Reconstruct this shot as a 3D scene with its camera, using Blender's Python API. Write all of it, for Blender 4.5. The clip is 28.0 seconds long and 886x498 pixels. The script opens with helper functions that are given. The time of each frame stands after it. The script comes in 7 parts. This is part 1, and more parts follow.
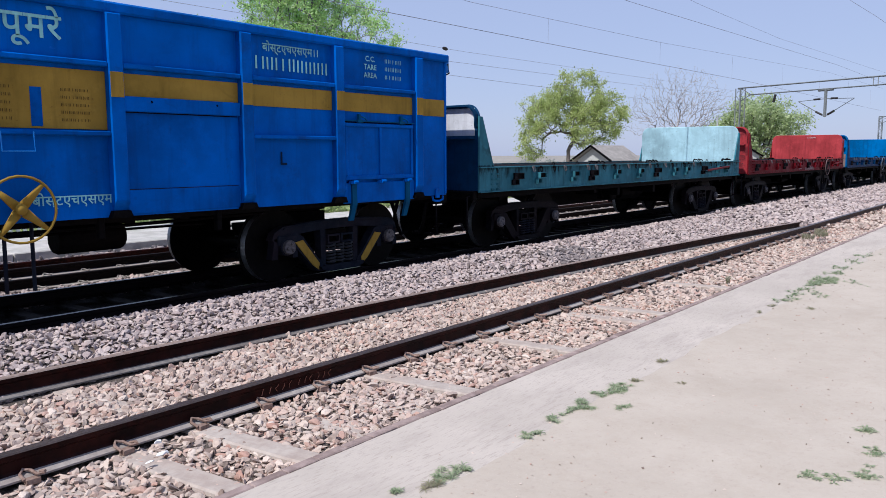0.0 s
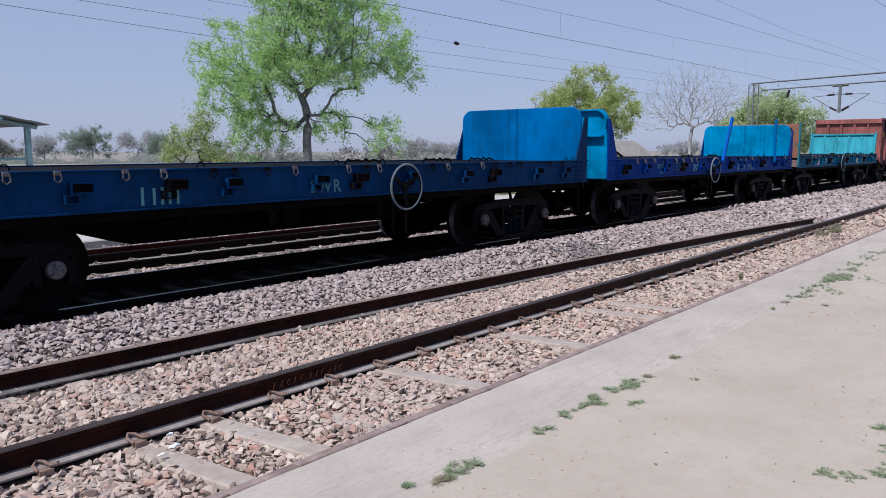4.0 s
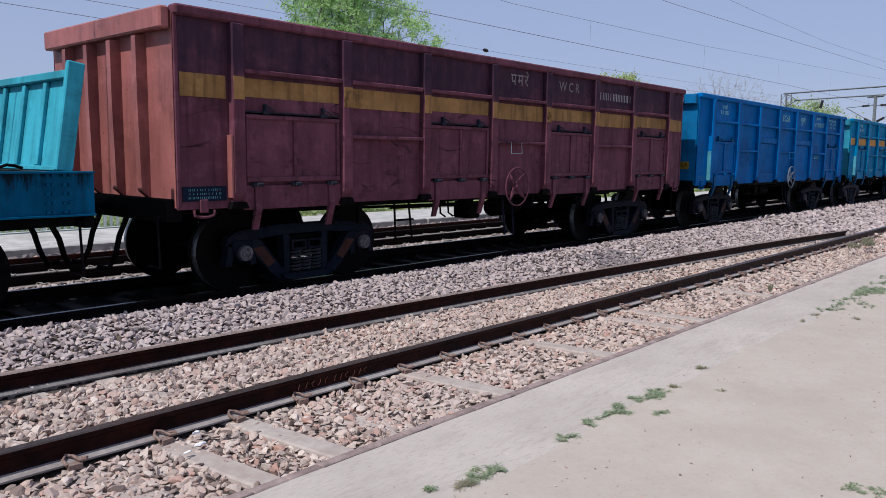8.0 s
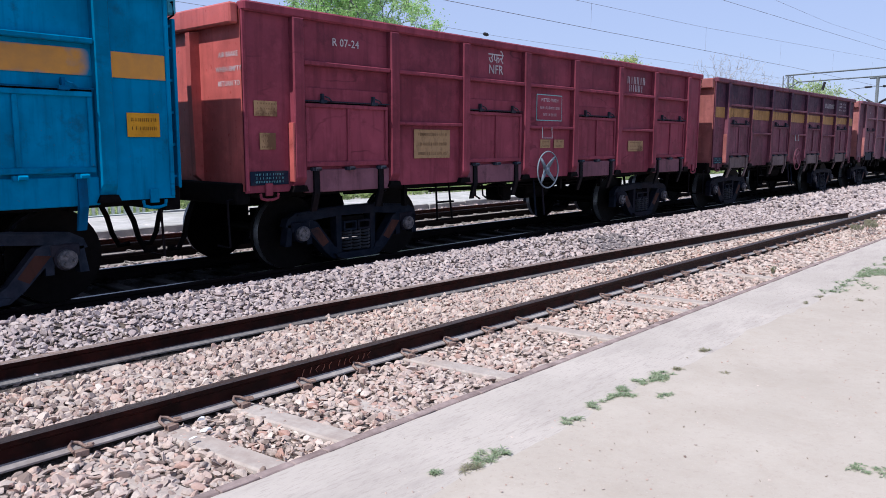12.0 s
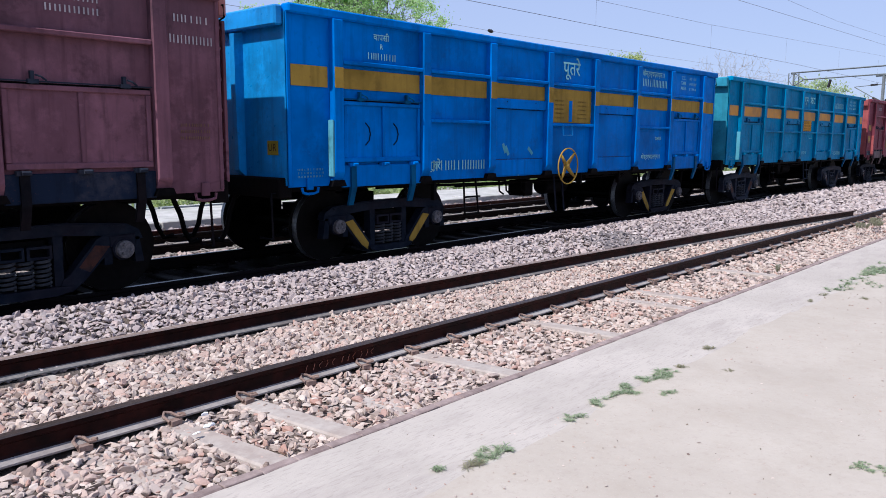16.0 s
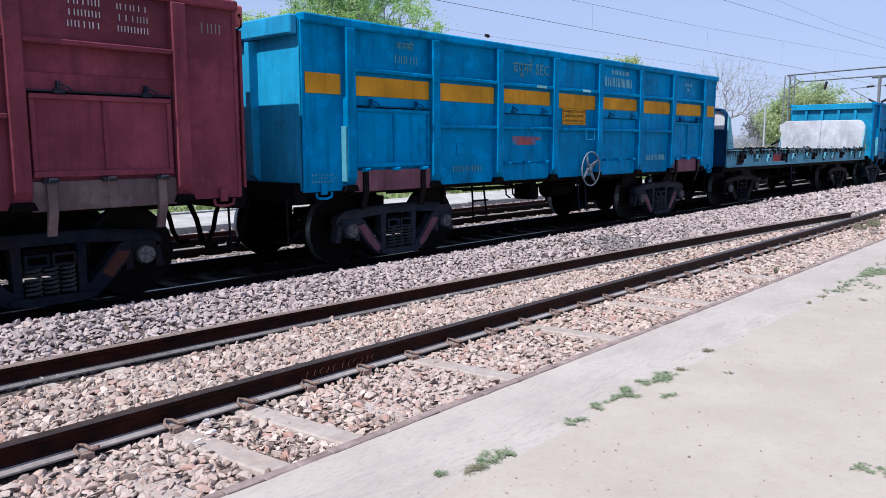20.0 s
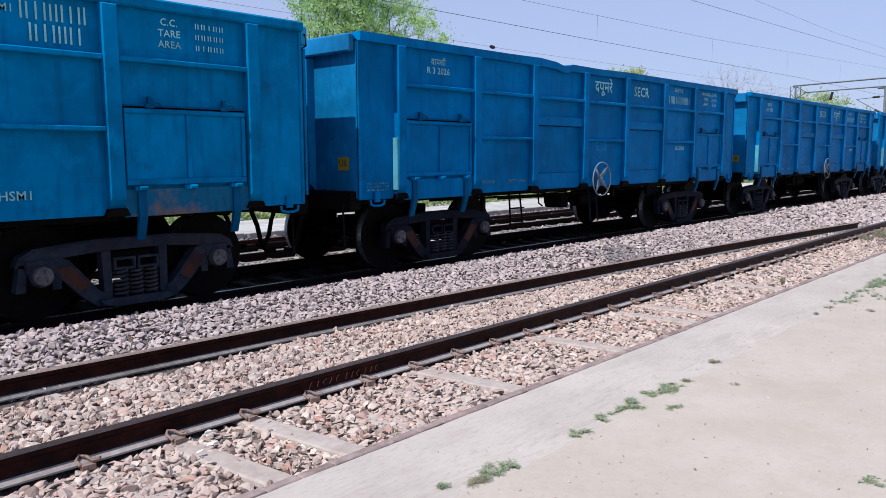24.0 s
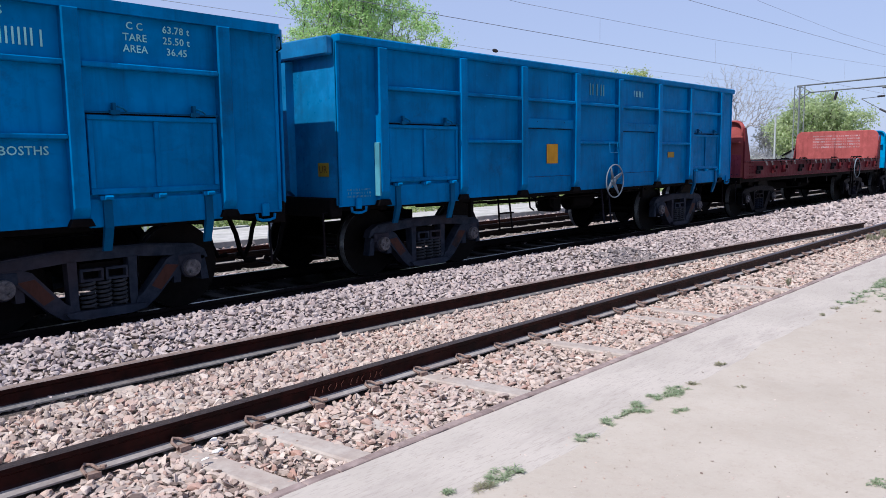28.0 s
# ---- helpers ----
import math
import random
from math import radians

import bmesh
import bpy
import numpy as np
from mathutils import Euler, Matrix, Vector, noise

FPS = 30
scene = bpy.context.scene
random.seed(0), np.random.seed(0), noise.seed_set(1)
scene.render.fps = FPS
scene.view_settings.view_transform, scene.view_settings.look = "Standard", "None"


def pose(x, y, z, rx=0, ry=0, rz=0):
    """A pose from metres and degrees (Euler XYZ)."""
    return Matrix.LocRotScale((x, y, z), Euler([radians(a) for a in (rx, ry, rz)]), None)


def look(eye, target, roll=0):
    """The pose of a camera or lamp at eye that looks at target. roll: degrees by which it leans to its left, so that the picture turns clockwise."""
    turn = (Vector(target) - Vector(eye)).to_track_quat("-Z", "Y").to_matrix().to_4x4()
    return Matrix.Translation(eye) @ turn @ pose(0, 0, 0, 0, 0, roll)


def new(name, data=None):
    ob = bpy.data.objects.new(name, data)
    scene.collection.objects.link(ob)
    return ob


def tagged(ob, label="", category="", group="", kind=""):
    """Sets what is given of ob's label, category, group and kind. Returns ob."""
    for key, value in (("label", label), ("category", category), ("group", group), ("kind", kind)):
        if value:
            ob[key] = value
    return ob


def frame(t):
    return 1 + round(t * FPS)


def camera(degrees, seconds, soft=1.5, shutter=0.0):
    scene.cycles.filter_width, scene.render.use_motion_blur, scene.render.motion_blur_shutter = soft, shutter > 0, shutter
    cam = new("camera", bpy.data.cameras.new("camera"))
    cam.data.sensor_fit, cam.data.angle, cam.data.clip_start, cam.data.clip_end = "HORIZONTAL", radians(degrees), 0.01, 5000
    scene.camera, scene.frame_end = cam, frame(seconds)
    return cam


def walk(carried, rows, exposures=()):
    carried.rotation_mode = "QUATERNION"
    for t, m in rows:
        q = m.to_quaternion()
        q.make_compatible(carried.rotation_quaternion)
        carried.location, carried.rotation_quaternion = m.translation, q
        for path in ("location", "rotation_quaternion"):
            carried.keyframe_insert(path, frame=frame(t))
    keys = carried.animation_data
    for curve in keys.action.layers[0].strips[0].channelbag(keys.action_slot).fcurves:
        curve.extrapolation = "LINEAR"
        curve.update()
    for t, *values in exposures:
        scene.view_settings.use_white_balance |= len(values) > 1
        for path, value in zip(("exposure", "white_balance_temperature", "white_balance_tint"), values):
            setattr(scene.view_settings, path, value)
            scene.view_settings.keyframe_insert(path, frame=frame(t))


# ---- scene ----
cam = camera(60.2, 28.0, soft=0.7)

# seconds, eye x y z, heading, tilt, lean
PATH = (
    (0.0, 0.000, -0.000, 1.740, 38.86, -6.98, -0.22),
    (0.5, 0.005, 0.001, 1.737, 39.02, -6.97, -0.22),
    (1.0, 0.003, 0.002, 1.732, 39.01, -6.92, -0.16),
    (1.5, 0.007, 0.006, 1.732, 39.15, -6.94, -0.05),
    (2.0, 0.006, 0.005, 1.735, 39.18, -6.97, 0.02),
    (2.5, 0.007, 0.002, 1.736, 39.31, -7.04, 0.02),
    (3.0, 0.006, 0.007, 1.734, 39.34, -7.15, 0.07),
    (3.5, 0.011, 0.012, 1.733, 39.42, -7.31, -0.01),
    (5.5, -0.007, 0.051, 1.715, 40.92, -7.04, 0.12),
    (6.0, -0.005, 0.038, 1.718, 41.37, -7.07, 0.35),
    (6.5, -0.010, 0.026, 1.719, 41.63, -7.02, 0.63),
    (7.0, -0.004, 0.023, 1.725, 41.66, -7.05, 0.74),
    (7.5, -0.004, 0.017, 1.722, 41.67, -6.84, 0.65),
    (8.0, -0.006, 0.013, 1.721, 41.59, -6.85, 0.66),
    (8.5, 0.004, 0.016, 1.723, 41.53, -6.87, 0.58),
    (9.0, 0.000, 0.019, 1.721, 41.46, -6.89, 0.47),
    (9.5, -0.007, 0.022, 1.718, 41.34, -7.02, 0.51),
    (10.0, -0.007, 0.022, 1.712, 41.32, -7.16, 0.55),
    (10.5, -0.004, 0.019, 1.717, 41.36, -7.40, 0.53),
    (11.0, -0.008, 0.023, 1.717, 41.40, -7.57, 0.46),
    (11.5, -0.009, 0.022, 1.714, 41.52, -7.67, 0.28),
    (12.0, -0.005, 0.029, 1.711, 41.69, -7.93, 0.17),
    (12.5, -0.003, 0.020, 1.713, 41.73, -8.15, 0.07),
    (14.5, -0.008, 0.021, 1.713, 41.85, -8.14, 0.19),
    (15.0, -0.004, 0.027, 1.710, 41.93, -8.14, 0.23),
    (15.5, -0.003, 0.022, 1.709, 41.99, -8.09, 0.23),
    (16.0, -0.002, 0.030, 1.708, 41.98, -8.16, 0.32),
    (16.5, 0.000, 0.030, 1.707, 42.00, -8.22, 0.32),
    (17.0, 0.004, 0.029, 1.706, 42.02, -8.40, 0.31),
    (17.5, 0.003, 0.039, 1.700, 42.10, -8.62, 0.27),
    (18.0, -0.002, 0.026, 1.707, 42.17, -8.82, 0.27),
    (18.5, -0.005, 0.026, 1.717, 42.18, -8.84, 0.13),
    (19.0, 0.002, 0.026, 1.714, 42.11, -8.58, -0.15),
    (19.5, 0.002, 0.026, 1.715, 42.02, -8.15, -0.20),
    (20.0, -0.019, 0.026, 1.714, 41.86, -7.82, -0.11),
    (20.5, 0.007, 0.034, 1.712, 41.95, -7.57, -0.08),
    (21.0, 0.007, 0.034, 1.711, 42.04, -7.31, -0.10),
    (21.5, 0.008, 0.029, 1.713, 42.12, -7.11, -0.09),
    (23.5, 0.010, 0.033, 1.710, 42.33, -7.04, -0.10),
    (24.0, 0.006, 0.031, 1.707, 42.27, -7.01, -0.16),
    (24.5, 0.015, 0.037, 1.715, 42.26, -7.10, -0.22),
    (25.0, 0.016, 0.033, 1.713, 42.26, -7.11, -0.35),
    (25.5, 0.018, 0.032, 1.710, 42.34, -7.08, -0.41),
    (26.0, 0.009, 0.033, 1.712, 42.41, -7.07, -0.57),
    (26.5, 0.013, 0.028, 1.710, 42.50, -6.98, -0.59),
    (27.0, 0.012, 0.031, 1.711, 42.55, -6.88, -0.57),
    (27.5, 0.016, 0.028, 1.713, 42.60, -6.83, -0.64),
    (28.0, 0.019, 0.026, 1.714, 42.66, -6.72, -0.78),
)


def heading_pose(x, y, z, yaw, tilt, lean):
    a, b = radians(yaw), radians(tilt)
    way = Vector((math.cos(a) * math.cos(b), math.sin(a) * math.cos(b), math.sin(b)))
    return look((x, y, z), Vector((x, y, z)) + way, lean)


walk(cam, [(r[0], heading_pose(*r[1:])) for r in PATH],
     exposures=[(t, e, k, 12) for t, e, k in ((0.0, 0.04, 6150), (1.0, -0.10, 6150), (3.5, -0.22, 6150), (7.9, -0.25, 6150), (8.7, 0.0, 6150), (12.0, 0.18, 5980), (20.0, 0.18, 5980), (21.4, 0.06, 6080), (24.0, 0.11, 6080), (28.0, 0.12, 6080))])

# ---- light ----
SUN_WAY = Vector((-1.0, -0.015, 1.36)).normalized()
world = bpy.data.worlds.new("sky")
scene.world = world
world.use_nodes = True
wn = world.node_tree
wn.nodes.clear()
sky = wn.nodes.new("ShaderNodeTexSky")
sky.sky_type = 'NISHITA'
sky.sun_disc = False
sky.sun_elevation = math.asin(SUN_WAY.z)
sky.sun_rotation = math.atan2(SUN_WAY.x, SUN_WAY.y)
sky.air_density, sky.dust_density, sky.ozone_density = 1.0, 0.6, 2.0
# thin lilac haze over the whole sky
haze = wn.nodes.new("ShaderNodeMix")
haze.data_type = 'RGBA'
haze.inputs["Factor"].default_value = 0.72
haze.inputs[7].default_value = (4.5, 5.2, 7.6, 1.0)
wn.links.new(sky.outputs[0], haze.inputs[6])
back = wn.nodes.new("ShaderNodeBackground")
back.inputs["Strength"].default_value = 0.103
wout = wn.nodes.new("ShaderNodeOutputWorld")
wn.links.new(haze.outputs[2], back.inputs[0])
wn.links.new(back.outputs[0], wout.inputs[0])
sun_data = bpy.data.lights.new("sun", 'SUN')
sun_data.energy, sun_data.angle, sun_data.color = 5.0, radians(0.5), (1.0, 0.95, 0.87)
sun = new("sun", sun_data)
sun.matrix_world = look(SUN_WAY * 50, (0, 0, 0))


# ---- materials ----
def nodes_of(name):
    m = bpy.data.materials.new(name)
    m.use_nodes = True
    t = m.node_tree
    return m, t, t.nodes["Principled BSDF"]


def noise_node(t, coord, scale, detail=4.0, rough=0.55, stretch=None):
    n = t.nodes.new("ShaderNodeTexNoise")
    n.inputs["Scale"].default_value, n.inputs["Detail"].default_value, n.inputs["Roughness"].default_value = scale, detail, rough
    if stretch:
        mp = t.nodes.new("ShaderNodeMapping")
        mp.inputs["Scale"].default_value = stretch
        t.links.new(coord, mp.inputs["Vector"])
        coord = mp.outputs[0]
    t.links.new(coord, n.inputs["Vector"])
    return n.outputs["Fac"]


def ramp(t, fac, lo, hi, a=0.0, b=1.0):
    r = t.nodes.new("ShaderNodeMapRange")
    r.inputs["From Min"].default_value, r.inputs["From Max"].default_value = lo, hi
    r.inputs["To Min"].default_value, r.inputs["To Max"].default_value = a, b
    t.links.new(fac, r.inputs["Value"])
    return r.outputs[0]


def mix(t, fac, a, b, mode='MIX'):
    m = t.nodes.new("ShaderNodeMix")
    m.data_type, m.blend_type = 'RGBA', mode
    for sock, val in ((m.inputs["Factor"], fac), (m.inputs[6], a), (m.inputs[7], b)):
        if isinstance(val, (int, float)):
            sock.default_value = val
        elif isinstance(val, tuple):
            sock.default_value = (*val, 1.0)
        else:
            t.links.new(val, sock)
    return m.outputs[2]


def coords(t, kind="Object", shuffle=True):
    tc = t.nodes.new("ShaderNodeTexCoord")
    if not shuffle:
        return tc.outputs[kind]
    info = t.nodes.new("ShaderNodeObjectInfo")
    mul = t.nodes.new("ShaderNodeMath")
    mul.operation = 'MULTIPLY'
    mul.inputs[1].default_value = 37.0
    t.links.new(info.outputs["Random"], mul.inputs[0])
    add = t.nodes.new("ShaderNodeVectorMath")
    add.operation = 'ADD'
    t.links.new(tc.outputs[kind], add.inputs[0])
    t.links.new(mul.outputs[0], add.inputs[1])
    return add.outputs[0]


def bump(t, bsdf, height, strength, dist=0.01):
    b = t.nodes.new("ShaderNodeBump")
    b.inputs["Strength"].default_value, b.inputs["Distance"].default_value = strength, dist
    t.links.new(height, b.inputs["Height"])
    t.links.new(b.outputs[0], bsdf.inputs["Normal"])


def math_node(t, kind, a, b=None):
    n = t.nodes.new("ShaderNodeMath")
    n.operation = kind
    for sock, val in zip(n.inputs, (a, b)):
        if isinstance(val, (int, float)):
            sock.default_value = val
        elif val is not None:
            t.links.new(val, sock)
    return n.outputs[0]


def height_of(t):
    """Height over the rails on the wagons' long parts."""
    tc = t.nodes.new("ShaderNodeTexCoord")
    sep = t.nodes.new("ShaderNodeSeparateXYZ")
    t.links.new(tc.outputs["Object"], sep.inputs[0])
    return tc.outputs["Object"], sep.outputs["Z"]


def paint(name, col, rough=0.5, rust=0.25, dirt=0.5, fade=0.25, spec=0.035, drips=0.0, soot=None, scrapes=0.15):
    """Weathered wagon paint: faded patches, stains, vertical dirt streaks, scratches, scrape marks and rust chips.
    drips: black runs from a wagon's top edge; soot: (height where it sets in, height where it is full, amount, colour)."""
    m, t, b = nodes_of(name)
    c = coords(t)
    fadec = tuple(min(1.0, v * 1.38 + 0.003) for v in col)
    deep = tuple(v * 0.58 for v in col)
    base = mix(t, ramp(t, noise_node(t, c, 0.75, 6.0, 0.62), 0.34, 0.62), deep, tuple(col))
    base = mix(t, ramp(t, noise_node(t, c, 3.2, 7.0, 0.7), 0.5, 0.72, 0.0, fade * 1.3), base, fadec)
    streak = noise_node(t, c, 9.0, 5.0, 0.6, (1.0, 1.0, 0.09))
    base = mix(t, ramp(t, streak, 0.5, 0.76, 0.0, dirt), base, tuple(v * 0.32 + 0.003 for v in col))
    blot = ramp(t, noise_node(t, c, 2.1, 5.0, 0.75), 0.58, 0.72, 0.0, dirt)
    base = mix(t, blot, base, tuple(v * 0.25 + 0.008 for v in col))
    scratch = ramp(t, noise_node(t, c, 4.0, 5.0, 0.6, (1.0, 1.0, 2.5)), 0.70, 0.76, 0.0, 0.18)
    base = mix(t, scratch, base, tuple(min(1.0, v * 1.6 + 0.04) for v in col))
    scuff = ramp(t, noise_node(t, c, 30.0, 4.0, 0.6, (1.0, 1.0, 0.06)), 0.66, 0.76, 0.0, 0.16)
    base = mix(t, scuff, base, tuple(v * 0.3 for v in col))
    # dark curved scrapes where loads and chains have rubbed
    arc = math_node(t, 'ABSOLUTE', math_node(t, 'SUBTRACT', noise_node(t, c, 1.3, 3.0, 0.45, (0.55, 1.0, 1.7)), 0.5))
    zone = ramp(t, noise_node(t, c, 0.9, 4.0, 0.65), 0.54, 0.66, 0.0, scrapes)
    base = mix(t, math_node(t, 'MULTIPLY', ramp(t, arc, 0.004, 0.016, 1.0, 0.0), zone), base, tuple(v * 0.12 + 0.004 for v in col))
    chips = ramp(t, noise_node(t, c, 22.0, 6.0, 0.7), 0.64, 0.68, 0.0, rust)
    base = mix(t, chips, base, (0.10, 0.035, 0.015))
    # rust that bleeds down from chips
    bleed = ramp(t, noise_node(t, c, 7.0, 6.0, 0.7, (1.0, 1.0, 0.16)), 0.68, 0.78, 0.0, rust * 0.7)
    base = mix(t, bleed, base, (0.13, 0.055, 0.028))
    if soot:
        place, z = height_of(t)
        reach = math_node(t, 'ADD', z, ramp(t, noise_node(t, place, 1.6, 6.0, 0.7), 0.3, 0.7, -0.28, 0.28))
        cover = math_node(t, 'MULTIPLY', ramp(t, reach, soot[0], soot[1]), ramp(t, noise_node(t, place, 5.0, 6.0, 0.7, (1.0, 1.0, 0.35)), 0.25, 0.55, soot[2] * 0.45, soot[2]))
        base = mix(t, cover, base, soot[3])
    if drips:
        place, z = height_of(t)
        runs = noise_node(t, place, 16.0, 8.0, 0.72, (0.55, 1.0, 0.10))
        reach = math_node(t, 'ADD', ramp(t, z, 1.10, 1.54, 0.24, -0.06), ramp(t, z, 1.545, 1.60, 0.0, 0.26))
        cut = math_node(t, 'SUBTRACT', runs, reach)
        base = mix(t, ramp(t, cut, 0.46 - 0.5 * (drips - 0.9), 0.60 - 0.6 * (drips - 0.9), 0.0, min(1.0, drips)), base, (0.006, 0.008, 0.010))
    t.links.new(base, b.inputs["Base Color"])
    t.links.new(ramp(t, noise_node(t, c, 12.0), 0.3, 0.7, rough - 0.12, rough + 0.15), b.inputs["Roughness"])
    b.inputs["Specular IOR Level"].default_value = spec
    bump(t, b, noise_node(t, c, 2.2, 4.0), 0.25, 0.03)
    return m


def patched(name, col, col2, rough=0.6):
    """Two coats of paint, one worn through to the other in ragged patches."""
    m, t, b = nodes_of(name)
    c = coords(t)
    n = noise_node(t, c, 1.5, 8.0, 0.68)
    base = mix(t, ramp(t, n, 0.50, 0.60), col, col2)
    base = mix(t, ramp(t, noise_node(t, c, 12.0, 6.0, 0.7, (1.0, 1.0, 0.3)), 0.5, 0.7, 0.0, 0.6), base, tuple(v * 0.4 for v in col))
    base = mix(t, ramp(t, noise_node(t, c, 28.0, 5.0, 0.7), 0.64, 0.69, 0.0, 0.6), base, (0.12, 0.05, 0.03))
    t.links.new(base, b.inputs["Base Color"])
    b.inputs["Roughness"].default_value, b.inputs["Specular IOR Level"].default_value = rough, 0.08
    bump(t, b, noise_node(t, c, 6.0, 4.0), 0.2, 0.02)
    return m


def grained(name, col, col2, scale=20.0, rough=0.85, rel=0.3, dist=0.01, metal=0.0, kind="Object", spec=0.25, big=1.2, third=None):
    m, t, b = nodes_of(name)
    c = coords(t, kind, kind == "Object")
    base = mix(t, ramp(t, noise_node(t, c, scale, 6.0, 0.65), 0.38, 0.62), col, col2)
    base = mix(t, ramp(t, noise_node(t, c, big, 4.0), 0.45, 0.7, 0.0, 0.55), base, third or tuple(v * 0.7 for v in col))
    t.links.new(base, b.inputs["Base Color"])
    b.inputs["Roughness"].default_value, b.inputs["Metallic"].default_value = rough, metal
    b.inputs["Specular IOR Level"].default_value = spec
    bump(t, b, noise_node(t, c, scale * 2.0, 5.0, 0.7), rel, dist)
    return m


def stones_mat(name, cols, kind_rough=0.9):
    """One colour for each stone, with grain on it."""
    m, t, b = nodes_of(name)
    geo = t.nodes.new("ShaderNodeNewGeometry")
    cr = t.nodes.new("ShaderNodeValToRGB")
    cr.color_ramp.interpolation = 'LINEAR'
    els = cr.color_ramp.elements
    while len(els) < len(cols):
        els.new(0.5)
    for i, cc in enumerate(cols):
        els[i].position, els[i].color = i / (len(cols) - 1), (*cc, 1.0)
    t.links.new(geo.outputs["Random Per Island"], cr.inputs[0])
    tc = t.nodes.new("ShaderNodeTexCoord")
    c = tc.outputs["Object"]
    base = mix(t, ramp(t, noise_node(t, c, 70.0, 5.0, 0.7), 0.4, 0.65, 0.0, 0.22), cr.outputs[0], (0.2, 0.16, 0.15))
    base = mix(t, ramp(t, noise_node(t, c, 0.8, 3.0), 0.42, 0.62, 0.0, 0.25), base, (0.40, 0.33, 0.31))
    t.links.new(base, b.inputs["Base Color"])
    b.inputs["Roughness"].default_value = kind_rough
    b.inputs["Specular IOR Level"].default_value = 0.2
    bump(t, b, noise_node(t, c, 60.0, 5.0), 0.5, 0.01)
    return m


M = {}
M["blue"] = paint("paint_deep_blue", (0.0005, 0.135, 0.405), rust=0.12)
M["blue_bright"] = paint("paint_bright_blue", (0.0005, 0.164, 0.415), rust=0.12)
M["azure"] = paint("paint_azure", (0.0015, 0.235, 0.50), rust=0.2, dirt=0.65, fade=0.5, scrapes=0.35)
M["azure_dull"] = paint("paint_dull_azure", (0.0015, 0.185, 0.41), rust=0.2, dirt=0.6, fade=0.4, scrapes=0.3)
M["royal"] = paint("paint_royal_blue", (0.001, 0.112, 0.50), rust=0.12)
M["cyan"] = paint("paint_light_cyan", (0.05, 0.36, 0.46), fade=0.4)
M["teal"] = paint("paint_teal", (0.03, 0.20, 0.25), rust=0.5)
M["seagreen"] = paint("paint_blue_green", (0.002, 0.198, 0.395), rust=0.3, dirt=0.6, scrapes=0.3)
M["pale"] = paint("paint_pale_blue", (0.37, 0.58, 0.66), rust=0.8, dirt=0.35, fade=0.3)
M["white"] = paint("paint_chalk_white", (0.60, 0.62, 0.66), rust=0.4, dirt=0.35)
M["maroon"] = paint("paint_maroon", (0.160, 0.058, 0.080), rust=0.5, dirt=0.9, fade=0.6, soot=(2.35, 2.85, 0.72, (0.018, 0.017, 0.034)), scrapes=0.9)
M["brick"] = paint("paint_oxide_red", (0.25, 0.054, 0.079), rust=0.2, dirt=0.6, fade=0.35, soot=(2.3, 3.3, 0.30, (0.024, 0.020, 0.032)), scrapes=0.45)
M["red"] = paint("paint_red", (0.39, 0.050, 0.058), rust=0.4, fade=0.4)
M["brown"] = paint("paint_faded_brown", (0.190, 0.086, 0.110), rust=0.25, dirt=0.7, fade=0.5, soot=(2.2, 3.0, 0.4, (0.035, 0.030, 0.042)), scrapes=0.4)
M["yellow"] = paint("paint_mustard", (0.35, 0.222, 0.042), rust=0.4, dirt=0.5)
M["orange"] = paint("paint_orange_yellow", (0.62, 0.30, 0.025), rust=0.3, dirt=0.4)
M["cream"] = paint("paint_cream", (0.36, 0.20, 0.075), rust=0.9, dirt=1.0, fade=0.5, scrapes=1.0)
M["darkpatch"] = patched("paint_repair_dark", (0.006, 0.013, 0.030), (0.030, 0.032, 0.046))
M["letter"] = paint("lettering_white", (0.31, 0.68, 0.70), rust=0.1, dirt=0.5, fade=0.1)
M["letter_warm"] = paint("lettering_chalk_white", (0.50, 0.46, 0.48), rust=0.1, dirt=0.5, fade=0.1)
M["faded_white"] = paint("faded_chalk_lettering", (0.26, 0.22, 0.22), rust=0.2, dirt=0.7)
M["dim_letter"] = paint("faded_lettering", (0.12, 0.32, 0.36), rust=0.1, dirt=0.6)
M["ink"] = paint("lettering_dark", (0.10, 0.06, 0.02), rust=0.1)
M["faded_ink"] = paint("faded_dark_lettering", (0.17, 0.10, 0.055), rust=0.3)
# steel and frame: the deep shade under the wagons is put into the colour
M["steel"] = grained("near_black_steel", (0.002, 0.002, 0.0025), (0.005, 0.0045, 0.005), 14.0, 0.7, 0.3, spec=0.04, third=(0.008, 0.005, 0.004))
M["frame"] = grained("near_black_frame_steel", (0.0025, 0.003, 0.005), (0.007, 0.0065, 0.009), 9.0, 0.6, 0.4, spec=0.05, third=(0.015, 0.008, 0.009))
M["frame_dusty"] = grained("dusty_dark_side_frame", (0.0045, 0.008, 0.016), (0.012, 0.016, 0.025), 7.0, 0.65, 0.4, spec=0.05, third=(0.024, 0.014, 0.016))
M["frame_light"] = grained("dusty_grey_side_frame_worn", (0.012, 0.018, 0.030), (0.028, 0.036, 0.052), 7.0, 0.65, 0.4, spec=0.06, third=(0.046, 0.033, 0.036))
# wheels near black for the same shade
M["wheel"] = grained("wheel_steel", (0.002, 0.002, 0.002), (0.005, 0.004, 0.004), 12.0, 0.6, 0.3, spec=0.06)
M["tread"] = grained("polished_tread", (0.36, 0.38, 0.40), (0.22, 0.23, 0.25), 30.0, 0.45, 0.1, metal=0.8)
M["silver"] = paint("brake_wheel_paint", (0.19, 0.235, 0.275), rust=0.4)
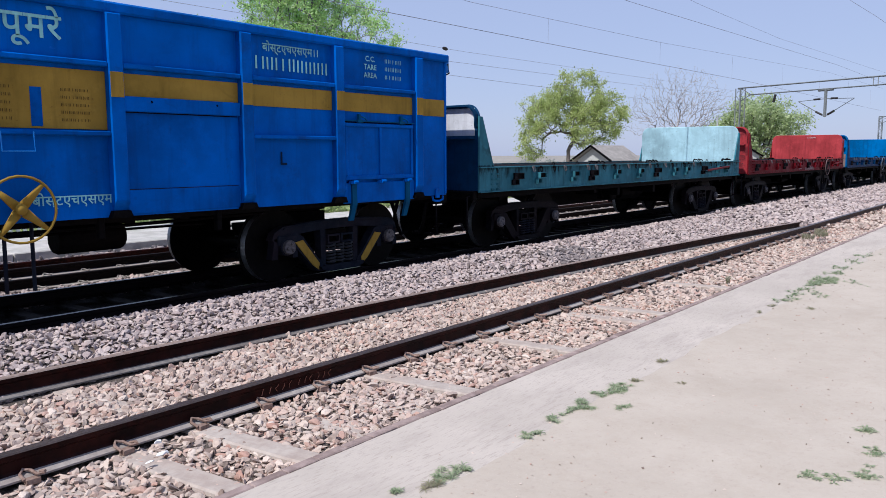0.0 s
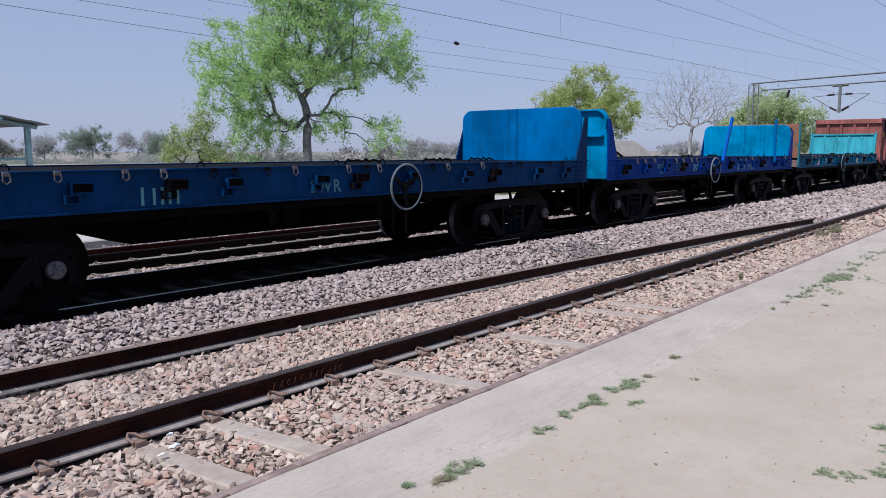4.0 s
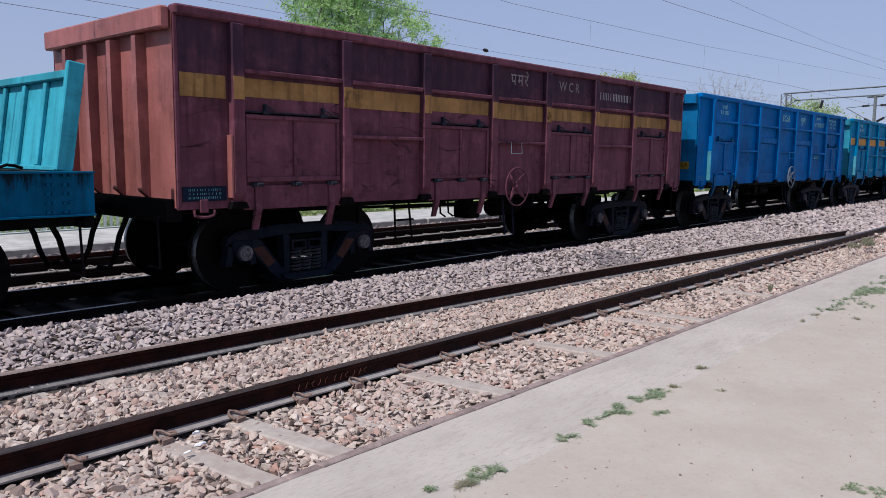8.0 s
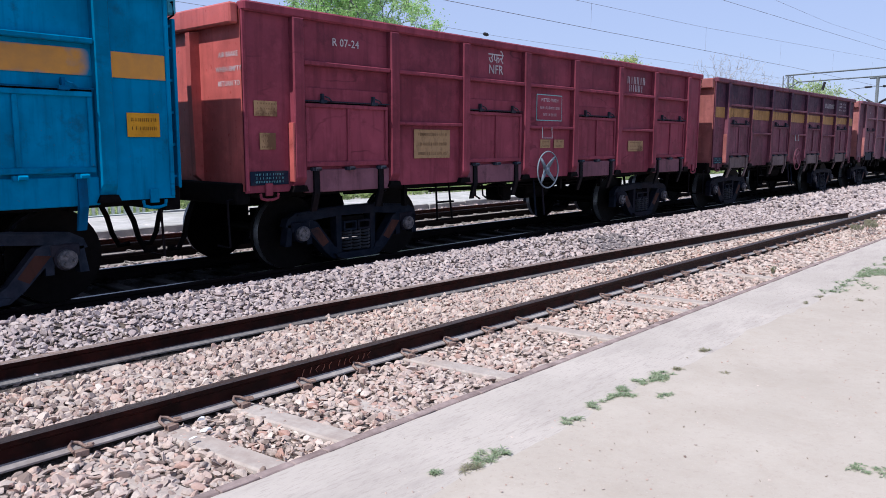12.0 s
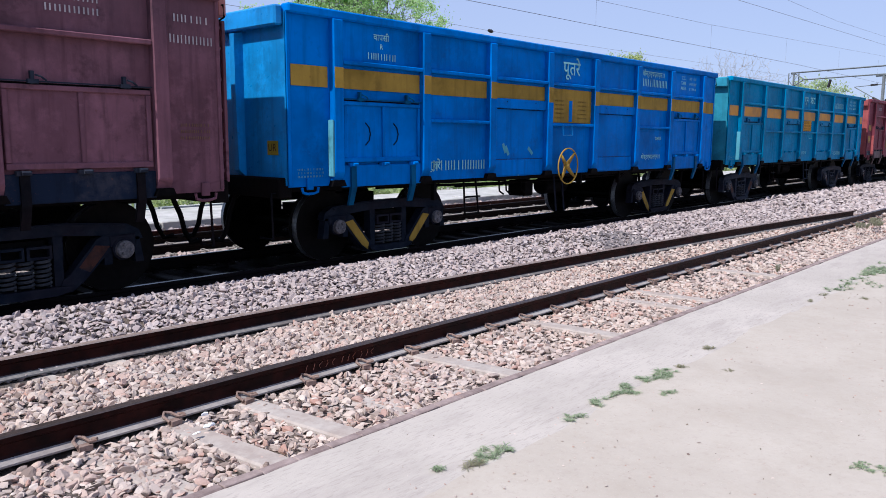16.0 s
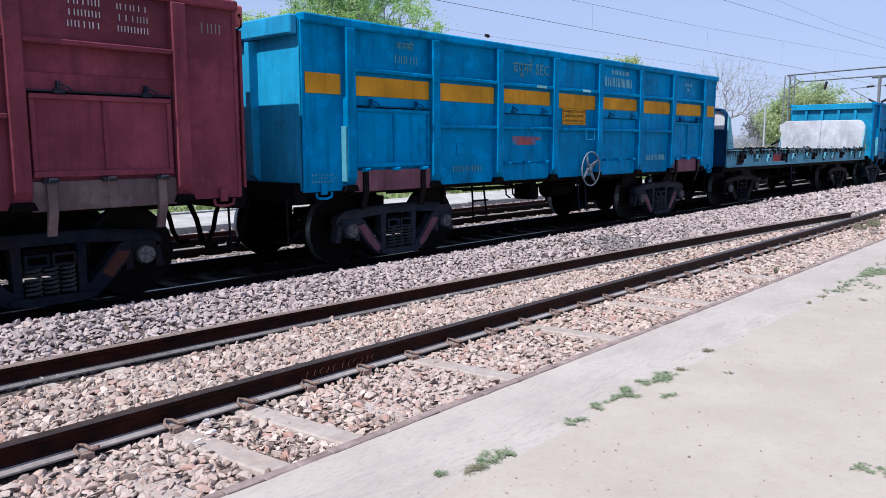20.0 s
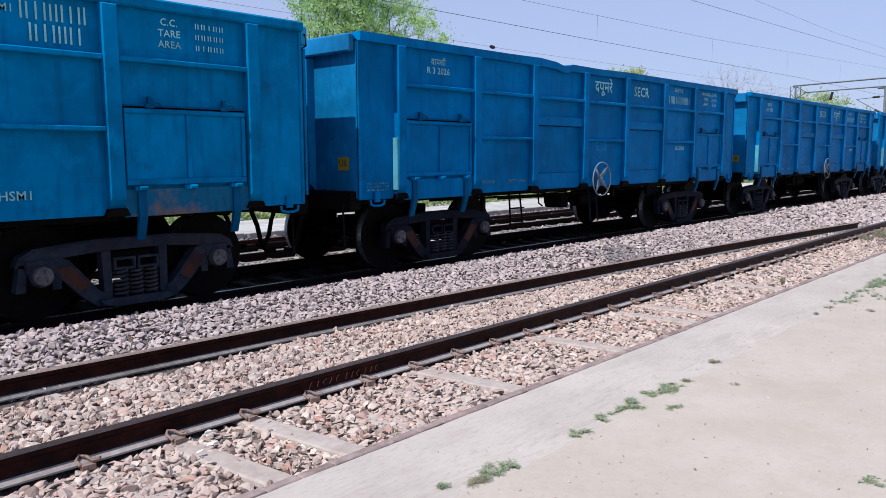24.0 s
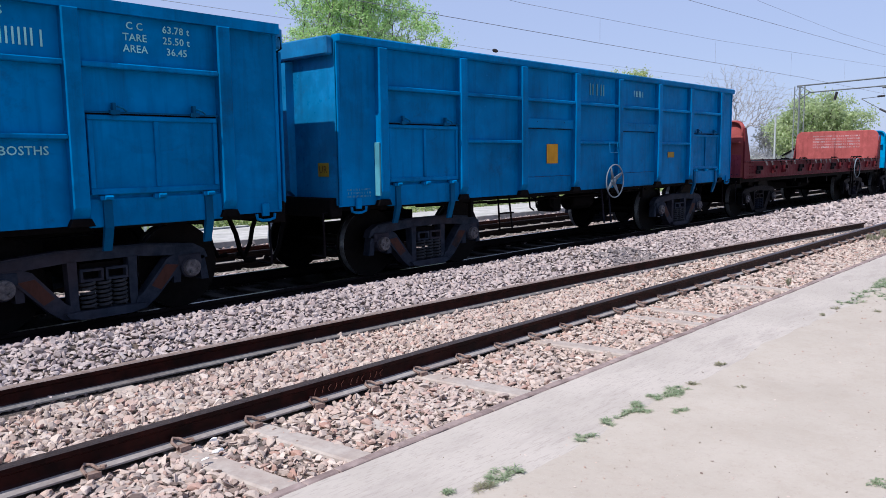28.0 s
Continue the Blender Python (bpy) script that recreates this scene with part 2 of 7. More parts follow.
M["railweb"] = grained("rusty_rail", (0.011, 0.0036, 0.003), (0.036, 0.008, 0.006), 7.0, 0.45, 0.4, spec=0.07, third=(0.004, 0.003, 0.004), big=0.8)
M["railtop"] = grained("dull_rail_head", (0.34, 0.27, 0.24), (0.24, 0.17, 0.14), 25.0, 0.55, 0.2, metal=0.25)
M["railtop_dark"] = grained("worn_dark_rail_head", (0.08, 0.062, 0.056), (0.13, 0.10, 0.09), 25.0, 0.35, 0.2, metal=0.5)
M["railrun"] = grained("running_rail_head", (0.16, 0.17, 0.18), (0.10, 0.10, 0.11), 40.0, 0.35, 0.05, metal=1.0)
# near-black rail: shade is put into the colour
M["railblack"] = grained("shade_black_rail", (0.004, 0.003, 0.004), (0.010, 0.006, 0.006), 16.0, 0.7, 0.3, third=(0.005, 0.004, 0.005), spec=0.1)
M["clip_pale"] = grained("dusty_clip", (0.24, 0.22, 0.21), (0.36, 0.33, 0.31), 30.0, 0.85, 0.4)
M["clip"] = grained("rusty_clip", (0.17, 0.11, 0.09), (0.28, 0.20, 0.17), 30.0, 0.85, 0.4)
M["concrete"] = grained("sleeper_concrete", (0.42, 0.37, 0.33), (0.34, 0.29, 0.26), 12.0, 0.9, 0.35, third=(0.28, 0.2, 0.16))
M["stone"] = stones_mat("granite_ballast", [(0.136, 0.113, 0.113), (0.386, 0.323, 0.318), (0.476, 0.403, 0.386), (0.272, 0.227, 0.227), (0.522, 0.448, 0.425), (0.454, 0.352, 0.329), (0.340, 0.284, 0.284), (0.545, 0.476, 0.454)])
M["stone_warm"] = stones_mat("brown_ballast", [(0.154, 0.110, 0.093), (0.441, 0.353, 0.303), (0.529, 0.430, 0.370), (0.397, 0.232, 0.182), (0.573, 0.485, 0.419), (0.276, 0.215, 0.188), (0.529, 0.441, 0.380), (0.441, 0.309, 0.254), (0.617, 0.529, 0.463)])
# brown fines, kept dark so that shade between the stones is in the colour
M["bed"] = grained("ballast_bed_fines", (0.06, 0.050, 0.046), (0.17, 0.138, 0.120), 26.0, 0.95, 0.9, 0.03, kind="Object", third=(0.20, 0.15, 0.12))
# dark copy of the bed: the train's shade is put into the colour
M["shade_bed"] = grained("shade_dark_bed", (0.002, 0.002, 0.003), (0.007, 0.006, 0.006), 26.0, 0.95, 0.9, 0.03)
M["railfoot_dull"] = grained("dull_rail_foot", (0.12, 0.115, 0.115), (0.20, 0.185, 0.175), 18.0, 0.9, 0.3, third=(0.08, 0.055, 0.05))
M["railfoot"] = grained("dusty_rail_foot", (0.26, 0.24, 0.23), (0.36, 0.33, 0.31), 18.0, 0.9, 0.3, third=(0.14, 0.10, 0.09))
M["flat_teal"] = paint("paint_dirty_teal", (0.045, 0.185, 0.235), rust=0.6, dirt=0.8, fade=0.6, drips=0.9)
M["flat_red"] = paint("paint_dirty_red", (0.175, 0.009, 0.016), rust=0.4, dirt=0.7)
M["flat_blue"] = paint("paint_dirty_blue", (0.003, 0.038, 0.125), rust=0.3, dirt=0.7)
M["flat_royal"] = paint("paint_dirty_royal_blue", (0.002, 0.042, 0.26), rust=0.3, dirt=0.6)
M["flat_green"] = paint("paint_dirty_blue_green", (0.003, 0.115, 0.23), rust=0.5, dirt=0.7, drips=0.9)
M["flat_maroon"] = paint("paint_dirty_maroon", (0.13, 0.022, 0.028), rust=0.5, dirt=0.7)
# dark copy of the sleeper for the main track, shade in its colour
M["shade_sleeper"] = grained("shade_dark_sleeper", (0.006, 0.006, 0.006), (0.02, 0.017, 0.016), 12.0, 0.9, 0.3)
M["flat_pale"] = paint("paint_stained_pale_blue", (0.15, 0.40, 0.50), rust=0.4, dirt=0.5, fade=0.4, drips=1.0)
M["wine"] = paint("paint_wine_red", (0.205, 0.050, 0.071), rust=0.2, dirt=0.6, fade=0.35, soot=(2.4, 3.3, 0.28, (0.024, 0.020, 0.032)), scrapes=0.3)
M["sky_blue"] = paint("paint_sky_blue", (0.001, 0.160, 0.56), rust=0.12)
M["plate_yellow"] = paint("dull_plate_yellow", (0.27, 0.20, 0.025), rust=0.2)
# darker than the body blues: shade on the straps is put into it
M["strap_blue"] = paint("dark_strap_blue", (0.002, 0.085, 0.20), rust=0.2)
M["marker"] = paint("pale_marker_paint", (0.10, 0.36, 0.45), rust=0.3, dirt=0.6)
M["mark_blue"] = paint("dark_blue_brush_mark", (0.004, 0.020, 0.055), rust=0.0)
M["red_faded"] = paint("faded_red_board", (0.40, 0.10, 0.095), rust=0.3, dirt=0.4, fade=0.5)
# patchy red, darkened to put the front board's shade into the colour
M["red_shade"] = patched("shade_darkened_red", (0.30, 0.034, 0.042), (0.12, 0.018, 0.024))
M["red_band"] = patched("faded_red_band", (0.30, 0.085, 0.085), (0.004, 0.19, 0.38))
M["rust_spot"] = patched("rust_worn_casting", (0.060, 0.024, 0.018), (0.016, 0.015, 0.019))
# dark blue: the shade on the front boards is put into the colour
M["board_shade"] = paint("paint_shade_dark_blue", (0.006, 0.045, 0.115), rust=0.3, dirt=0.7, fade=0.4)
M["primer"] = patched("bare_primed_plate", (0.20, 0.145, 0.135), (0.10, 0.075, 0.075))
M["apron_blue"] = patched("worn_blue_apron", (0.006, 0.105, 0.20), (0.13, 0.11, 0.115))
M["worn"] = paint("bare_worn_apron", (0.155, 0.112, 0.112), rust=0.5, dirt=0.7, fade=0.7)
M["notice"] = patched("worn_notice_paint", (0.34, 0.22, 0.115), (0.13, 0.070, 0.040))
M["notice_yellow"] = patched("faded_yellow_notice", (0.46, 0.30, 0.085), (0.24, 0.12, 0.05))
M["endcap"] = grained("dusty_axle_cap", (0.060, 0.062, 0.070), (0.15, 0.14, 0.145), 24.0, 0.7, 0.4, third=(0.05, 0.035, 0.034))
def sprayed(name, col, under):
    """A patch of paint sprayed by hand: dense in its middle, thin towards its edges."""
    m, t, b = nodes_of(name)
    tc = t.nodes.new("ShaderNodeTexCoord")
    sep = t.nodes.new("ShaderNodeSeparateXYZ")
    t.links.new(tc.outputs["Object"], sep.inputs[0])
    total = None
    for axis, half in (("X", 0.74), ("Z", 0.150)):
        sq = t.nodes.new("ShaderNodeMath")
        sq.operation = 'POWER'
        t.links.new(ramp(t, sep.outputs[axis], -half, half, -1.0, 1.0), sq.inputs[0])
        sq.inputs[1].default_value = 8.0
        if total is None:
            total = sq.outputs[0]
        else:
            add_ = t.nodes.new("ShaderNodeMath")
            add_.operation = 'ADD'
            t.links.new(total, add_.inputs[0])
            t.links.new(sq.outputs[0], add_.inputs[1])
            total = add_.outputs[0]
    wob = t.nodes.new("ShaderNodeMath")
    wob.operation = 'ADD'
    t.links.new(total, wob.inputs[0])
    t.links.new(ramp(t, noise_node(t, coords(t), 5.0, 4.0), 0.3, 0.7, -0.2, 0.35), wob.inputs[1])
    dense = mix(t, ramp(t, noise_node(t, coords(t), 2.2, 5.0, 0.6), 0.38, 0.64), col, tuple(0.62 * v + 0.03 for v in col))
    base = mix(t, ramp(t, wob.outputs[0], 0.22, 1.0), dense, under)
    t.links.new(base, b.inputs["Base Color"])
    b.inputs["Roughness"].default_value, b.inputs["Specular IOR Level"].default_value = 0.55, 0.12
    return m


M["scorched"] = patched("scorched_red_plate", (0.165, 0.055, 0.060), (0.035, 0.030, 0.036))
M["spray"] = sprayed("sprayed_orange", (0.56, 0.26, 0.045), (0.004, 0.18, 0.34))
M["springs"] = grained("dusty_springs", (0.026, 0.030, 0.037), (0.052, 0.054, 0.060), 9.0, 0.6, 0.3, spec=0.08)


# ---- mesh helpers ----
MESHES = {}


def mesh_from(name, bm, mats, smooth=False):
    me = bpy.data.meshes.new(name)
    bm.to_mesh(me)
    bm.free()
    for m in mats:
        me.materials.append(m)
    if smooth:
        me.shade_smooth()
    return me


def part(name, bm, material, parent, label="", m=None, smooth=False):
    """Links a bmesh as one mesh object under a thing or a part."""
    ob = new(name, mesh_from(name, bm, [material], smooth))
    ob.parent = parent
    if m is not None:
        ob.matrix_basis = m
    return tagged(ob, label)


def cached(key, make, smooth=False):
    """A mesh shared by all alike parts; its material is set on each object."""
    if key not in MESHES:
        MESHES[key] = mesh_from(key[0] if isinstance(key, tuple) else key, make(), [None], smooth)
    return MESHES[key]


def put(name, me, material, parent, m, label=""):
    ob = new(name, me)
    ob.parent = parent
    ob.matrix_basis = m
    if me.materials[0] is None:
        ob.material_slots[0].link = 'OBJECT'
        ob.material_slots[0].material = material
    return tagged(ob, label)


def box(bm, x0, x1, y0, y1, z0, z1):
    vs = [bm.verts.new(p) for p in ((x0, y0, z0), (x1, y0, z0), (x1, y1, z0), (x0, y1, z0), (x0, y0, z1), (x1, y0, z1), (x1, y1, z1), (x0, y1, z1))]
    for f in ((3, 2, 1, 0), (4, 5, 6, 7), (0, 1, 5, 4), (1, 2, 6, 5), (2, 3, 7, 6), (3, 0, 4, 7)):
        bm.faces.new([vs[i] for i in f])
    return vs


def boxes(*dims, bevel=0.0):
    bm = bmesh.new()
    for d in dims:
        box(bm, *d)
    if bevel:
        bmesh.ops.bevel(bm, geom=bm.edges[:], offset=bevel, segments=1, affect='EDGES')
    return bm


def slab(name, dims, material, parent, bevel=0.006, label=""):
    """A bevelled block at its own place; alike sizes share a mesh."""
    x0, x1, y0, y1, z0, z1 = dims
    a, b, c = (x1 - x0) / 2, (y1 - y0) / 2, (z1 - z0) / 2
    key = ("%s_block" % name, round(a, 3), round(b, 3), round(c, 3), bevel)
    me = cached(key, lambda: boxes((-a, a, -b, b, -c, c), bevel=min(bevel, a * .6, b * .6, c * .6)))
    return put(name, me, material, parent, pose((x0 + x1) / 2, (y0 + y1) / 2, (z0 + z1) / 2), label)


def prism(bm, pts, axis, lo, hi):
    """A flat outline pushed along an axis: pts are the two other coordinates."""
    def at(p, v):
        return {'x': (v, p[0], p[1]), 'y': (p[0], v, p[1]), 'z': (p[0], p[1], v)}[axis]
    a = [bm.verts.new(at(p, lo)) for p in pts]
    b = [bm.verts.new(at(p, hi)) for p in pts]
    n = len(pts)
    bm.faces.new(a)
    bm.faces.new(b[::-1])
    for i in range(n):
        bm.faces.new((a[i], b[i], b[(i + 1) % n], a[(i + 1) % n]))
    bmesh.ops.recalc_face_normals(bm, faces=bm.faces[:])


def tube(bm, pts, radius, sides=6, close=False):
    """A round bar along points."""
    rings = []
    pts = [Vector(p) for p in pts]
    n = len(pts)
    for i, p in enumerate(pts):
        if close:
            d = pts[(i + 1) % n] - pts[i - 1]
        else:
            d = pts[min(i + 1, n - 1)] - pts[max(i - 1, 0)]
        d.normalize()
        u = d.cross(Vector((0.13, 0.31, 0.94)))
        if u.length < 0.1:
            u = d.cross(Vector((1, 0, 0)))
        u.normalize()
        v = d.cross(u)
        r = radius[i] if isinstance(radius, (list, tuple)) else radius
        rings.append([bm.verts.new(p + (u * math.cos(2 * math.pi * k / sides) + v * math.sin(2 * math.pi * k / sides)) * r) for k in range(sides)])
    for i in range(n if close else n - 1):
        a, b = rings[i], rings[(i + 1) % n]
        for k in range(sides):
            bm.faces.new((a[k], a[(k + 1) % sides], b[(k + 1) % sides], b[k]))
    if not close:
        bm.faces.new(rings[0][::-1])
        bm.faces.new(rings[-1])
    return bm


def lathe(bm, prof, axis='y', seg=28):
    """A turned body: prof holds (place along the axis, radius)."""
    rings = []
    for a, r in prof:
        ring = []
        for k in range(seg):
            c, s = math.cos(2 * math.pi * k / seg) * r, math.sin(2 * math.pi * k / seg) * r
            ring.append(bm.verts.new({'y': (c, a, s), 'x': (a, c, s), 'z': (c, s, a)}[axis]))
        rings.append(ring)
    for a, b in zip(rings, rings[1:]):
        for k in range(seg):
            bm.faces.new((a[k], a[(k + 1) % seg], b[(k + 1) % seg], b[k]))
    bm.faces.new(rings[0][::-1])
    bm.faces.new(rings[-1])
    bmesh.ops.recalc_face_normals(bm, faces=bm.faces[:])
    return bm


def letters(text, size, spread=1.0):
    """A flat lettering mesh that stands in the xz plane, read from -y."""
    key = ("lettering", text, size, spread)
    if key not in MESHES:
        cu = bpy.data.curves.new("lettering", 'FONT')
        cu.body, cu.size, cu.space_character, cu.resolution_u = text, size, spread, 2
        cu.align_x, cu.align_y, cu.offset = 'CENTER', 'CENTER', size * 0.012
        cu.space_line = 1.0
        ob = new("lettering", cu)
        bpy.context.view_layer.update()
        me = bpy.data.meshes.new_from_object(ob.evaluated_get(bpy.context.evaluated_depsgraph_get()))
        bpy.data.objects.remove(ob)
        bpy.data.curves.remove(cu)
        me.transform(Matrix.Rotation(radians(90), 4, 'X'))
        me.materials.clear()
        me.materials.append(None)
        MESHES[key] = me
    return MESHES[key]


def bars_mesh(n, w, h, gap, seed=1):
    """A row of small upright marks, for writing that is not to be read."""
    key = ("writing_bars", n, w, h, gap, seed)

    def make():
        bm = bmesh.new()
        rnd = random.Random(seed)
        total = n * w + (n - 1) * gap
        x = -total / 2
        for _ in range(n):
            k = w * 0.26
            for at in ((0.37,) if rnd.random() < 0.25 else (0.0, 0.70)):
                hh = h * rnd.uniform(0.92, 1.0)
                x0 = x + at * w
                bm.faces.new([bm.verts.new(p) for p in ((x0, 0, -h / 2), (x0 + k, 0, -h / 2), (x0 + k, 0, -h / 2 + hh), (x0, 0, -h / 2 + hh))])
            x += w + gap
        return bm
    return cached(key, make)


# ---- ground, platform, ballast ----
YC = 9.41            # centre of the main track
Y_NEAR = 4.745       # near rail of the siding
GAUGE = 1.676
EDGE = 3.36          # platform edge


def sheet(name, prof, xs, material, kind="structure", label="", category=""):
    """A surface with one cross-section along x."""
    bm = bmesh.new()
    rows = [[bm.verts.new((x, y, z)) for y, z in prof] for x in xs]
    for a, b in zip(rows, rows[1:]):
        for i in range(len(prof) - 1):
            bm.faces.new((a[i], b[i], b[i + 1], a[i + 1]))
    bmesh.ops.recalc_face_normals(bm, faces=bm.faces[:])
    if sum(f.normal.z for f in bm.faces) < 0:
        bmesh.ops.reverse_faces(bm, faces=bm.faces[:])
    ob = new(name, mesh_from(name, bm, [material]))
    return tagged(ob, label, category, kind=kind)


def soil_mat():
    m, t, b = nodes_of("pale_sandy_soil")
    c = coords(t, "Object", False)
    base = mix(t, ramp(t, noise_node(t, c, 0.8, 8.0, 0.7), 0.35, 0.65), (0.385, 0.336, 0.283), (0.444, 0.392, 0.335))
    base = mix(t, ramp(t, noise_node(t, c, 3.5, 8.0, 0.8), 0.48, 0.70, 0.0, 0.35), base, (0.340, 0.282, 0.226))
    base = mix(t, ramp(t, noise_node(t, c, 30.0, 8.0, 0.8), 0.54, 0.70, 0.0, 0.6), base, (0.307, 0.248, 0.214))
    base = mix(t, ramp(t, noise_node(t, c, 120.0, 3.0, 0.7), 0.62, 0.72, 0.0, 0.5), base, (0.547, 0.495, 0.453))
    t.links.new(base, b.inputs["Base Color"])
    b.inputs["Roughness"].default_value, b.inputs["Specular IOR Level"].default_value = 0.95, 0.15
    bump(t, b, noise_node(t, c, 22.0, 8.0, 0.6), 0.25, 0.015)
    return m


def slab_mat():
    m, t, b = nodes_of("brushed_platform_concrete")
    c = coords(t, "Object", False)
    base = mix(t, ramp(t, noise_node(t, c, 0.9, 5.0, 0.6), 0.35, 0.65), (0.400, 0.356, 0.314), (0.466, 0.416, 0.369))
    base = mix(t, ramp(t, noise_node(t, c, 6.0, 6.0, 0.7, (0.25, 1.0, 1.0)), 0.48, 0.68, 0.0, 0.75), base, (0.349, 0.306, 0.275))
    base = mix(t, ramp(t, noise_node(t, c, 60.0, 5.0, 0.7, (0.2, 1.0, 1.0)), 0.52, 0.66, 0.0, 0.6), base, (0.297, 0.258, 0.232))
    t.links.new(base, b.inputs["Base Color"])
    b.inputs["Roughness"].default_value, b.inputs["Specular IOR Level"].default_value = 0.9, 0.2
    bump(t, b, noise_node(t, c, 50.0, 7.0, 0.7, (0.25, 1.0, 1.0)), 0.35, 0.01)
    return m


M["soil"] = soil_mat()
M["slab"] = slab_mat()
M["kerb"] = grained("worn_brick_kerb", (0.20, 0.150, 0.138), (0.34, 0.265, 0.245), 7.0, 0.92, 0.5, 0.015, third=(0.15, 0.105, 0.095))
M["darkstone"] = stones_mat("dark_ballast", [(0.05, 0.05, 0.055), (0.12, 0.11, 0.12), (0.2, 0.18, 0.18), (0.3, 0.26, 0.26)])
M["field"] = grained("pale_dry_field", (0.24, 0.225, 0.20), (0.31, 0.29, 0.255), 0.5, 0.95, 0.4, 0.05, kind="Object", big=0.05)
M["back_slab"] = grained("weathered_back_platform", (0.36, 0.35, 0.33), (0.50, 0.48, 0.455), 3.0, 0.92, 0.6, 0.03, third=(0.25, 0.25, 0.21))
M["wall"] = grained("whitewashed_wall", (0.36, 0.37, 0.36), (0.44, 0.44, 0.42), 4.0, 0.9, 0.2, third=(0.4, 0.42, 0.38))

sheet("ground", [(-900, -0.5), (-60, -0.5), (2, -0.5), (20, -0.5), (60, -0.5), (300, -0.5), (1800, -0.5)], (-900, -50, 60, 300, 2500), M["field"], label="flat dry field around the railway station", category="ground")
# dirt platform, lightly uneven
XS = [-40, -10, -4, -2] + [i * 0.12 for i in range(0, 150)] + [18 + i * 0.5 for i in range(0, 28)] + [32, 40, 60, 100, 200, 400]


def dirt_sheet():
    bm = bmesh.new()
    ys = [-60, -20, -8] + [-4 + 0.3 * i for i in range(0, 20)] + [2.0 + 0.06 * i for i in range(0, 16)]
    rows = []
    for x in XS:
        row = []
        for y in ys:
            z = -0.052 + 0.012 * noise.noise((x * 0.5, y * 0.5, 0.0)) + 0.006 * noise.noise((x * 2.3, y * 2.3, 5.0))
            if y > 2.3:
                z -= 0.075 * max(0.0, y - 2.46 - 0.10 * noise.noise((x * 0.9, 7.0, 2.0)) - 0.06 * noise.noise((x * 3.1, 3.0, 2.0)))
            row.append(bm.verts.new((x, y, z)))
        rows.append(row)
    for a, b in zip(rows, rows[1:]):
        for i in range(len(ys) - 1):
            bm.faces.new((a[i], b[i], b[i + 1], a[i + 1]))
    ob = new("platform_dirt", mesh_from("platform_dirt", bm, [M["soil"]], True))
    return tagged(ob, "pale sandy dirt surface of the low platform", "ground", kind="structure")


dirt_sheet()


def strip():
    """Concrete strip whose cement laps raggedly on the kerb."""
    bm = bmesh.new()
    rows = []
    for x in [-40, -12, -6, -2] + [0.07 * k for k in range(0, 400)] + [28 + k for k in range(0, 60)] + [100, 200, 400]:
        lap = 3.292 + 0.012 * noise.noise((x * 3.0, 0.0, 1.0)) + 0.007 * noise.noise((x * 11.0, 0.0, 4.0))
        rows.append([bm.verts.new((x, y, z)) for y, z in ((2.2, -0.070), (2.4, -0.060), (2.8, -0.055), (lap - 0.02, -0.045), (lap, -0.049), (lap + 0.004, -0.3))])
    for a, b in zip(rows, rows[1:]):
        for i in range(5):
            bm.faces.new((a[i], b[i], b[i + 1], a[i + 1]))
    ob = new("pavement", mesh_from("pavement", bm, [M["slab"]]))
    return tagged(ob, "worn pale concrete strip along the platform edge", "pavement", kind="structure")


strip()
BED = [(EDGE, -0.5), (EDGE + 0.01, -0.235), (4.3, -0.225), (4.66, -0.215), (4.9, -0.205), (6.3, -0.205), (6.6, -0.18), (7.0, -0.10), (7.4, -0.01), (7.7, 0.02), (7.95, -0.04), (8.25, -0.17), (8.6, -0.235)]
sheet("ballast_bed_near", BED, [-40, -5, 0, 20, 60, 150, 400, 900], M["bed"], label="bed of grey crushed stone between the tracks", category="ballast")
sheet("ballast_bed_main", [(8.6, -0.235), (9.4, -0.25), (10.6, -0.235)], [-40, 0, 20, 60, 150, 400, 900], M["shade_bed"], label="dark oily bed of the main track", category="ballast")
sheet("ballast_bed_far", [(10.6, -0.235), (11.2, -0.225), (11.9, -0.235), (14.0, -0.24), (14.95, -0.26), (15.0, -0.5)], [-40, 0, 20, 60, 150, 400, 900], M["bed"], label="bed of grey crushed stone of the far track", category="ballast")


def bed_height(y):
    for (y0, z0), (y1, z1) in zip(BED, BED[1:]):
        if y0 <= y <= y1:
            return z0 + (z1 - z0) * (y - y0) / (y1 - y0)
    return -0.235


def curved_y(x):
    """The siding's far rail bends towards the near one and stops short."""
    u = max(0.0, x - 2.0)
    return 6.45 - 0.02 * u - 0.00235 * u * u


def rock_shapes(n, seed, fine=1):
    """Crushed stones: balls knocked out of shape and cut by flat planes."""
    bm = bmesh.new()
    bmesh.ops.create_icosphere(bm, subdivisions=fine, radius=1.0)
    base = np.array([v.co[:] for v in bm.verts])
    tris = np.array([[v.index for v in f.verts] for f in bm.faces])
    bm.free()
    rs = np.random.RandomState(seed)
    out = []
    for _ in range(n):
        v = base * rs.uniform(0.92, 1.10, (len(base), 1))
        for _ in range(9):
            way = rs.normal(0, 1, 3)
            way /= np.linalg.norm(way)
            over = np.maximum(v @ way - rs.uniform(0.28, 0.62), 0.0)
            v = v - over[:, None] * way
        out.append(v * rs.uniform(0.85, 1.75, 3))
    return out, tris


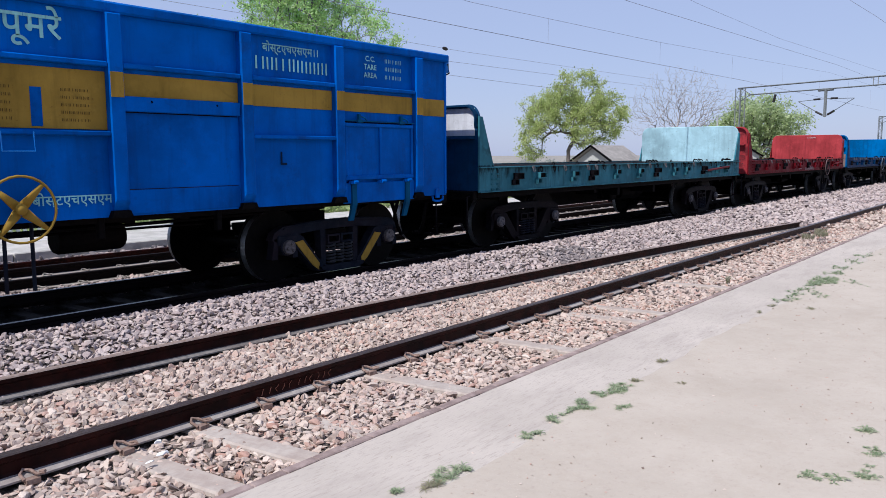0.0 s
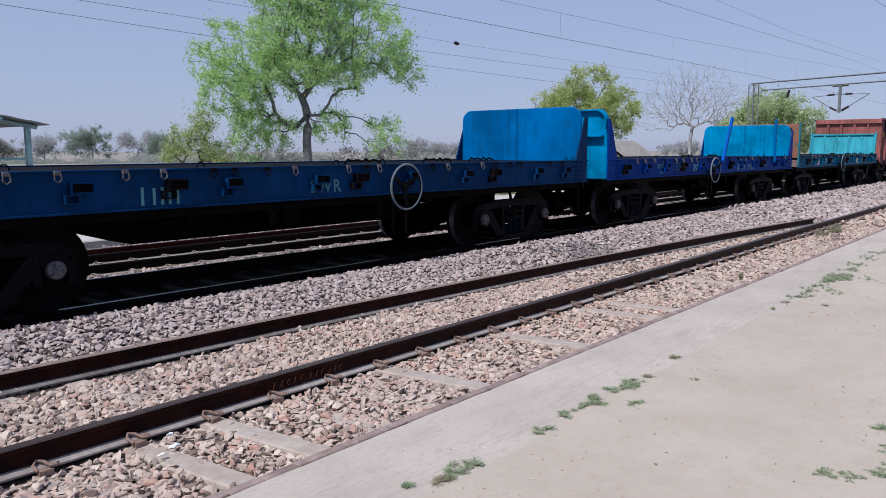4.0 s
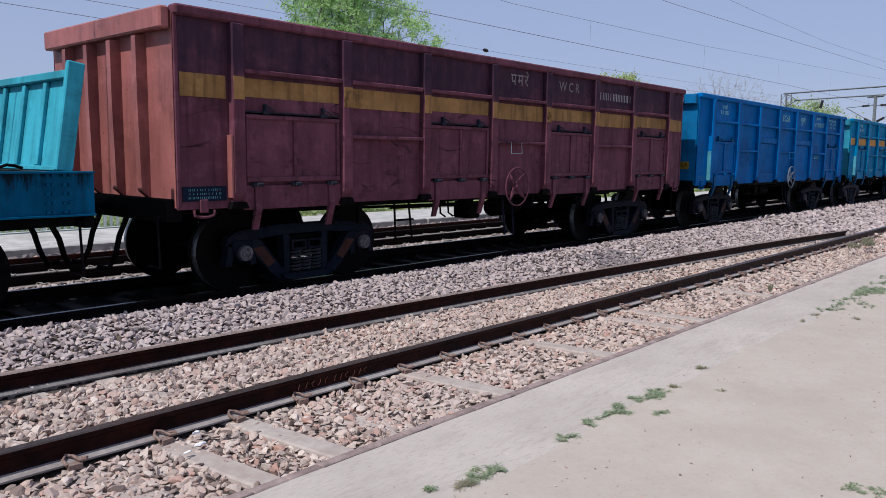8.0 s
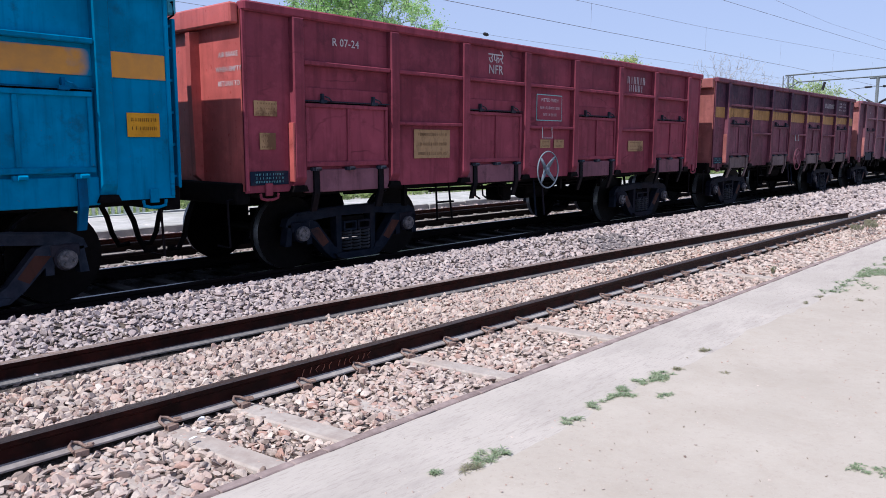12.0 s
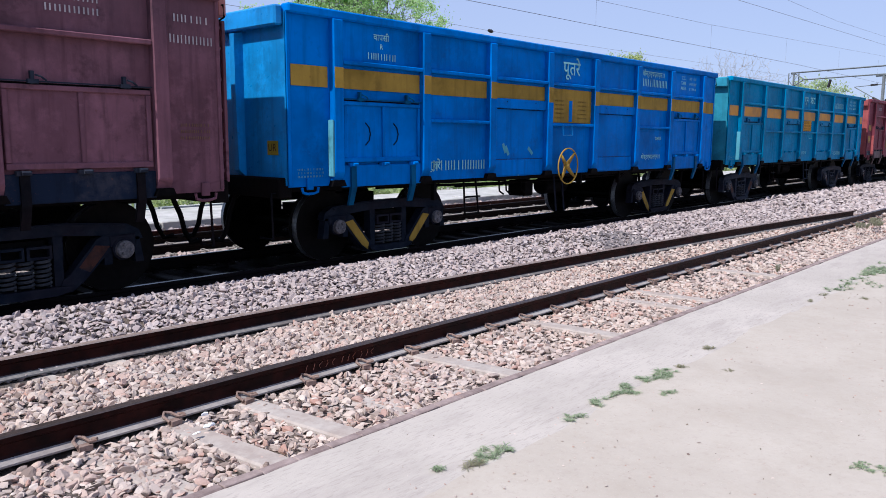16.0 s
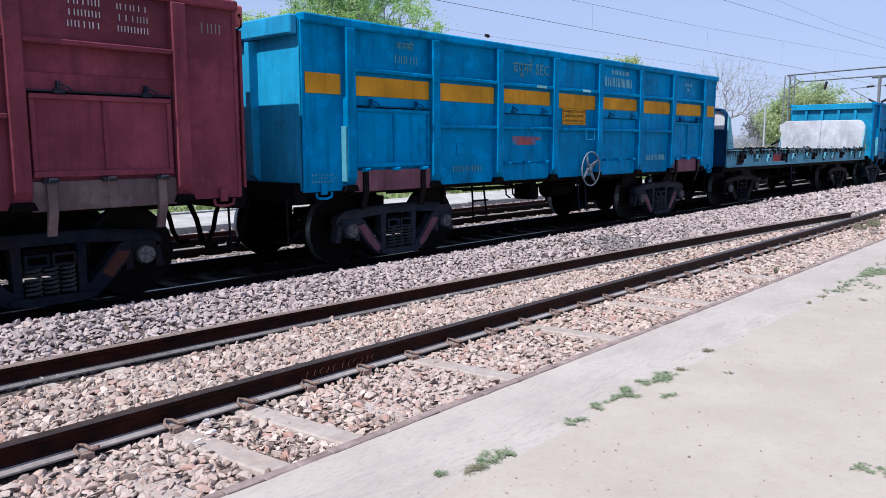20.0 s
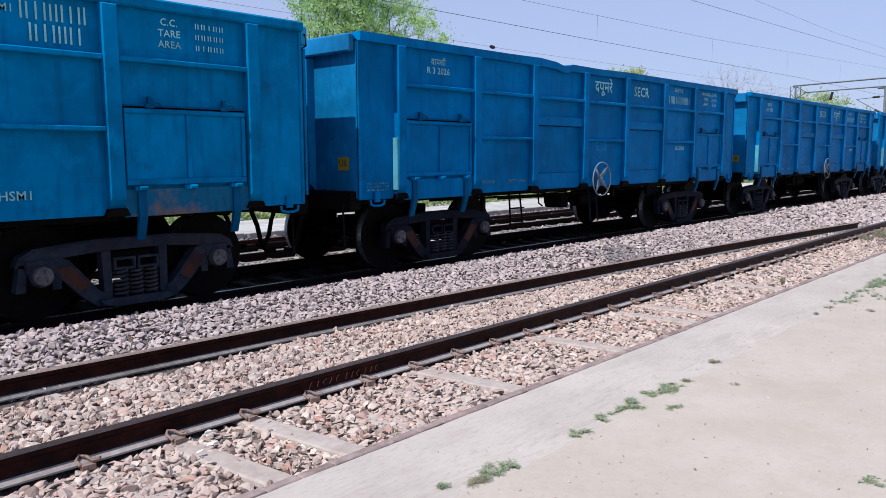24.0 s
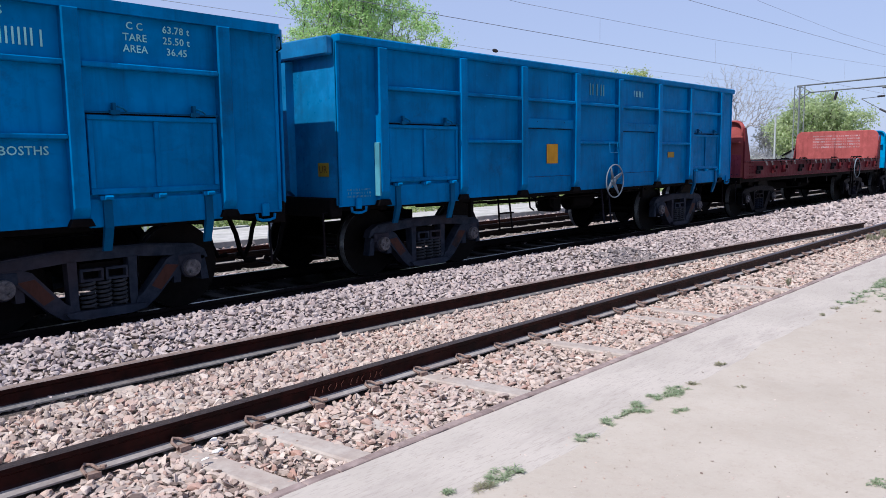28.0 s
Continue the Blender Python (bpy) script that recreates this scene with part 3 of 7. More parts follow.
def scatter(name, centres, sizes, material, seed, label, flat=0.56, fine=1):
    """Many stones in one mesh."""
    shapes, tris = rock_shapes(24, seed, fine)
    rs = np.random.RandomState(seed + 1)
    n = len(centres)
    pick = rs.randint(0, len(shapes), n)
    ang = rs.uniform(0, 2 * np.pi, n)
    til = rs.normal(0, 0.42, n) + (rs.rand(n) < 0.16) * np.pi / 2
    nv = len(shapes[0])
    base = np.stack(shapes)[pick] * sizes[:, None, None]
    ca, sa, ct, st = np.cos(ang)[:, None], np.sin(ang)[:, None], np.cos(til)[:, None], np.sin(til)[:, None]
    x, y, z = base[..., 0], base[..., 1], base[..., 2] * flat
    y, z = y * ct - z * st, y * st + z * ct
    x, y = x * ca - y * sa, x * sa + y * ca
    verts = np.stack([x, y, z], -1) + centres[:, None, :]
    faces = (tris[None] + (np.arange(n) * nv)[:, None, None]).reshape(-1, 3)
    me = bpy.data.meshes.new(name)
    me.vertices.add(n * nv)
    me.vertices.foreach_set("co", verts.astype(np.float32).ravel())
    me.loops.add(faces.size)
    me.loops.foreach_set("vertex_index", faces.astype(np.int32).ravel())
    me.polygons.add(len(faces))
    me.polygons.foreach_set("loop_start", np.arange(0, faces.size, 3, dtype=np.int32))
    me.polygons.foreach_set("loop_total", np.full(len(faces), 3, dtype=np.int32))
    me.update(calc_edges=True)
    me.shade_flat()
    me.materials.append(material)
    return tagged(new(name, me), label, "ballast", kind="stuff")


def stone_field(name, x0, x1, y0, y1, step, size, material, seed, label, height=bed_height, lift=0.0, fine=1, hollow=None):
    rs = np.random.RandomState(seed)
    xs, ys = np.arange(x0, x1, step), np.arange(y0, y1, step * 0.92)
    gx, gy = np.meshgrid(xs, ys)
    gx = gx.ravel() + rs.uniform(-0.5, 0.5, gx.size) * step
    gy = gy.ravel() + rs.uniform(-0.5, 0.5, gy.size) * step
    s = size * rs.uniform(0.65, 1.3, gx.size)
    gz = np.array([height(v) for v in gy]) + lift + rs.uniform(0.0, 0.9, gx.size) * size
    keep = np.ones(gx.size, bool) if hollow is None else ~np.array([hollow(x, y) for x, y in zip(gx, gy)])
    return scatter(name, np.stack([gx, gy, gz], -1)[keep], s[keep], material, seed, label, fine=fine)


stone_field("ballast", 1.6, 10.0, 6.42, 8.35, 0.050, 0.035, M["stone"], 11, "loose grey granite ballast heaped beside the main track", fine=2)
stone_field("ballast", 10.0, 22.0, 6.0, 8.35, 0.066, 0.043, M["stone"], 12, "loose grey granite ballast heaped beside the main track")
stone_field("ballast", 22.0, 75.0, 4.9, 8.35, 0.13, 0.085, M["stone"], 13, "loose grey granite ballast heaped beside the main track")
stone_field("ballast", 1.6, 10.0, 4.84, 6.46, 0.046, 0.031, M["stone_warm"], 14, "brown and grey ballast stones between the siding rails", fine=2, hollow=lambda x, y: x < 4.6 and y > curved_y(x) - 0.10 - 0.10 * min(1.0, (4.6 - x) / 1.5) - 0.05 * noise.noise((x * 4.0, 0.0, 3.0)))
stone_field("ballast", 0.6, 10.0, EDGE + 0.03, 4.66, 0.043, 0.0285, M["stone_warm"], 24, "brown and grey ballast stones beside the platform", lift=-0.008, fine=2)
stone_field("ballast", 10.0, 22.0, EDGE + 0.04, 4.66, 0.060, 0.038, M["stone_warm"], 15, "brown and grey ballast stones beside the platform", lift=-0.014)
stone_field("ballast", 10.0, 22.0, 4.84, 6.1, 0.064, 0.041, M["stone_warm"], 25, "brown and grey ballast stones between the siding rails")
stone_field("ballast", 22.0, 75.0, EDGE + 0.08, 4.64, 0.13, 0.075, M["stone_warm"], 16, "brown and grey ballast stones beside the platform")
stone_field("ballast", 3.0, 26.0, 10.45, 11.75, 0.075, 0.055, M["stone"], 17, "loose ballast beyond the main track", lambda y: -0.21)
stone_field("ballast", 4.0, 30.0, 11.55, 14.9, 0.09, 0.055, M["stone_warm"], 18, "ballast of the far track", lambda y: -0.24)
stone_field("ballast", 11.6, 13.0, 6.55, 7.2, 0.07, 0.05, M["darkstone"], 19, "patch of dark wet ballast stones", lift=0.02)

for y0, y1, key, seed in ((EDGE + 0.05, 4.64, "stone_warm", 51), (4.88, 6.4, "stone_warm", 52), (6.45, 8.3, "stone", 53)):
    stone_field("ballast", -12.0, 1.6 if y0 > 4.7 else 0.6, y0, y1, 0.10, 0.065, M[key], seed, "loose ballast stones along the tracks", lift=-0.01)


# ---- tracks ----
def rail_profile():
    """Half-width and height of a flat-bottomed rail, from its foot up."""
    return [(-0.075, -0.172), (0.075, -0.172), (0.075, -0.160), (0.018, -0.140), (0.0095, -0.125), (0.0095, -0.058), (0.034, -0.044), (0.036, -0.010), (0.030, 0.0),
            (-0.030, 0.0), (-0.036, -0.010), (-0.034, -0.044), (-0.0095, -0.058), (-0.0095, -0.125), (-0.018, -0.140), (-0.075, -0.160)]


def rail_mesh(name, line, web, top, heads=(7, 8, 9), foot="railfoot"):
    """A rail along points (x, y)."""
    bm = bmesh.new()
    prof = rail_profile()
    rings = []
    for i, (x, y) in enumerate(line):
        a, b = line[max(i - 1, 0)], line[min(i + 1, len(line) - 1)]
        d = Vector((b[0] - a[0], b[1] - a[1]))
        d.normalize()
        rings.append([bm.verts.new((x - d.y * w, y + d.x * w, h)) for w, h in prof])
    n = len(prof)
    for a, b in zip(rings, rings[1:]):
        for k in range(n):
            f = bm.faces.new((a[k], b[k], b[(k + 1) % n], a[(k + 1) % n]))
            f.material_index = 1 if k in heads else 2 if k in (1, 2, 14, 15) else 0
    bm.faces.new(rings[0])
    bm.faces.new(rings[-1][::-1])
    bmesh.ops.recalc_face_normals(bm, faces=bm.faces[:])
    return mesh_from(name, bm, [web, top, M[foot]])


def clip_mesh():
    """A bent spring clip on a rail's foot."""
    pts = [(-0.055, -0.030, 0.0), (-0.060, 0.035, 0.018), (-0.035, 0.062, 0.036), (0.0, 0.035, 0.030), (0.018, -0.03, 0.020), (0.045, -0.055, 0.030), (0.062, -0.020, 0.024), (0.055, 0.035, 0.006)]
    bm = tube(bmesh.new(), pts, 0.011, 6)
    box(bm, -0.05, 0.03, -0.05, 0.0, -0.03, 0.004)
    return bm


def thing(name, label, category, group="", m=None):
    ob = new(name)
    ob.empty_display_size = 0.2
    if m is not None:
        ob.matrix_basis = m
    return tagged(ob, label, category, group)


siding = thing("siding_track", "rusty siding track with concrete sleepers beside the platform", "railway track")
near_line = [(x, Y_NEAR) for x in (-30, 0, 20, 60, 150, 400, 900)]
ob = new("rail", rail_mesh("rail", near_line, M["railweb"], M["railtop_dark"], foot="railfoot"))
ob.parent = siding
ob = new("rail", rail_mesh("rail", [(x, curved_y(x)) for x in [-30, -10, 0] + [2 + 0.6 * i for i in range(0, 33)]], M["railweb"], M["railtop"], foot="railfoot_dull"))
ob.parent = siding
tagged(ob, "curved rusty rail with a free end")


def sleeper_mesh(length):
    def make():
        bm = bmesh.new()
        a = length / 2
        box(bm, -0.125, 0.125, -a, a, -0.21, 0.0)
        for v in bm.verts:
            if v.co.z > -0.1:
                v.co.x *= 0.72
        bmesh.ops.bevel(bm, geom=bm.edges[:], offset=0.012, segments=1, affect='EDGES')
        return bm
    return make


sl = cached("sleeper_long", sleeper_mesh(3.7))
cl = cached("clip", clip_mesh)
rnd = random.Random(4)
for k in range(-3, 62):
    x = 2.443 + 0.574 * k
    put("sleeper", sl, M["concrete"], siding, pose(x - 0.085, 5.44, (-0.191 if k in (0, 1, 4, 7, 10, 11, 15) else -0.222) + rnd.uniform(-.006, .006), 0, rnd.uniform(-1, 1), 7.0 + rnd.uniform(-1.2, 1.2)))
    if -1 <= k < 50:
        put("rail_clip", cl, M["clip"], siding, pose(x + rnd.uniform(-.01, .01), Y_NEAR - 0.085, -0.158, rnd.uniform(-8, 8), 0, rnd.uniform(-12, 12)))


def straight_track(name, centre, label, first, count, web, top, clips, sleeper="concrete"):
    tr = thing(name, label, "railway track")
    for s in (-1, 1):
        r = new("rail", rail_mesh("rail", [(x, centre + s * (GAUGE / 2 + 0.035)) for x in (-60, 0, 20, 60, 150, 400, 900)], web, top, (8,), "railblack"))
        r.parent = tr
    short = cached("sleeper_short", sleeper_mesh(2.75))
    for k in range(count):
        x = first + 0.6 * k
        put("sleeper", short, M[sleeper], tr, pose(x, centre, -0.19))
        if clips:
            for s in (-1, 1):
                put("rail_clip", cl, M["railblack"], tr, pose(x, centre + s * (GAUGE / 2 + 0.035) - 0.085, -0.158))
    return tr


straight_track("main_track", YC, "main track with polished rail heads under the train", 0.4, 70, M["railblack"], M["railrun"], True, "shade_sleeper")
far_track = thing("far_track", "dark rusty rails of the far sidings seen under the train", "railway track")
for y, z, web in ((11.5, 0.0, "railblack"), (12.68, 0.0, "railblack"), (13.78, -0.05, "railweb")):
    r = new("rail", rail_mesh("rail", [(x, y) for x in (-60, 0, 20, 60, 150, 400, 900)], M[web], M[web]))
    r.parent, r.location = far_track, (0, 0, z)
    for k in range(46):
        put("rail_clip", cl, M["clip_pale"], far_track, pose(3.0 + 0.62 * k, y - 0.085, z - 0.156))
short = cached("sleeper_far", sleeper_mesh(3.3))
for k in range(46):
    put("sleeper", short, M["concrete"], far_track, pose(3.0 + 0.62 * k, 12.64, -0.215))

# brick kerb along the platform edge
kerb = thing("platform_kerb", "weathered reddish brick kerb along the platform edge", "kerb")
tagged(kerb, kind="structure")
KERB_BRICKS = [cached(("kerb_brick", i), lambda i=i: boxes((-0.1155, 0.1155, -0.034, 0.034, -0.13, 0.0), bevel=0.005 + 0.002 * i)) for i in range(3)]
rnd = random.Random(8)
for k in range(230):
    x = 1.4 + k * 0.232
    if x > 52:
        break
    put("brick", KERB_BRICKS[k % 3], M["kerb"], kerb, pose(x, EDGE - 0.036 + rnd.uniform(-.004, .004), -0.038 + rnd.uniform(-.004, .003), rnd.uniform(-2, 2), 0, rnd.uniform(-1.0, 1.0)))
part("kerb_run", boxes((-40, 1.28, EDGE - 0.09, EDGE, -0.2, -0.05), (52.2, 400, EDGE - 0.09, EDGE, -0.2, -0.05)), M["kerb"], kerb)
part("platform_face", boxes((-40, 400, EDGE - 0.10, EDGE - 0.004, -0.5, -0.185)), M["kerb"], kerb)

# far platform: low slab with broken edge, path and fence behind
far_platform = thing("far_platform", "low weathered concrete platform beyond the far track", "platform")
tagged(far_platform, kind="structure")
rnd = random.Random(5)
x = -30.0
while x < 140:
    w = rnd.uniform(1.6, 2.6)
    slab("edge_slab", (x, x + w - 0.02, 15.0 + rnd.uniform(-.04, .04), 15.7, -0.5, -0.035 + rnd.uniform(-.015, .015)), M["back_slab"], far_platform, 0.02)
    x += w
part("surface", boxes((-60, 400, 15.71, 18.05, -0.5, -0.06)), M["back_slab"], far_platform)

stone_field("rubble", 3.0, 30.0, 14.7, 15.1, 0.11, 0.07, M["darkstone"], 28, "dark rubble along the far platform's foot", lambda y: -0.24)


# ---- the train ----
BODY = 12.78
SIDE = 1.55
POSTS = [p - BODY / 2 for p in (0.76, 2.43, 3.98, 5.60, 7.15, 8.81, 10.35, 12.02)]
R_WHEEL = 0.50


def wheelset_mesh():
    bm = bmesh.new()
    for s in (-1, 1):
        y = s * (GAUGE / 2 - 0.005)
        lathe(bm, [(y + s * 0.105, 0.40), (y + s * 0.105, R_WHEEL), (y, R_WHEEL), (y - s * 0.005, R_WHEEL + 0.028), (y - s * 0.03, R_WHEEL + 0.028), (y - s * 0.032, 0.42), (y, 0.40), (y + s * 0.01, 0.16), (y + s * 0.09, 0.14), (y + s * 0.09, 0.10)], seg=36)
        # shallow dish and hub
        lathe(bm, [(y + s * 0.06, 0.41), (y + s * 0.045, 0.25), (y + s * 0.10, 0.15), (y + s * 0.11, 0.09)], seg=24)
    lathe(bm, [(-1.16, 0.075), (1.16, 0.075)], seg=14)
    for s in (-1, 1):
        for k in range(3):
            a = 2 * math.pi * k / 3
            cx, cz = 0.045 * math.cos(a), 0.045 * math.sin(a)
            box(bm, cx - 0.014, cx + 0.014, s * 1.19 - 0.014, s * 1.19 + 0.014, cz - 0.014, cz + 0.014)
        lathe(bm, [(s * 1.02, 0.11), (s * 1.18, 0.10), (s * 1.19, 0.07)], seg=16)
    bmesh.ops.recalc_face_normals(bm, faces=bm.faces[:])
    for f in bm.faces:
        if all(abs(math.hypot(v.co.x, v.co.z) - R_WHEEL) < 0.002 for v in f.verts):
            f.material_index = 1
    return bm


def open_box(x0, x1, z0, z1, depth, wall):
    """A bracket bent from one strip: four walls round an opening."""
    bm = bmesh.new()
    out, inn = ((x0, z0), (x1, z0), (x1, z1), (x0, z1)), ((x0 + wall, z0 + wall), (x1 - wall, z0 + wall), (x1 - wall, z1 - wall), (x0 + wall, z1 - wall))
    rings = [[bm.verts.new((x, y, z)) for x, z in pts] for pts, y in ((out, 0.0), (out, -depth), (inn, -depth), (inn, 0.0))]
    for a, b in zip(rings, rings[1:]):
        for k in range(4):
            bm.faces.new((a[k], a[(k + 1) % 4], b[(k + 1) % 4], b[k]))
    bmesh.ops.recalc_face_normals(bm, faces=bm.faces[:])
    return bm


def side_frame_mesh():
    """Cast truss side frame: top member, diagonal tension members, columns and pedestals, with two open triangles."""
    bm = bmesh.new()
    y0, y1 = -0.065, 0.065
    prism(bm, [(-1.24, 0.60), (-1.20, 0.70), (-1.06, 0.775), (-0.45, 0.825), (0.45, 0.825), (1.06, 0.775), (1.20, 0.70), (1.24, 0.60), (1.16, 0.585), (0.86, 0.655), (0.34, 0.695), (-0.34, 0.695), (-0.86, 0.655), (-1.16, 0.585)], 'y', y0, y1)
    for s in (-1, 1):
        prism(bm, [(s * 0.99, 0.66), (s * 0.80, 0.665), (s * 0.72, 0.63), (s * 0.42, 0.275), (s * 0.355, 0.235), (s * 0.30, 0.09), (s * 0.44, 0.10), (s * 0.58, 0.205), (s * 0.90, 0.54)], 'y', y0 - .015, y1)
        prism(bm, [(s * 0.375, 0.70), (s * 0.275, 0.70), (s * 0.275, 0.12), (s * 0.36, 0.12)], 'y', y0, y1)
        prism(bm, [(s * 1.20, 0.62), (s * 1.245, 0.34), (s * 1.15, 0.34), (s * 1.125, 0.62)], 'y', y0, y1)
        prism(bm, [(s * 0.90, 0.66), (s * 0.885, 0.34), (s * 0.80, 0.34), (s * 0.80, 0.56)], 'y', y0, y1)
    prism(bm, [(-0.44, 0.17), (-0.40, 0.12), (-0.26, 0.085), (0.26, 0.085), (0.40, 0.12), (0.44, 0.17), (0.30, 0.175), (-0.30, 0.175)], 'y', y0 - 0.07, y1 + 0.06)
    # ledge along the top member's foot
    prism(bm, [(-1.05, 0.735), (-0.44, 0.79), (0.44, 0.79), (1.05, 0.735), (1.05, 0.755), (0.44, 0.81), (-0.44, 0.81), (-1.05, 0.755)], 'y', y0 - 0.02, y0)
    return bm


def rust_mesh(s):
    """Rubbed upper end of a sloping member."""
    bm = bmesh.new()
    prism(bm, [(s * 0.86, 0.545), (s * 0.70, 0.565), (s * 0.52, 0.345), (s * 0.63, 0.285)], 'y', -0.0835, -0.080)
    return bm


def spring_mesh():
    """Three coil springs side by side."""
    bm = bmesh.new()
    for cx in (-0.17, 0.0, 0.17):
        pts = [(cx + 0.070 * math.cos(a), -0.03 + 0.070 * math.sin(a), 0.185 + 0.28 * a / (2 * math.pi * 6)) for a in [2 * math.pi * 6 * i / 72 for i in range(73)]]
        tube(bm, pts, 0.0155, 5)
    return bm


def bolster_mesh():
    bm = boxes((-0.22, 0.22, -1.12, 1.12, 0.46, 0.66), (-0.35, 0.35, -0.5, 0.5, 0.60, 0.90))
    # brake beams and hangers
    for s in (-1, 1):
        tube(bm, [(s * 0.42, -0.8, 0.38), (s * 0.42, 0.8, 0.38)], 0.035)
        box(bm, s * 0.47 - 0.05, s * 0.47 + 0.05, -0.9, -0.78, 0.30, 0.58)
        box(bm, s * 0.47 - 0.05, s * 0.47 + 0.05, 0.78, 0.9, 0.30, 0.58)
    return bm


def axle_box_mesh():
    """Adapter and bearing over the axle's end."""
    bm = boxes((-0.15, 0.15, -0.09, 0.09, 0.02, 0.16), (-0.19, 0.19, -0.06, 0.06, 0.10, 0.15), bevel=0.015)
    lathe(bm, [(-0.115, 0.085), (-0.10, 0.12), (0.09, 0.125)], seg=18)
    return bm


def end_cap_mesh():
    """Pale bearing cap with three bolts."""
    bm = lathe(bmesh.new(), [(-0.165, 0.03), (-0.165, 0.088), (-0.155, 0.098), (-0.10, 0.10)], seg=20)
    for k in range(3):
        a = 2 * math.pi * k / 3 + 0.5
        cx, cz = 0.055 * math.cos(a), 0.055 * math.sin(a)
        box(bm, cx - 0.014, cx + 0.014, -0.185, -0.1655, cz - 0.014, cz + 0.014)
    return bm


def brake_wheel_mesh(spokes=4):
    bm = bmesh.new()
    r = 0.32
    tube(bm, [(r * math.cos(2 * math.pi * k / 28), 0, r * math.sin(2 * math.pi * k / 28)) for k in range(28)], 0.0135, 6, close=True)
    for k in range(spokes):
        a = 2 * math.pi * (k + 0.35) / spokes
        d, n = Vector((math.cos(a), 0, math.sin(a))), Vector((-math.sin(a), 0, math.cos(a)))
        pts = [d * 0.05 + n * 0.048, d * r * 0.97 + n * 0.018, d * r * 0.97 - n * 0.018, d * 0.05 - n * 0.048]
        lo = [bm.verts.new(p + Vector((0, 0.035 * (1 if i in (0, 3) else 0) - 0.006, 0))) for i, p in enumerate(pts)]
        hi = [bm.verts.new(p + Vector((0, 0.035 * (1 if i in (0, 3) else 0) + 0.008, 0))) for i, p in enumerate(pts)]
        bm.faces.new(lo)
        bm.faces.new(hi[::-1])
        for i in range(4):
            bm.faces.new((lo[i], hi[i], hi[(i + 1) % 4], lo[(i + 1) % 4]))
    lathe(bm, [(0.0, 0.055), (0.06, 0.06), (0.07, 0.04)], seg=14)
    bmesh.ops.recalc_face_normals(bm, faces=bm.faces[:])
    return bm


def coupler_mesh():
    bm = boxes((-0.46, 0.0, -0.07, 0.07, 0.98, 1.14), (-0.50, -0.34, -0.16, 0.16, 0.93, 1.19), bevel=0.02)
    return bm


def hose_mesh():
    """Brake hose hanging beside a coupler."""
    return tube(bmesh.new(), [(-0.02, 0, 0.98), (-0.14, -0.02, 0.74), (-0.20, -0.03, 0.52), (-0.27, 0, 0.36), (-0.40, 0.03, 0.38)], 0.034, 7)


def couple(w, s, a):
    """Coupler and two brake hoses at one end of a wagon."""
    turn = pose(s * a, 0, 0) @ pose(0, 0, 0, 0, 0, 0 if s < 0 else 180)
    put("coupler", cached("coupler", coupler_mesh), M["steel"], w, turn, "oily knuckle coupler")
    for y in (-0.42, 0.30):
        put("brake_hose", cached("brake_hose", hose_mesh), M["steel"], w, turn @ pose(0, y, 0))


def step_mesh():
    """A bent bar step below a corner."""
    bm = bmesh.new()
    tube(bm, [(-0.02, 0, 1.05), (-0.22, 0, 1.02), (-0.20, 0, 0.45), (-0.20, 0.28, 0.45)], 0.016, 5)
    return bm


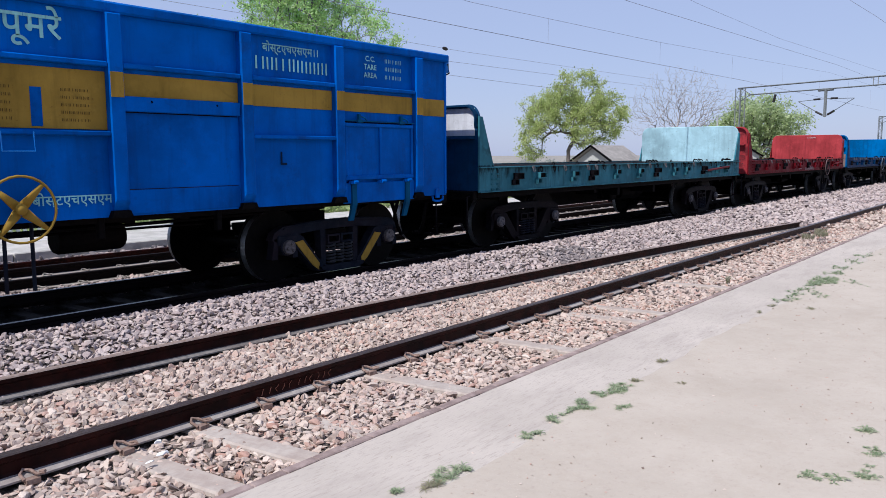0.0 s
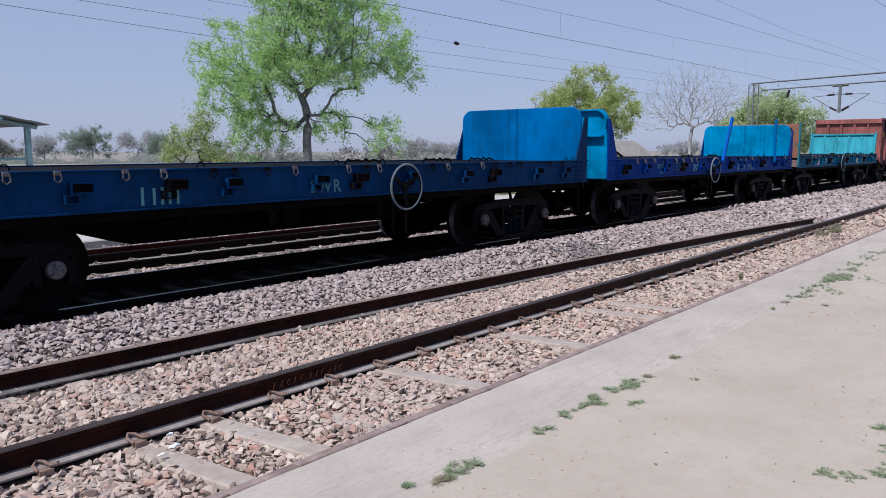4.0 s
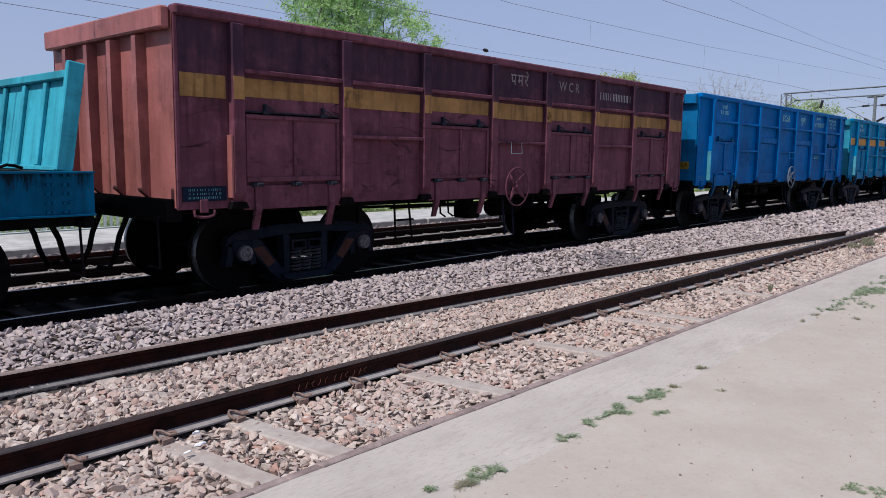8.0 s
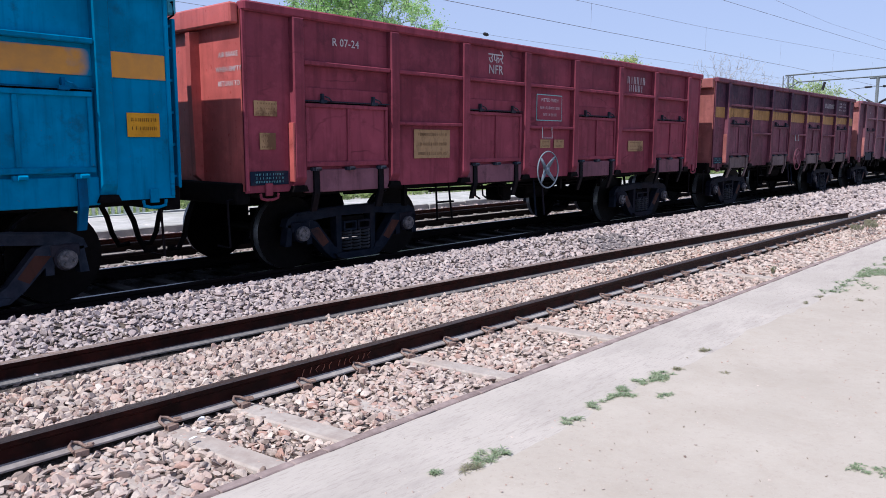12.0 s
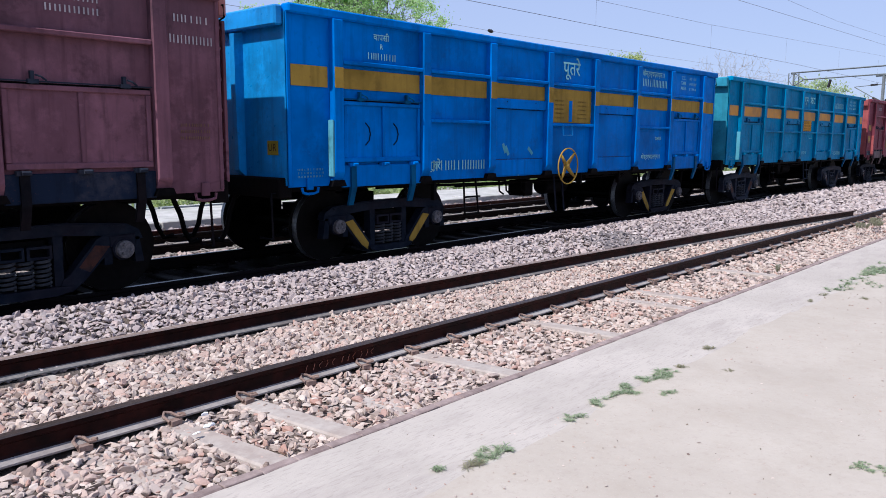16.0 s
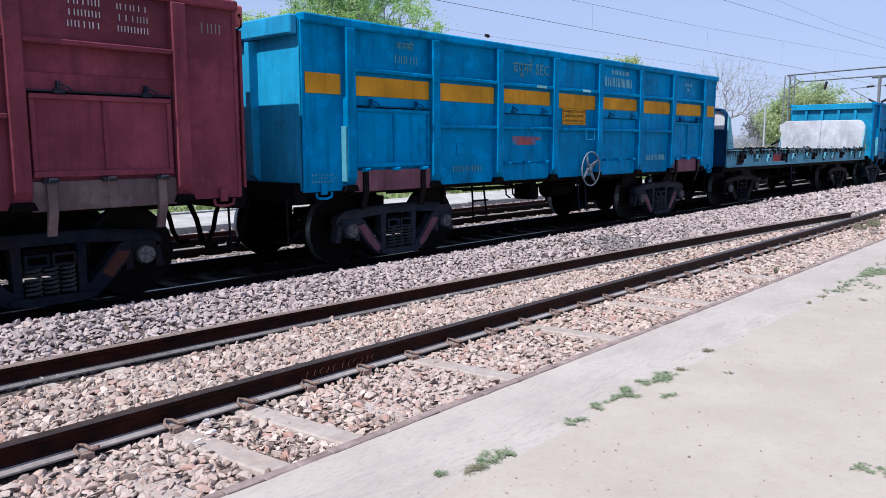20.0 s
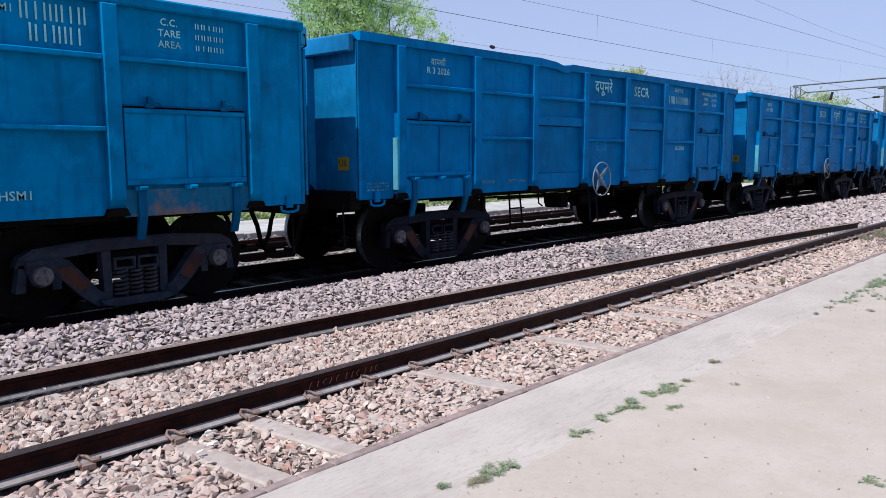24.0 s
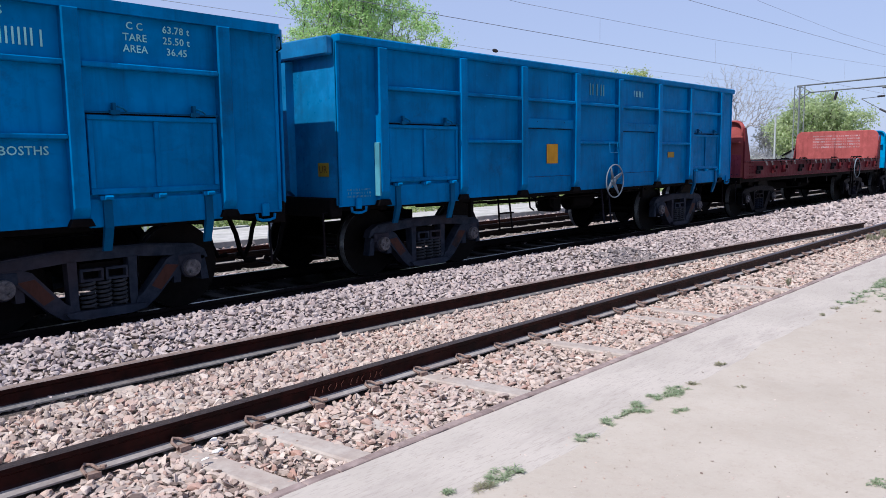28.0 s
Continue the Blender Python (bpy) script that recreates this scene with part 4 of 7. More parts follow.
def under_gear(wagon, length, belly):
    """Centre sill, side stringers, cross bearers, brake pipes, cylinder and rods under a wagon."""
    a = length / 2
    key = round(length, 2)
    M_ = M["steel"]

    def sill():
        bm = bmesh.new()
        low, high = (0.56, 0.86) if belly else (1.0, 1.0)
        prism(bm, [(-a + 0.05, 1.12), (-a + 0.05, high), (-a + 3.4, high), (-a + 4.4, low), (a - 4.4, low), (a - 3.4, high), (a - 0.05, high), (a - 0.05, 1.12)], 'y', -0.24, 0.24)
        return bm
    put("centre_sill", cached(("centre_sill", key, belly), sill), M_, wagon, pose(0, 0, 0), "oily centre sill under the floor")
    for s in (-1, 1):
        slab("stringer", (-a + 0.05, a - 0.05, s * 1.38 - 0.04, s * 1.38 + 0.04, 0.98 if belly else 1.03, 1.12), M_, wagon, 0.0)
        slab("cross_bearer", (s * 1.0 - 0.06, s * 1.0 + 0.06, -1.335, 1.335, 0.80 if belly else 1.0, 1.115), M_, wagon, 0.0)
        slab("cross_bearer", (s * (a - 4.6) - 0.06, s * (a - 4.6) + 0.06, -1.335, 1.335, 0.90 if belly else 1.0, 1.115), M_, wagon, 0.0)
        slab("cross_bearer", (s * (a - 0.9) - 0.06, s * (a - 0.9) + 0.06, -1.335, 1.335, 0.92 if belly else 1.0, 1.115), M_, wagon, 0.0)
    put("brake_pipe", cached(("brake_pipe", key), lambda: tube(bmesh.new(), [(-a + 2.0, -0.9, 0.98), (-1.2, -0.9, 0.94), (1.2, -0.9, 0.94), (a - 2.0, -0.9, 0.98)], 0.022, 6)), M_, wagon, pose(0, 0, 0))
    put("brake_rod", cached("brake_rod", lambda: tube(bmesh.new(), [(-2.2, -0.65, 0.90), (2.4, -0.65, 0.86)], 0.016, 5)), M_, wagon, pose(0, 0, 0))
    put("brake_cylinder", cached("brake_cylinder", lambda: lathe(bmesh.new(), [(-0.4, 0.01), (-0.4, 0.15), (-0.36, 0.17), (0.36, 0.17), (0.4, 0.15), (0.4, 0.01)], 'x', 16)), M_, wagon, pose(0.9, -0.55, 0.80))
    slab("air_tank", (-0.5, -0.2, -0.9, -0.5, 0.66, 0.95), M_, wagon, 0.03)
    for x in (-1.35, -1.15, -0.7):
        put("hanger", cached("hanger", lambda: tube(bmesh.new(), [(0, -0.95, 1.0), (0, -0.97, 0.80), (0.12, -0.97, 0.74)], 0.017, 5)), M_, wagon, pose(x, 0, 0))


def hanging_step_mesh():
    """Two bent hangers with two treads between them."""
    bm = bmesh.new()
    for x in (-0.17, 0.17):
        tube(bm, [(x * 0.85, -1.44, 1.12), (x, -1.50, 0.52)], 0.017, 5)
    for z in (0.53, 0.80):
        box(bm, -0.18, 0.18, -1.53, -1.47, z - 0.012, z + 0.012)
    return bm


def bar_mesh(s):
    """Painted face of one of a side frame's sloping members."""
    bm = bmesh.new()
    prism(bm, [(s * 0.86, 0.55), (s * 0.72, 0.575), (s * 0.42, 0.215), (s * 0.44, 0.125), (s * 0.55, 0.20)], 'y', -0.092, -0.0805)
    return bm


def bogie(wagon, x, bars=None, cast="frame_dusty"):
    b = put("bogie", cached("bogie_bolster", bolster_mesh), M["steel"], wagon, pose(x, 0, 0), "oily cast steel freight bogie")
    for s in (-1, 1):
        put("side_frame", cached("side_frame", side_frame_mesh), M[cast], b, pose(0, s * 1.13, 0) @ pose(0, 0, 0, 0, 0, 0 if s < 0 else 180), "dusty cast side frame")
        if bars:
            for q in (-1, 1):
                put("painted_bar", cached(("painted_bar", q), lambda q=q: bar_mesh(q)), M[bars], b, pose(0, s * 1.13, 0) @ pose(0, 0, 0, 0, 0, 0 if s < 0 else 180), "painted sloping member")
        turn = pose(0, s * 1.15, 0) @ pose(0, 0, 0, 0, 0, 0 if s < 0 else 180)
        put("spring_nest", cached("spring_nest", spring_mesh), M["springs" if cast != "frame" else "frame_dusty"], b, turn)
        for q in (-0.1335, 0.1335):
            put("bolster_pocket", cached("bolster_pocket", lambda: open_box(-0.1215, 0.1215, 0.475, 0.61, 0.075, 0.026)), M[cast], b, turn @ pose(q, 0, 0))
        if s < 0 and not bars and cast != "frame":
            for q in (-1, 1):
                put("rubbed_face", cached(("rubbed_face", q), lambda q=q: rust_mesh(q)), M["rust_spot"], b, pose(0, s * 1.13, 0), "rust-coloured rubbed face")
        for q in (-1, 1):
            put("axle_box", cached("axle_box", axle_box_mesh), M[cast], b, pose(q * 1.0, s * 1.13, R_WHEEL) @ pose(0, 0, 0, 0, 0, 0 if s < 0 else 180))
            if s < 0:
                put("bearing_cap", cached("bearing_cap", end_cap_mesh), M["endcap"], b, pose(q * 1.0, -1.13, R_WHEEL, 0, q * 40, 0), "pale bearing cap with three bolts")
    ws = []
    if "wheelset" not in MESHES:
        MESHES["wheelset"] = mesh_from("wheelset", wheelset_mesh(), [M["wheel"], M["tread"]])
    for q in (-1, 1):
        ws.append(put("wheelset", MESHES["wheelset"], M["wheel"], b, pose(q * 1.0, 0, R_WHEEL), "dark steel wheelset on its axle"))
    return ws


def post_mesh():
    """Pressed side post with a sloping foot."""
    bm = bmesh.new()
    prism(bm, [(-0.105, 3.22), (-0.105, 1.27), (-0.045, 1.17), (0.0, 1.17), (0.0, 3.22)], 'x', -0.082, 0.082)
    bmesh.ops.bevel(bm, geom=[e for e in bm.edges if abs(e.verts[0].co.y + 0.105) < 1e-4 and abs(e.verts[1].co.y + 0.105) < 1e-4], offset=0.012, segments=1, affect='EDGES')
    return bm


def foot_mesh():
    bm = bmesh.new()
    prism(bm, [(-0.09, 1.168), (0.09, 1.168), (0.125, 1.09), (-0.125, 1.09)], 'y', -0.10, 0.0)
    return bm


def side_sheet_mesh():
    """Side sheet of one wagon."""
    a = BODY / 2
    return boxes((-a, a, -0.006, 0.006, 1.10, 3.24))


def end_wall_mesh():
    bm = boxes((-0.012, 0.012, -SIDE + 0.01, SIDE - 0.01, 1.12, 3.24))
    return bm


def end_rib_mesh():
    bm = bmesh.new()
    prism(bm, [(0.0, 3.06), (-0.13, 3.04), (-0.13, 2.3), (-0.11, 1.3), (0.0, 1.2)], 'y', -0.05, 0.05)
    return bm


def dented_rail_mesh(x):
    """Top rail that has been knocked down at x and rises again past it."""
    a = BODY / 2
    line = [(-a, 0.0), (x - 1.6, 0.005), (x - 0.7, 0.018), (x - 0.22, -0.012), (x, -0.055), (x + 0.16, -0.050), (x + 0.30, -0.012), (x + 1.2, -0.020), (x + 2.2, 0.0), (a, 0.0)]
    bm = bmesh.new()
    prism(bm, [(u, 3.335 + h) for u, h in line] + [(u, 3.215 + min(0.0, h)) for u, h in reversed(line)], 'y', -SIDE - 0.085, -SIDE + 0.085)
    bmesh.ops.triangulate(bm, faces=[f for f in bm.faces if len(f.verts) > 4])
    return bm


def side_door(wagon, cx, w, material):
    """Framed side door: plate with stiles and rails fixed on it."""
    h = 0.80
    d = put("door", cached(("door", round(w, 2)), lambda: boxes((-w / 2, w / 2, -0.012, 0.0, 0, h))), material, wagon, pose(cx, -SIDE - 0.026, 1.40), "framed side door, shut")
    for z0, z1 in ((h - 0.05, h), (0, 0.06)):
        slab("door_rail", (-w / 2, w / 2, -0.040, -0.0125, z0, z1), material, d, 0.006)
    for x in (-w / 2 + 0.025, 0.0, w / 2 - 0.025):
        slab("door_stile", (x - 0.025, x + 0.025, -0.038, -0.0125, 0.062, h - 0.052), material, d, 0.006)
    return d


def hinge_mesh(w):
    def make():
        bm = boxes((-w / 2, w / 2, -0.040, -0.025, 0.002, 0.016))
        for s in (-1, 1):
            x = s * w * 0.30
            box(bm, x - 0.016, x + 0.016, -0.048, 0.0, -0.02, 0.105)
            box(bm, x - 0.05, x + 0.05, -0.065, -0.03, -0.012, 0.028)
            tube(bm, [(x + 0.02, -0.05, 0.07), (x + 0.07, -0.075, 0.05), (x + 0.12, -0.06, 0.02)], 0.010, 5)
        return bm
    return make


def latch_mesh():
    bm = boxes((-0.07, 0.07, -0.05, 0.0, -0.025, 0.02))
    tube(bm, [(-0.03, -0.065, 0.0), (0.05, -0.065, 0.0)], 0.024, 6)
    return bm


def latches(parent, w, y, z, x, material):
    for k in (-1, 0, 1):
        put("latch", cached("latch", latch_mesh), material, parent, pose(x + k * w * 0.40, y, z))


def strap_mesh():
    bm = bmesh.new()
    prism(bm, [(0.0, 0.30), (-0.02, 0.30), (-0.03, 0.0), (0.05, -0.24), (0.08, -0.24), (0.02, 0.02)], 'x', -0.045, 0.045)
    return bm


def corner_bar_mesh():
    """Flat upright bar beside a rear corner, with a loop on top."""
    bm = boxes((-0.02, 0.02, -0.05, 0.05, 1.20, 3.04), bevel=0.005)
    for z in (1.33, 1.68, 2.03, 2.38, 2.73, 2.96):
        box(bm, -0.12, -0.021, -0.02, 0.02, z - 0.014, z + 0.014)
    return bm


def corner_hook_mesh():
    """Bracket under a side's end, with a hook to each hand."""
    bm = boxes((-0.05, 0.05, -0.03, 0.0, 0.02, 0.17), bevel=0.006)
    tube(bm, [(-0.13, -0.02, 0.05), (-0.12, -0.02, -0.01), (-0.05, -0.02, -0.03), (0.05, -0.02, -0.03), (0.12, -0.02, -0.01), (0.13, -0.02, 0.05)], 0.018, 6)
    return bm


def hook_arm_mesh():
    return tube(bmesh.new(), [(0, 0, 0), (0.03, -0.10, 0.02), (0.03, -0.12, -0.12), (0.0, -0.03, -0.16)], 0.012, 5)


def lettering_paint(wagon, mat):
    """White lettering is warmer on the red and brown wagons."""
    first = wagon["label"].split()[:3]
    return M["letter_warm" if mat == "letter" and any(c in first for c in ("red", "maroon", "brown")) else mat]


def write(wagon, text, x, z, size, y=-SIDE - 0.016, mat="letter", spread=1.05, name="lettering", rz=0):
    return tagged(put(name, letters(text, size, spread), lettering_paint(wagon, mat), wagon, pose(x, y, z, 0, 0, rz)), kind="stuff")


def marks(wagon, n, x, z, w, h, gap, y=-SIDE - 0.016, mat="letter", seed=1, rz=0):
    return tagged(put("lettering", bars_mesh(n, w, h, gap, seed), lettering_paint(wagon, mat), wagon, pose(x, y, z, 0, 0, rz)), kind="stuff")


def bay(i):
    return (POSTS[i] + POSTS[i + 1]) / 2, POSTS[i + 1] - POSTS[i] - 0.17


def faded(key):
    """The same paint made lighter: sunlight on the wagons' end walls is put into it."""
    old = {"blue": (0.006, 0.15, 0.36), "blue_bright": (0.006, 0.18, 0.42), "azure": (0.02, 0.30, 0.54), "azure_dull": (0.015, 0.26, 0.47), "royal": (0.01, 0.18, 0.60), "sky_blue": (0.012, 0.24, 0.60), "seagreen": (0.035, 0.27, 0.38),
           "maroon": (0.32, 0.115, 0.105), "brick": (0.45, 0.105, 0.095), "wine": (0.40, 0.10, 0.10), "brown": (0.38, 0.15, 0.14)}[key]
    return paint("lit_copy_" + key, old, rough=0.38, rust=0.3, dirt=0.5, fade=0.4, spec=0.2)


END_PAINT = {k: faded(k) for k in ("blue", "blue_bright", "azure", "azure_dull", "royal", "sky_blue", "seagreen", "maroon", "brick", "wine", "brown")}


def gondola(label, body, doors="four", stripe=None, stripe_posts=False, stripe_mix=(), apron=None, wheel=None, spokes=4, bars=None, patches=(), wheel_x=-0.23, cast="frame_dusty", dent=None):
    w = thing("gondola_wagon", label, "freight wagon", "wagons of the train")
    a = BODY / 2
    body_m = M[body]
    end_m = END_PAINT[body]
    put("side_sheet", cached("side_sheet", side_sheet_mesh), body_m, w, pose(0, -SIDE, 0))
    put("side_sheet", cached("side_sheet", side_sheet_mesh), body_m, w, pose(0, SIDE, 0, 0, 0, 180))
    for s in (-1, 1):
        put("end_wall", cached("end_wall", end_wall_mesh), end_m, w, pose(s * (a - 0.012), 0, 0))
        slab("end_beam", (s * a - (0.13 if s < 0 else -0.01), s * a + (0.13 if s > 0 else -0.01), -SIDE + 0.02, SIDE - 0.02, 3.07, 3.31), end_m, w, 0.02)
        for y in ((-0.93, -0.31, 0.31, 0.93) if body in ("maroon", "azure_dull") else (-0.6, 0.6)):
            put("end_rib", cached("end_rib", end_rib_mesh), end_m, w, pose(s * a, y, 0) @ pose(0, 0, 0, 0, 0, 0 if s < 0 else 180))
        slab("headstock", (s * a - 0.10, s * a + 0.10, -1.5, 1.5, 0.96, 1.22), M["steel"], w, 0.015)
        couple(w, s, a)
        put("step", cached("step", step_mesh), M["frame"], w, pose(s * (a - 0.05), -1.42, 0) @ pose(0, 0, 0, 0, 0, 0 if s < 0 else 180) if s < 0 else pose(a + 0.12, -1.42, 0))
        for q in (-1, 1):
            slab("corner_post", (s * a - 0.05 * (1 if s > 0 else 0) - 0.0, s * a + 0.05 * (1 if s < 0 else 0), q * SIDE - 0.022, q * SIDE + 0.022, 1.12, 3.24), body_m, w, 0.008)
    slab("top_rail", (-a, a, SIDE - 0.085, SIDE + 0.085, 3.22, 3.335), body_m, w, 0.02)
    if dent is None:
        slab("top_rail", (-a, a, -SIDE - 0.085, -SIDE + 0.085, 3.22, 3.335), body_m, w, 0.02)
    else:
        part("top_rail", dented_rail_mesh(dent), body_m, w, "bent top rail with a dent")
    put("corner_bar", cached("corner_bar", corner_bar_mesh), body_m, w, pose(a + 0.13, -1.40, 0))
    put("hook", cached("hook", hook_arm_mesh), M["steel"], w, pose(a + 0.04, -SIDE + 0.1, 3.18))
    pm, fm = cached("post", post_mesh), cached("post_foot", foot_mesh)
    for i, p in enumerate(POSTS):
        put("post", pm, body_m, w, pose(p, -SIDE - 0.001, 0))
        put("post", pm, body_m, w, pose(p, SIDE + 0.001, 0, 0, 0, 180))
        put("post_foot", fm, M["steel"], w, pose(p, -SIDE + 0.01, 0))
    apron_m = M[apron] if apron else body_m
    fit_m = M["frame_light"] if body in ("maroon", "brick", "wine", "brown") else body_m
    # a plate that faces the front beside the first post; sunlight is put into its pale paint
    slab("marker_plate", (POSTS[0] - 0.115, POSTS[0] - 0.085, -SIDE - 0.10, -SIDE - 0.004, 1.22, 1.95), end_m if fit_m is not body_m else M["marker"], w, 0.004, "sunlit marker plate")
    wheel = wheel or {"maroon": "maroon", "brown": "maroon"}.get(body if not patches else "", "silver")
    for i in range(7):
        cx, bw = bay(i)
        slab("rib", (cx - bw / 2, cx + bw / 2, -SIDE - 0.095, -SIDE - 0.006, 2.665, 2.720), body_m, w, 0.01)
        door = (doors == "four" and i % 2 == 0) or i in (0, 6)
        if door:
            d = side_door(w, cx, bw - 0.06, body_m)
            if doors == "four":
                slab("flap", (cx - bw / 2, cx + bw / 2, -SIDE - 0.032, -SIDE - 0.01, 2.235, 2.40), body_m, w, 0.006)
            # dark strip for the gap over the door, its shade put in the colour
            slab("joint", (cx - bw / 2 + 0.01, cx + bw / 2 - 0.01, -SIDE - 0.0125, -SIDE - 0.0085, 2.203, 2.222), M["steel"], w, 0.0)
            put("hinge", cached(("hinge", round(bw, 2)), hinge_mesh(bw - 0.02)), M["strap_blue"] if fit_m is body_m else fit_m, d, pose(0, -0.006, 0.82))
            latches(d, bw - 0.06, -0.012, -0.03, 0.0, fit_m)
            slab("apron", (cx - bw / 2, cx + bw / 2, -SIDE - 0.05, -SIDE - 0.008, 1.07, 1.36), apron_m, w, 0.008)
            for s in (-1, 1):
                put("strap", cached("strap", strap_mesh), (M["strap_blue"] if fit_m is body_m else body_m) if apron is None else M["worn"] if apron == "worn" else M["strap_blue"] if apron == "apron_blue" else M["frame"], w, pose(cx + s * bw * 0.38, -SIDE - 0.055, 1.06))
        elif i % 2 == 0:
            # flap bays: dark strips for the joint and painted shade under the flap, and for the lower seam
            slab("joint", (cx - bw / 2 + 0.02, cx + bw / 2 - 0.02, -SIDE - 0.0125, -SIDE - 0.0085, 2.208, 2.2185), M["steel"], w, 0.0)
            slab("joint", (cx - bw / 2 + 0.03, cx + bw / 2 - 0.03, -SIDE - 0.0125, -SIDE - 0.0085, 1.382, 1.3895), M["darkpatch"], w, 0.0)
            fl = slab("flap", (cx - bw / 2, cx + bw / 2, -SIDE - 0.062, -SIDE - 0.01, 2.22, 2.38), body_m, w, 0.008)
            for q in (-0.28, 0.28):
                put("bolt", cached("flap_bolt", lambda: lathe(bmesh.new(), [(0.0, -0.014), (0.018, -0.014), (0.022, 0.0)], 'y', 8)), M["steel"], fl, pose(q * bw, -0.026, 0.03))
            slab("panel_seam", (cx - bw / 2 + 0.02, cx + bw / 2 - 0.02, -SIDE - 0.022, -SIDE - 0.01, 1.12, 1.38), body_m, w, 0.004)
            if doors == "mixed":
                put("hinge", cached(("hinge", round(bw, 2)), hinge_mesh(bw - 0.02)), M["strap_blue"] if fit_m is body_m else fit_m, w, pose(cx, -SIDE - 0.02, 2.24))
                latches(w, bw - 0.06, -SIDE - 0.02, 1.40, cx, fit_m)
                slab("rib", (cx - bw / 2, cx + bw / 2, -SIDE - 0.095, -SIDE - 0.006, 1.955, 2.005), body_m, w, 0.01)
        else:
            slab("rib", (cx - bw / 2, cx + bw / 2, -SIDE - 0.095, -SIDE - 0.006, 1.955, 2.005), body_m, w, 0.01)
        if stripe:
            z0, z1 = (2.36, 2.62)
            if i in stripe_mix:
                z0, z1 = 2.02, 2.62
            slab("stripe", (cx - bw / 2, cx + bw / 2, -SIDE - 0.019, -SIDE - 0.0135, z0, z1), M[stripe], w, 0.001, "painted stripe")
    if stripe:
        for x0, x1 in ((-a + 0.06, POSTS[0] - 0.12), (POSTS[7] + 0.09, a - 0.06)):
            slab("stripe", (x0, x1, -SIDE - 0.019, -SIDE - 0.0135, 2.36, 2.62), M[stripe], w, 0.001, "painted stripe")
        if stripe_posts:
            for p in POSTS:
                slab("stripe", (p - 0.072, p + 0.072, -SIDE - 0.1115, -SIDE - 0.1065, 2.36, 2.62), M[stripe], w, 0.001, "painted stripe")
    slab("floor", (-a + 0.03, a - 0.03, -SIDE + 0.02, SIDE - 0.02, 1.12, 1.20), M["steel"], w, 0.0)
    under_gear(w, BODY - 0.2, False)
    for x in (-6.07, 6.14):
        put("corner_hook", cached("corner_hook", corner_hook_mesh), body_m, w, pose(x, -SIDE - 0.012, 1.04))
    loop_x = 0.02 if wheel_x is None else wheel_x + 0.03
    if wheel_x is None:
        put("hanging_step", cached("hanging_step", hanging_step_mesh), M["frame_light"], w, pose(0.32, 0, 0))
    else:
        put("brake_wheel", cached(("brake_wheel", spokes), lambda: brake_wheel_mesh(spokes), True), M[wheel], w, pose(wheel_x, -SIDE - 0.16, 1.24, 0, 20 * spokes + 25 * wheel_x, 0), "hand brake wheel with flat spokes")
        for x in (wheel_x - 0.13, wheel_x + 0.13):
            put("wheel_stay", cached("wheel_stay", lambda: tube(bmesh.new(), [(0.05, -1.45, 1.10), (0, -1.56, 0.42)], 0.021, 5)), M["frame_dusty"], w, pose(x, 0, 0))
    put("grab_loop", cached("grab_loop", lambda: tube(bmesh.new(), [(-0.15, 0, 0.0), (-0.15, -0.012, -0.19), (0.15, -0.012, -0.19), (0.15, 0, 0.0)], 0.007, 5)), M["silver"] if fit_m is not body_m else END_PAINT[body], w, pose(loop_x, -SIDE - 0.102, 1.985), "bent wire grab loop")
    put("hanging_step", cached("hanging_step", hanging_step_mesh), M["steel"], w, pose(-2.75, 0, 0))
    for x, lo in ((-3.55, 0.78), (-4.05, 0.80), (2.1, 0.84), (0.62, 0.86)):
        slab("hanger_bracket", (x - 0.035, x + 0.035, -1.44, -1.36, lo, 1.10), M["steel"], w, 0.008)
    sets = bogie(w, -a + 2.07, bars, cast) + bogie(w, a - 2.07, bars, cast)
    for px, pz, pw, ph, pmat in patches:
        slab("patch", (px - pw / 2, px + pw / 2, -SIDE - 0.0205, -SIDE - 0.0145, pz - ph / 2, pz + ph / 2), M[pmat], w, 0.001, "painted panel")
    if body in ("blue", "blue_bright", "royal", "azure_dull", "sky_blue"):
        slab("end_plate", (-a - 0.022, -a - 0.014, -1.38, -1.16, 1.50, 1.68), M["plate_yellow"], w, 0.001, "small dull yellow plate on the end wall")
        write(w, "UR", -a - 0.026, 1.59, 0.13, y=-1.27, mat="ink", rz=-90)
    # small data panel at the first corner
    if body in ("brick", "wine", "maroon"):
        slab("data_panel", (-a + 0.06, -a + 0.62, -SIDE - 0.0205, -SIDE - 0.0135, 1.19, 1.36), M["darkpatch"], w, 0.001, "dark data panel with tiny writing")
    marks(w, 9, -a + 0.34, 1.32, 0.03, 0.026, 0.018, y=-SIDE - 0.024, mat="dim_letter", seed=5)
    marks(w, 9, -a + 0.34, 1.275, 0.03, 0.026, 0.018, y=-SIDE - 0.024, mat="dim_letter", seed=8)
    marks(w, 9, -a + 0.34, 1.23, 0.03, 0.026, 0.018, y=-SIDE - 0.024, mat="dim_letter", seed=6)
    return w, sets, BODY


# ---- flat wagons ----
FLAT = 13.72
DECK = 1.54


def sill_mesh():
    """Web of the channel side sill."""
    a = FLAT / 2
    return boxes((-a, a, -0.012, 0.012, 1.09, DECK))


def rivets_mesh():
    bm = bmesh.new()
    for i in range(5):
        for j in range(2):
            for x in (0.0, 0.055):
                box(bm, j * 0.16 + x - 0.016, j * 0.16 + x + 0.016, -0.03, 0.0, 1.14 + i * 0.09 - 0.012, 1.14 + i * 0.09 + 0.012)
    return bm


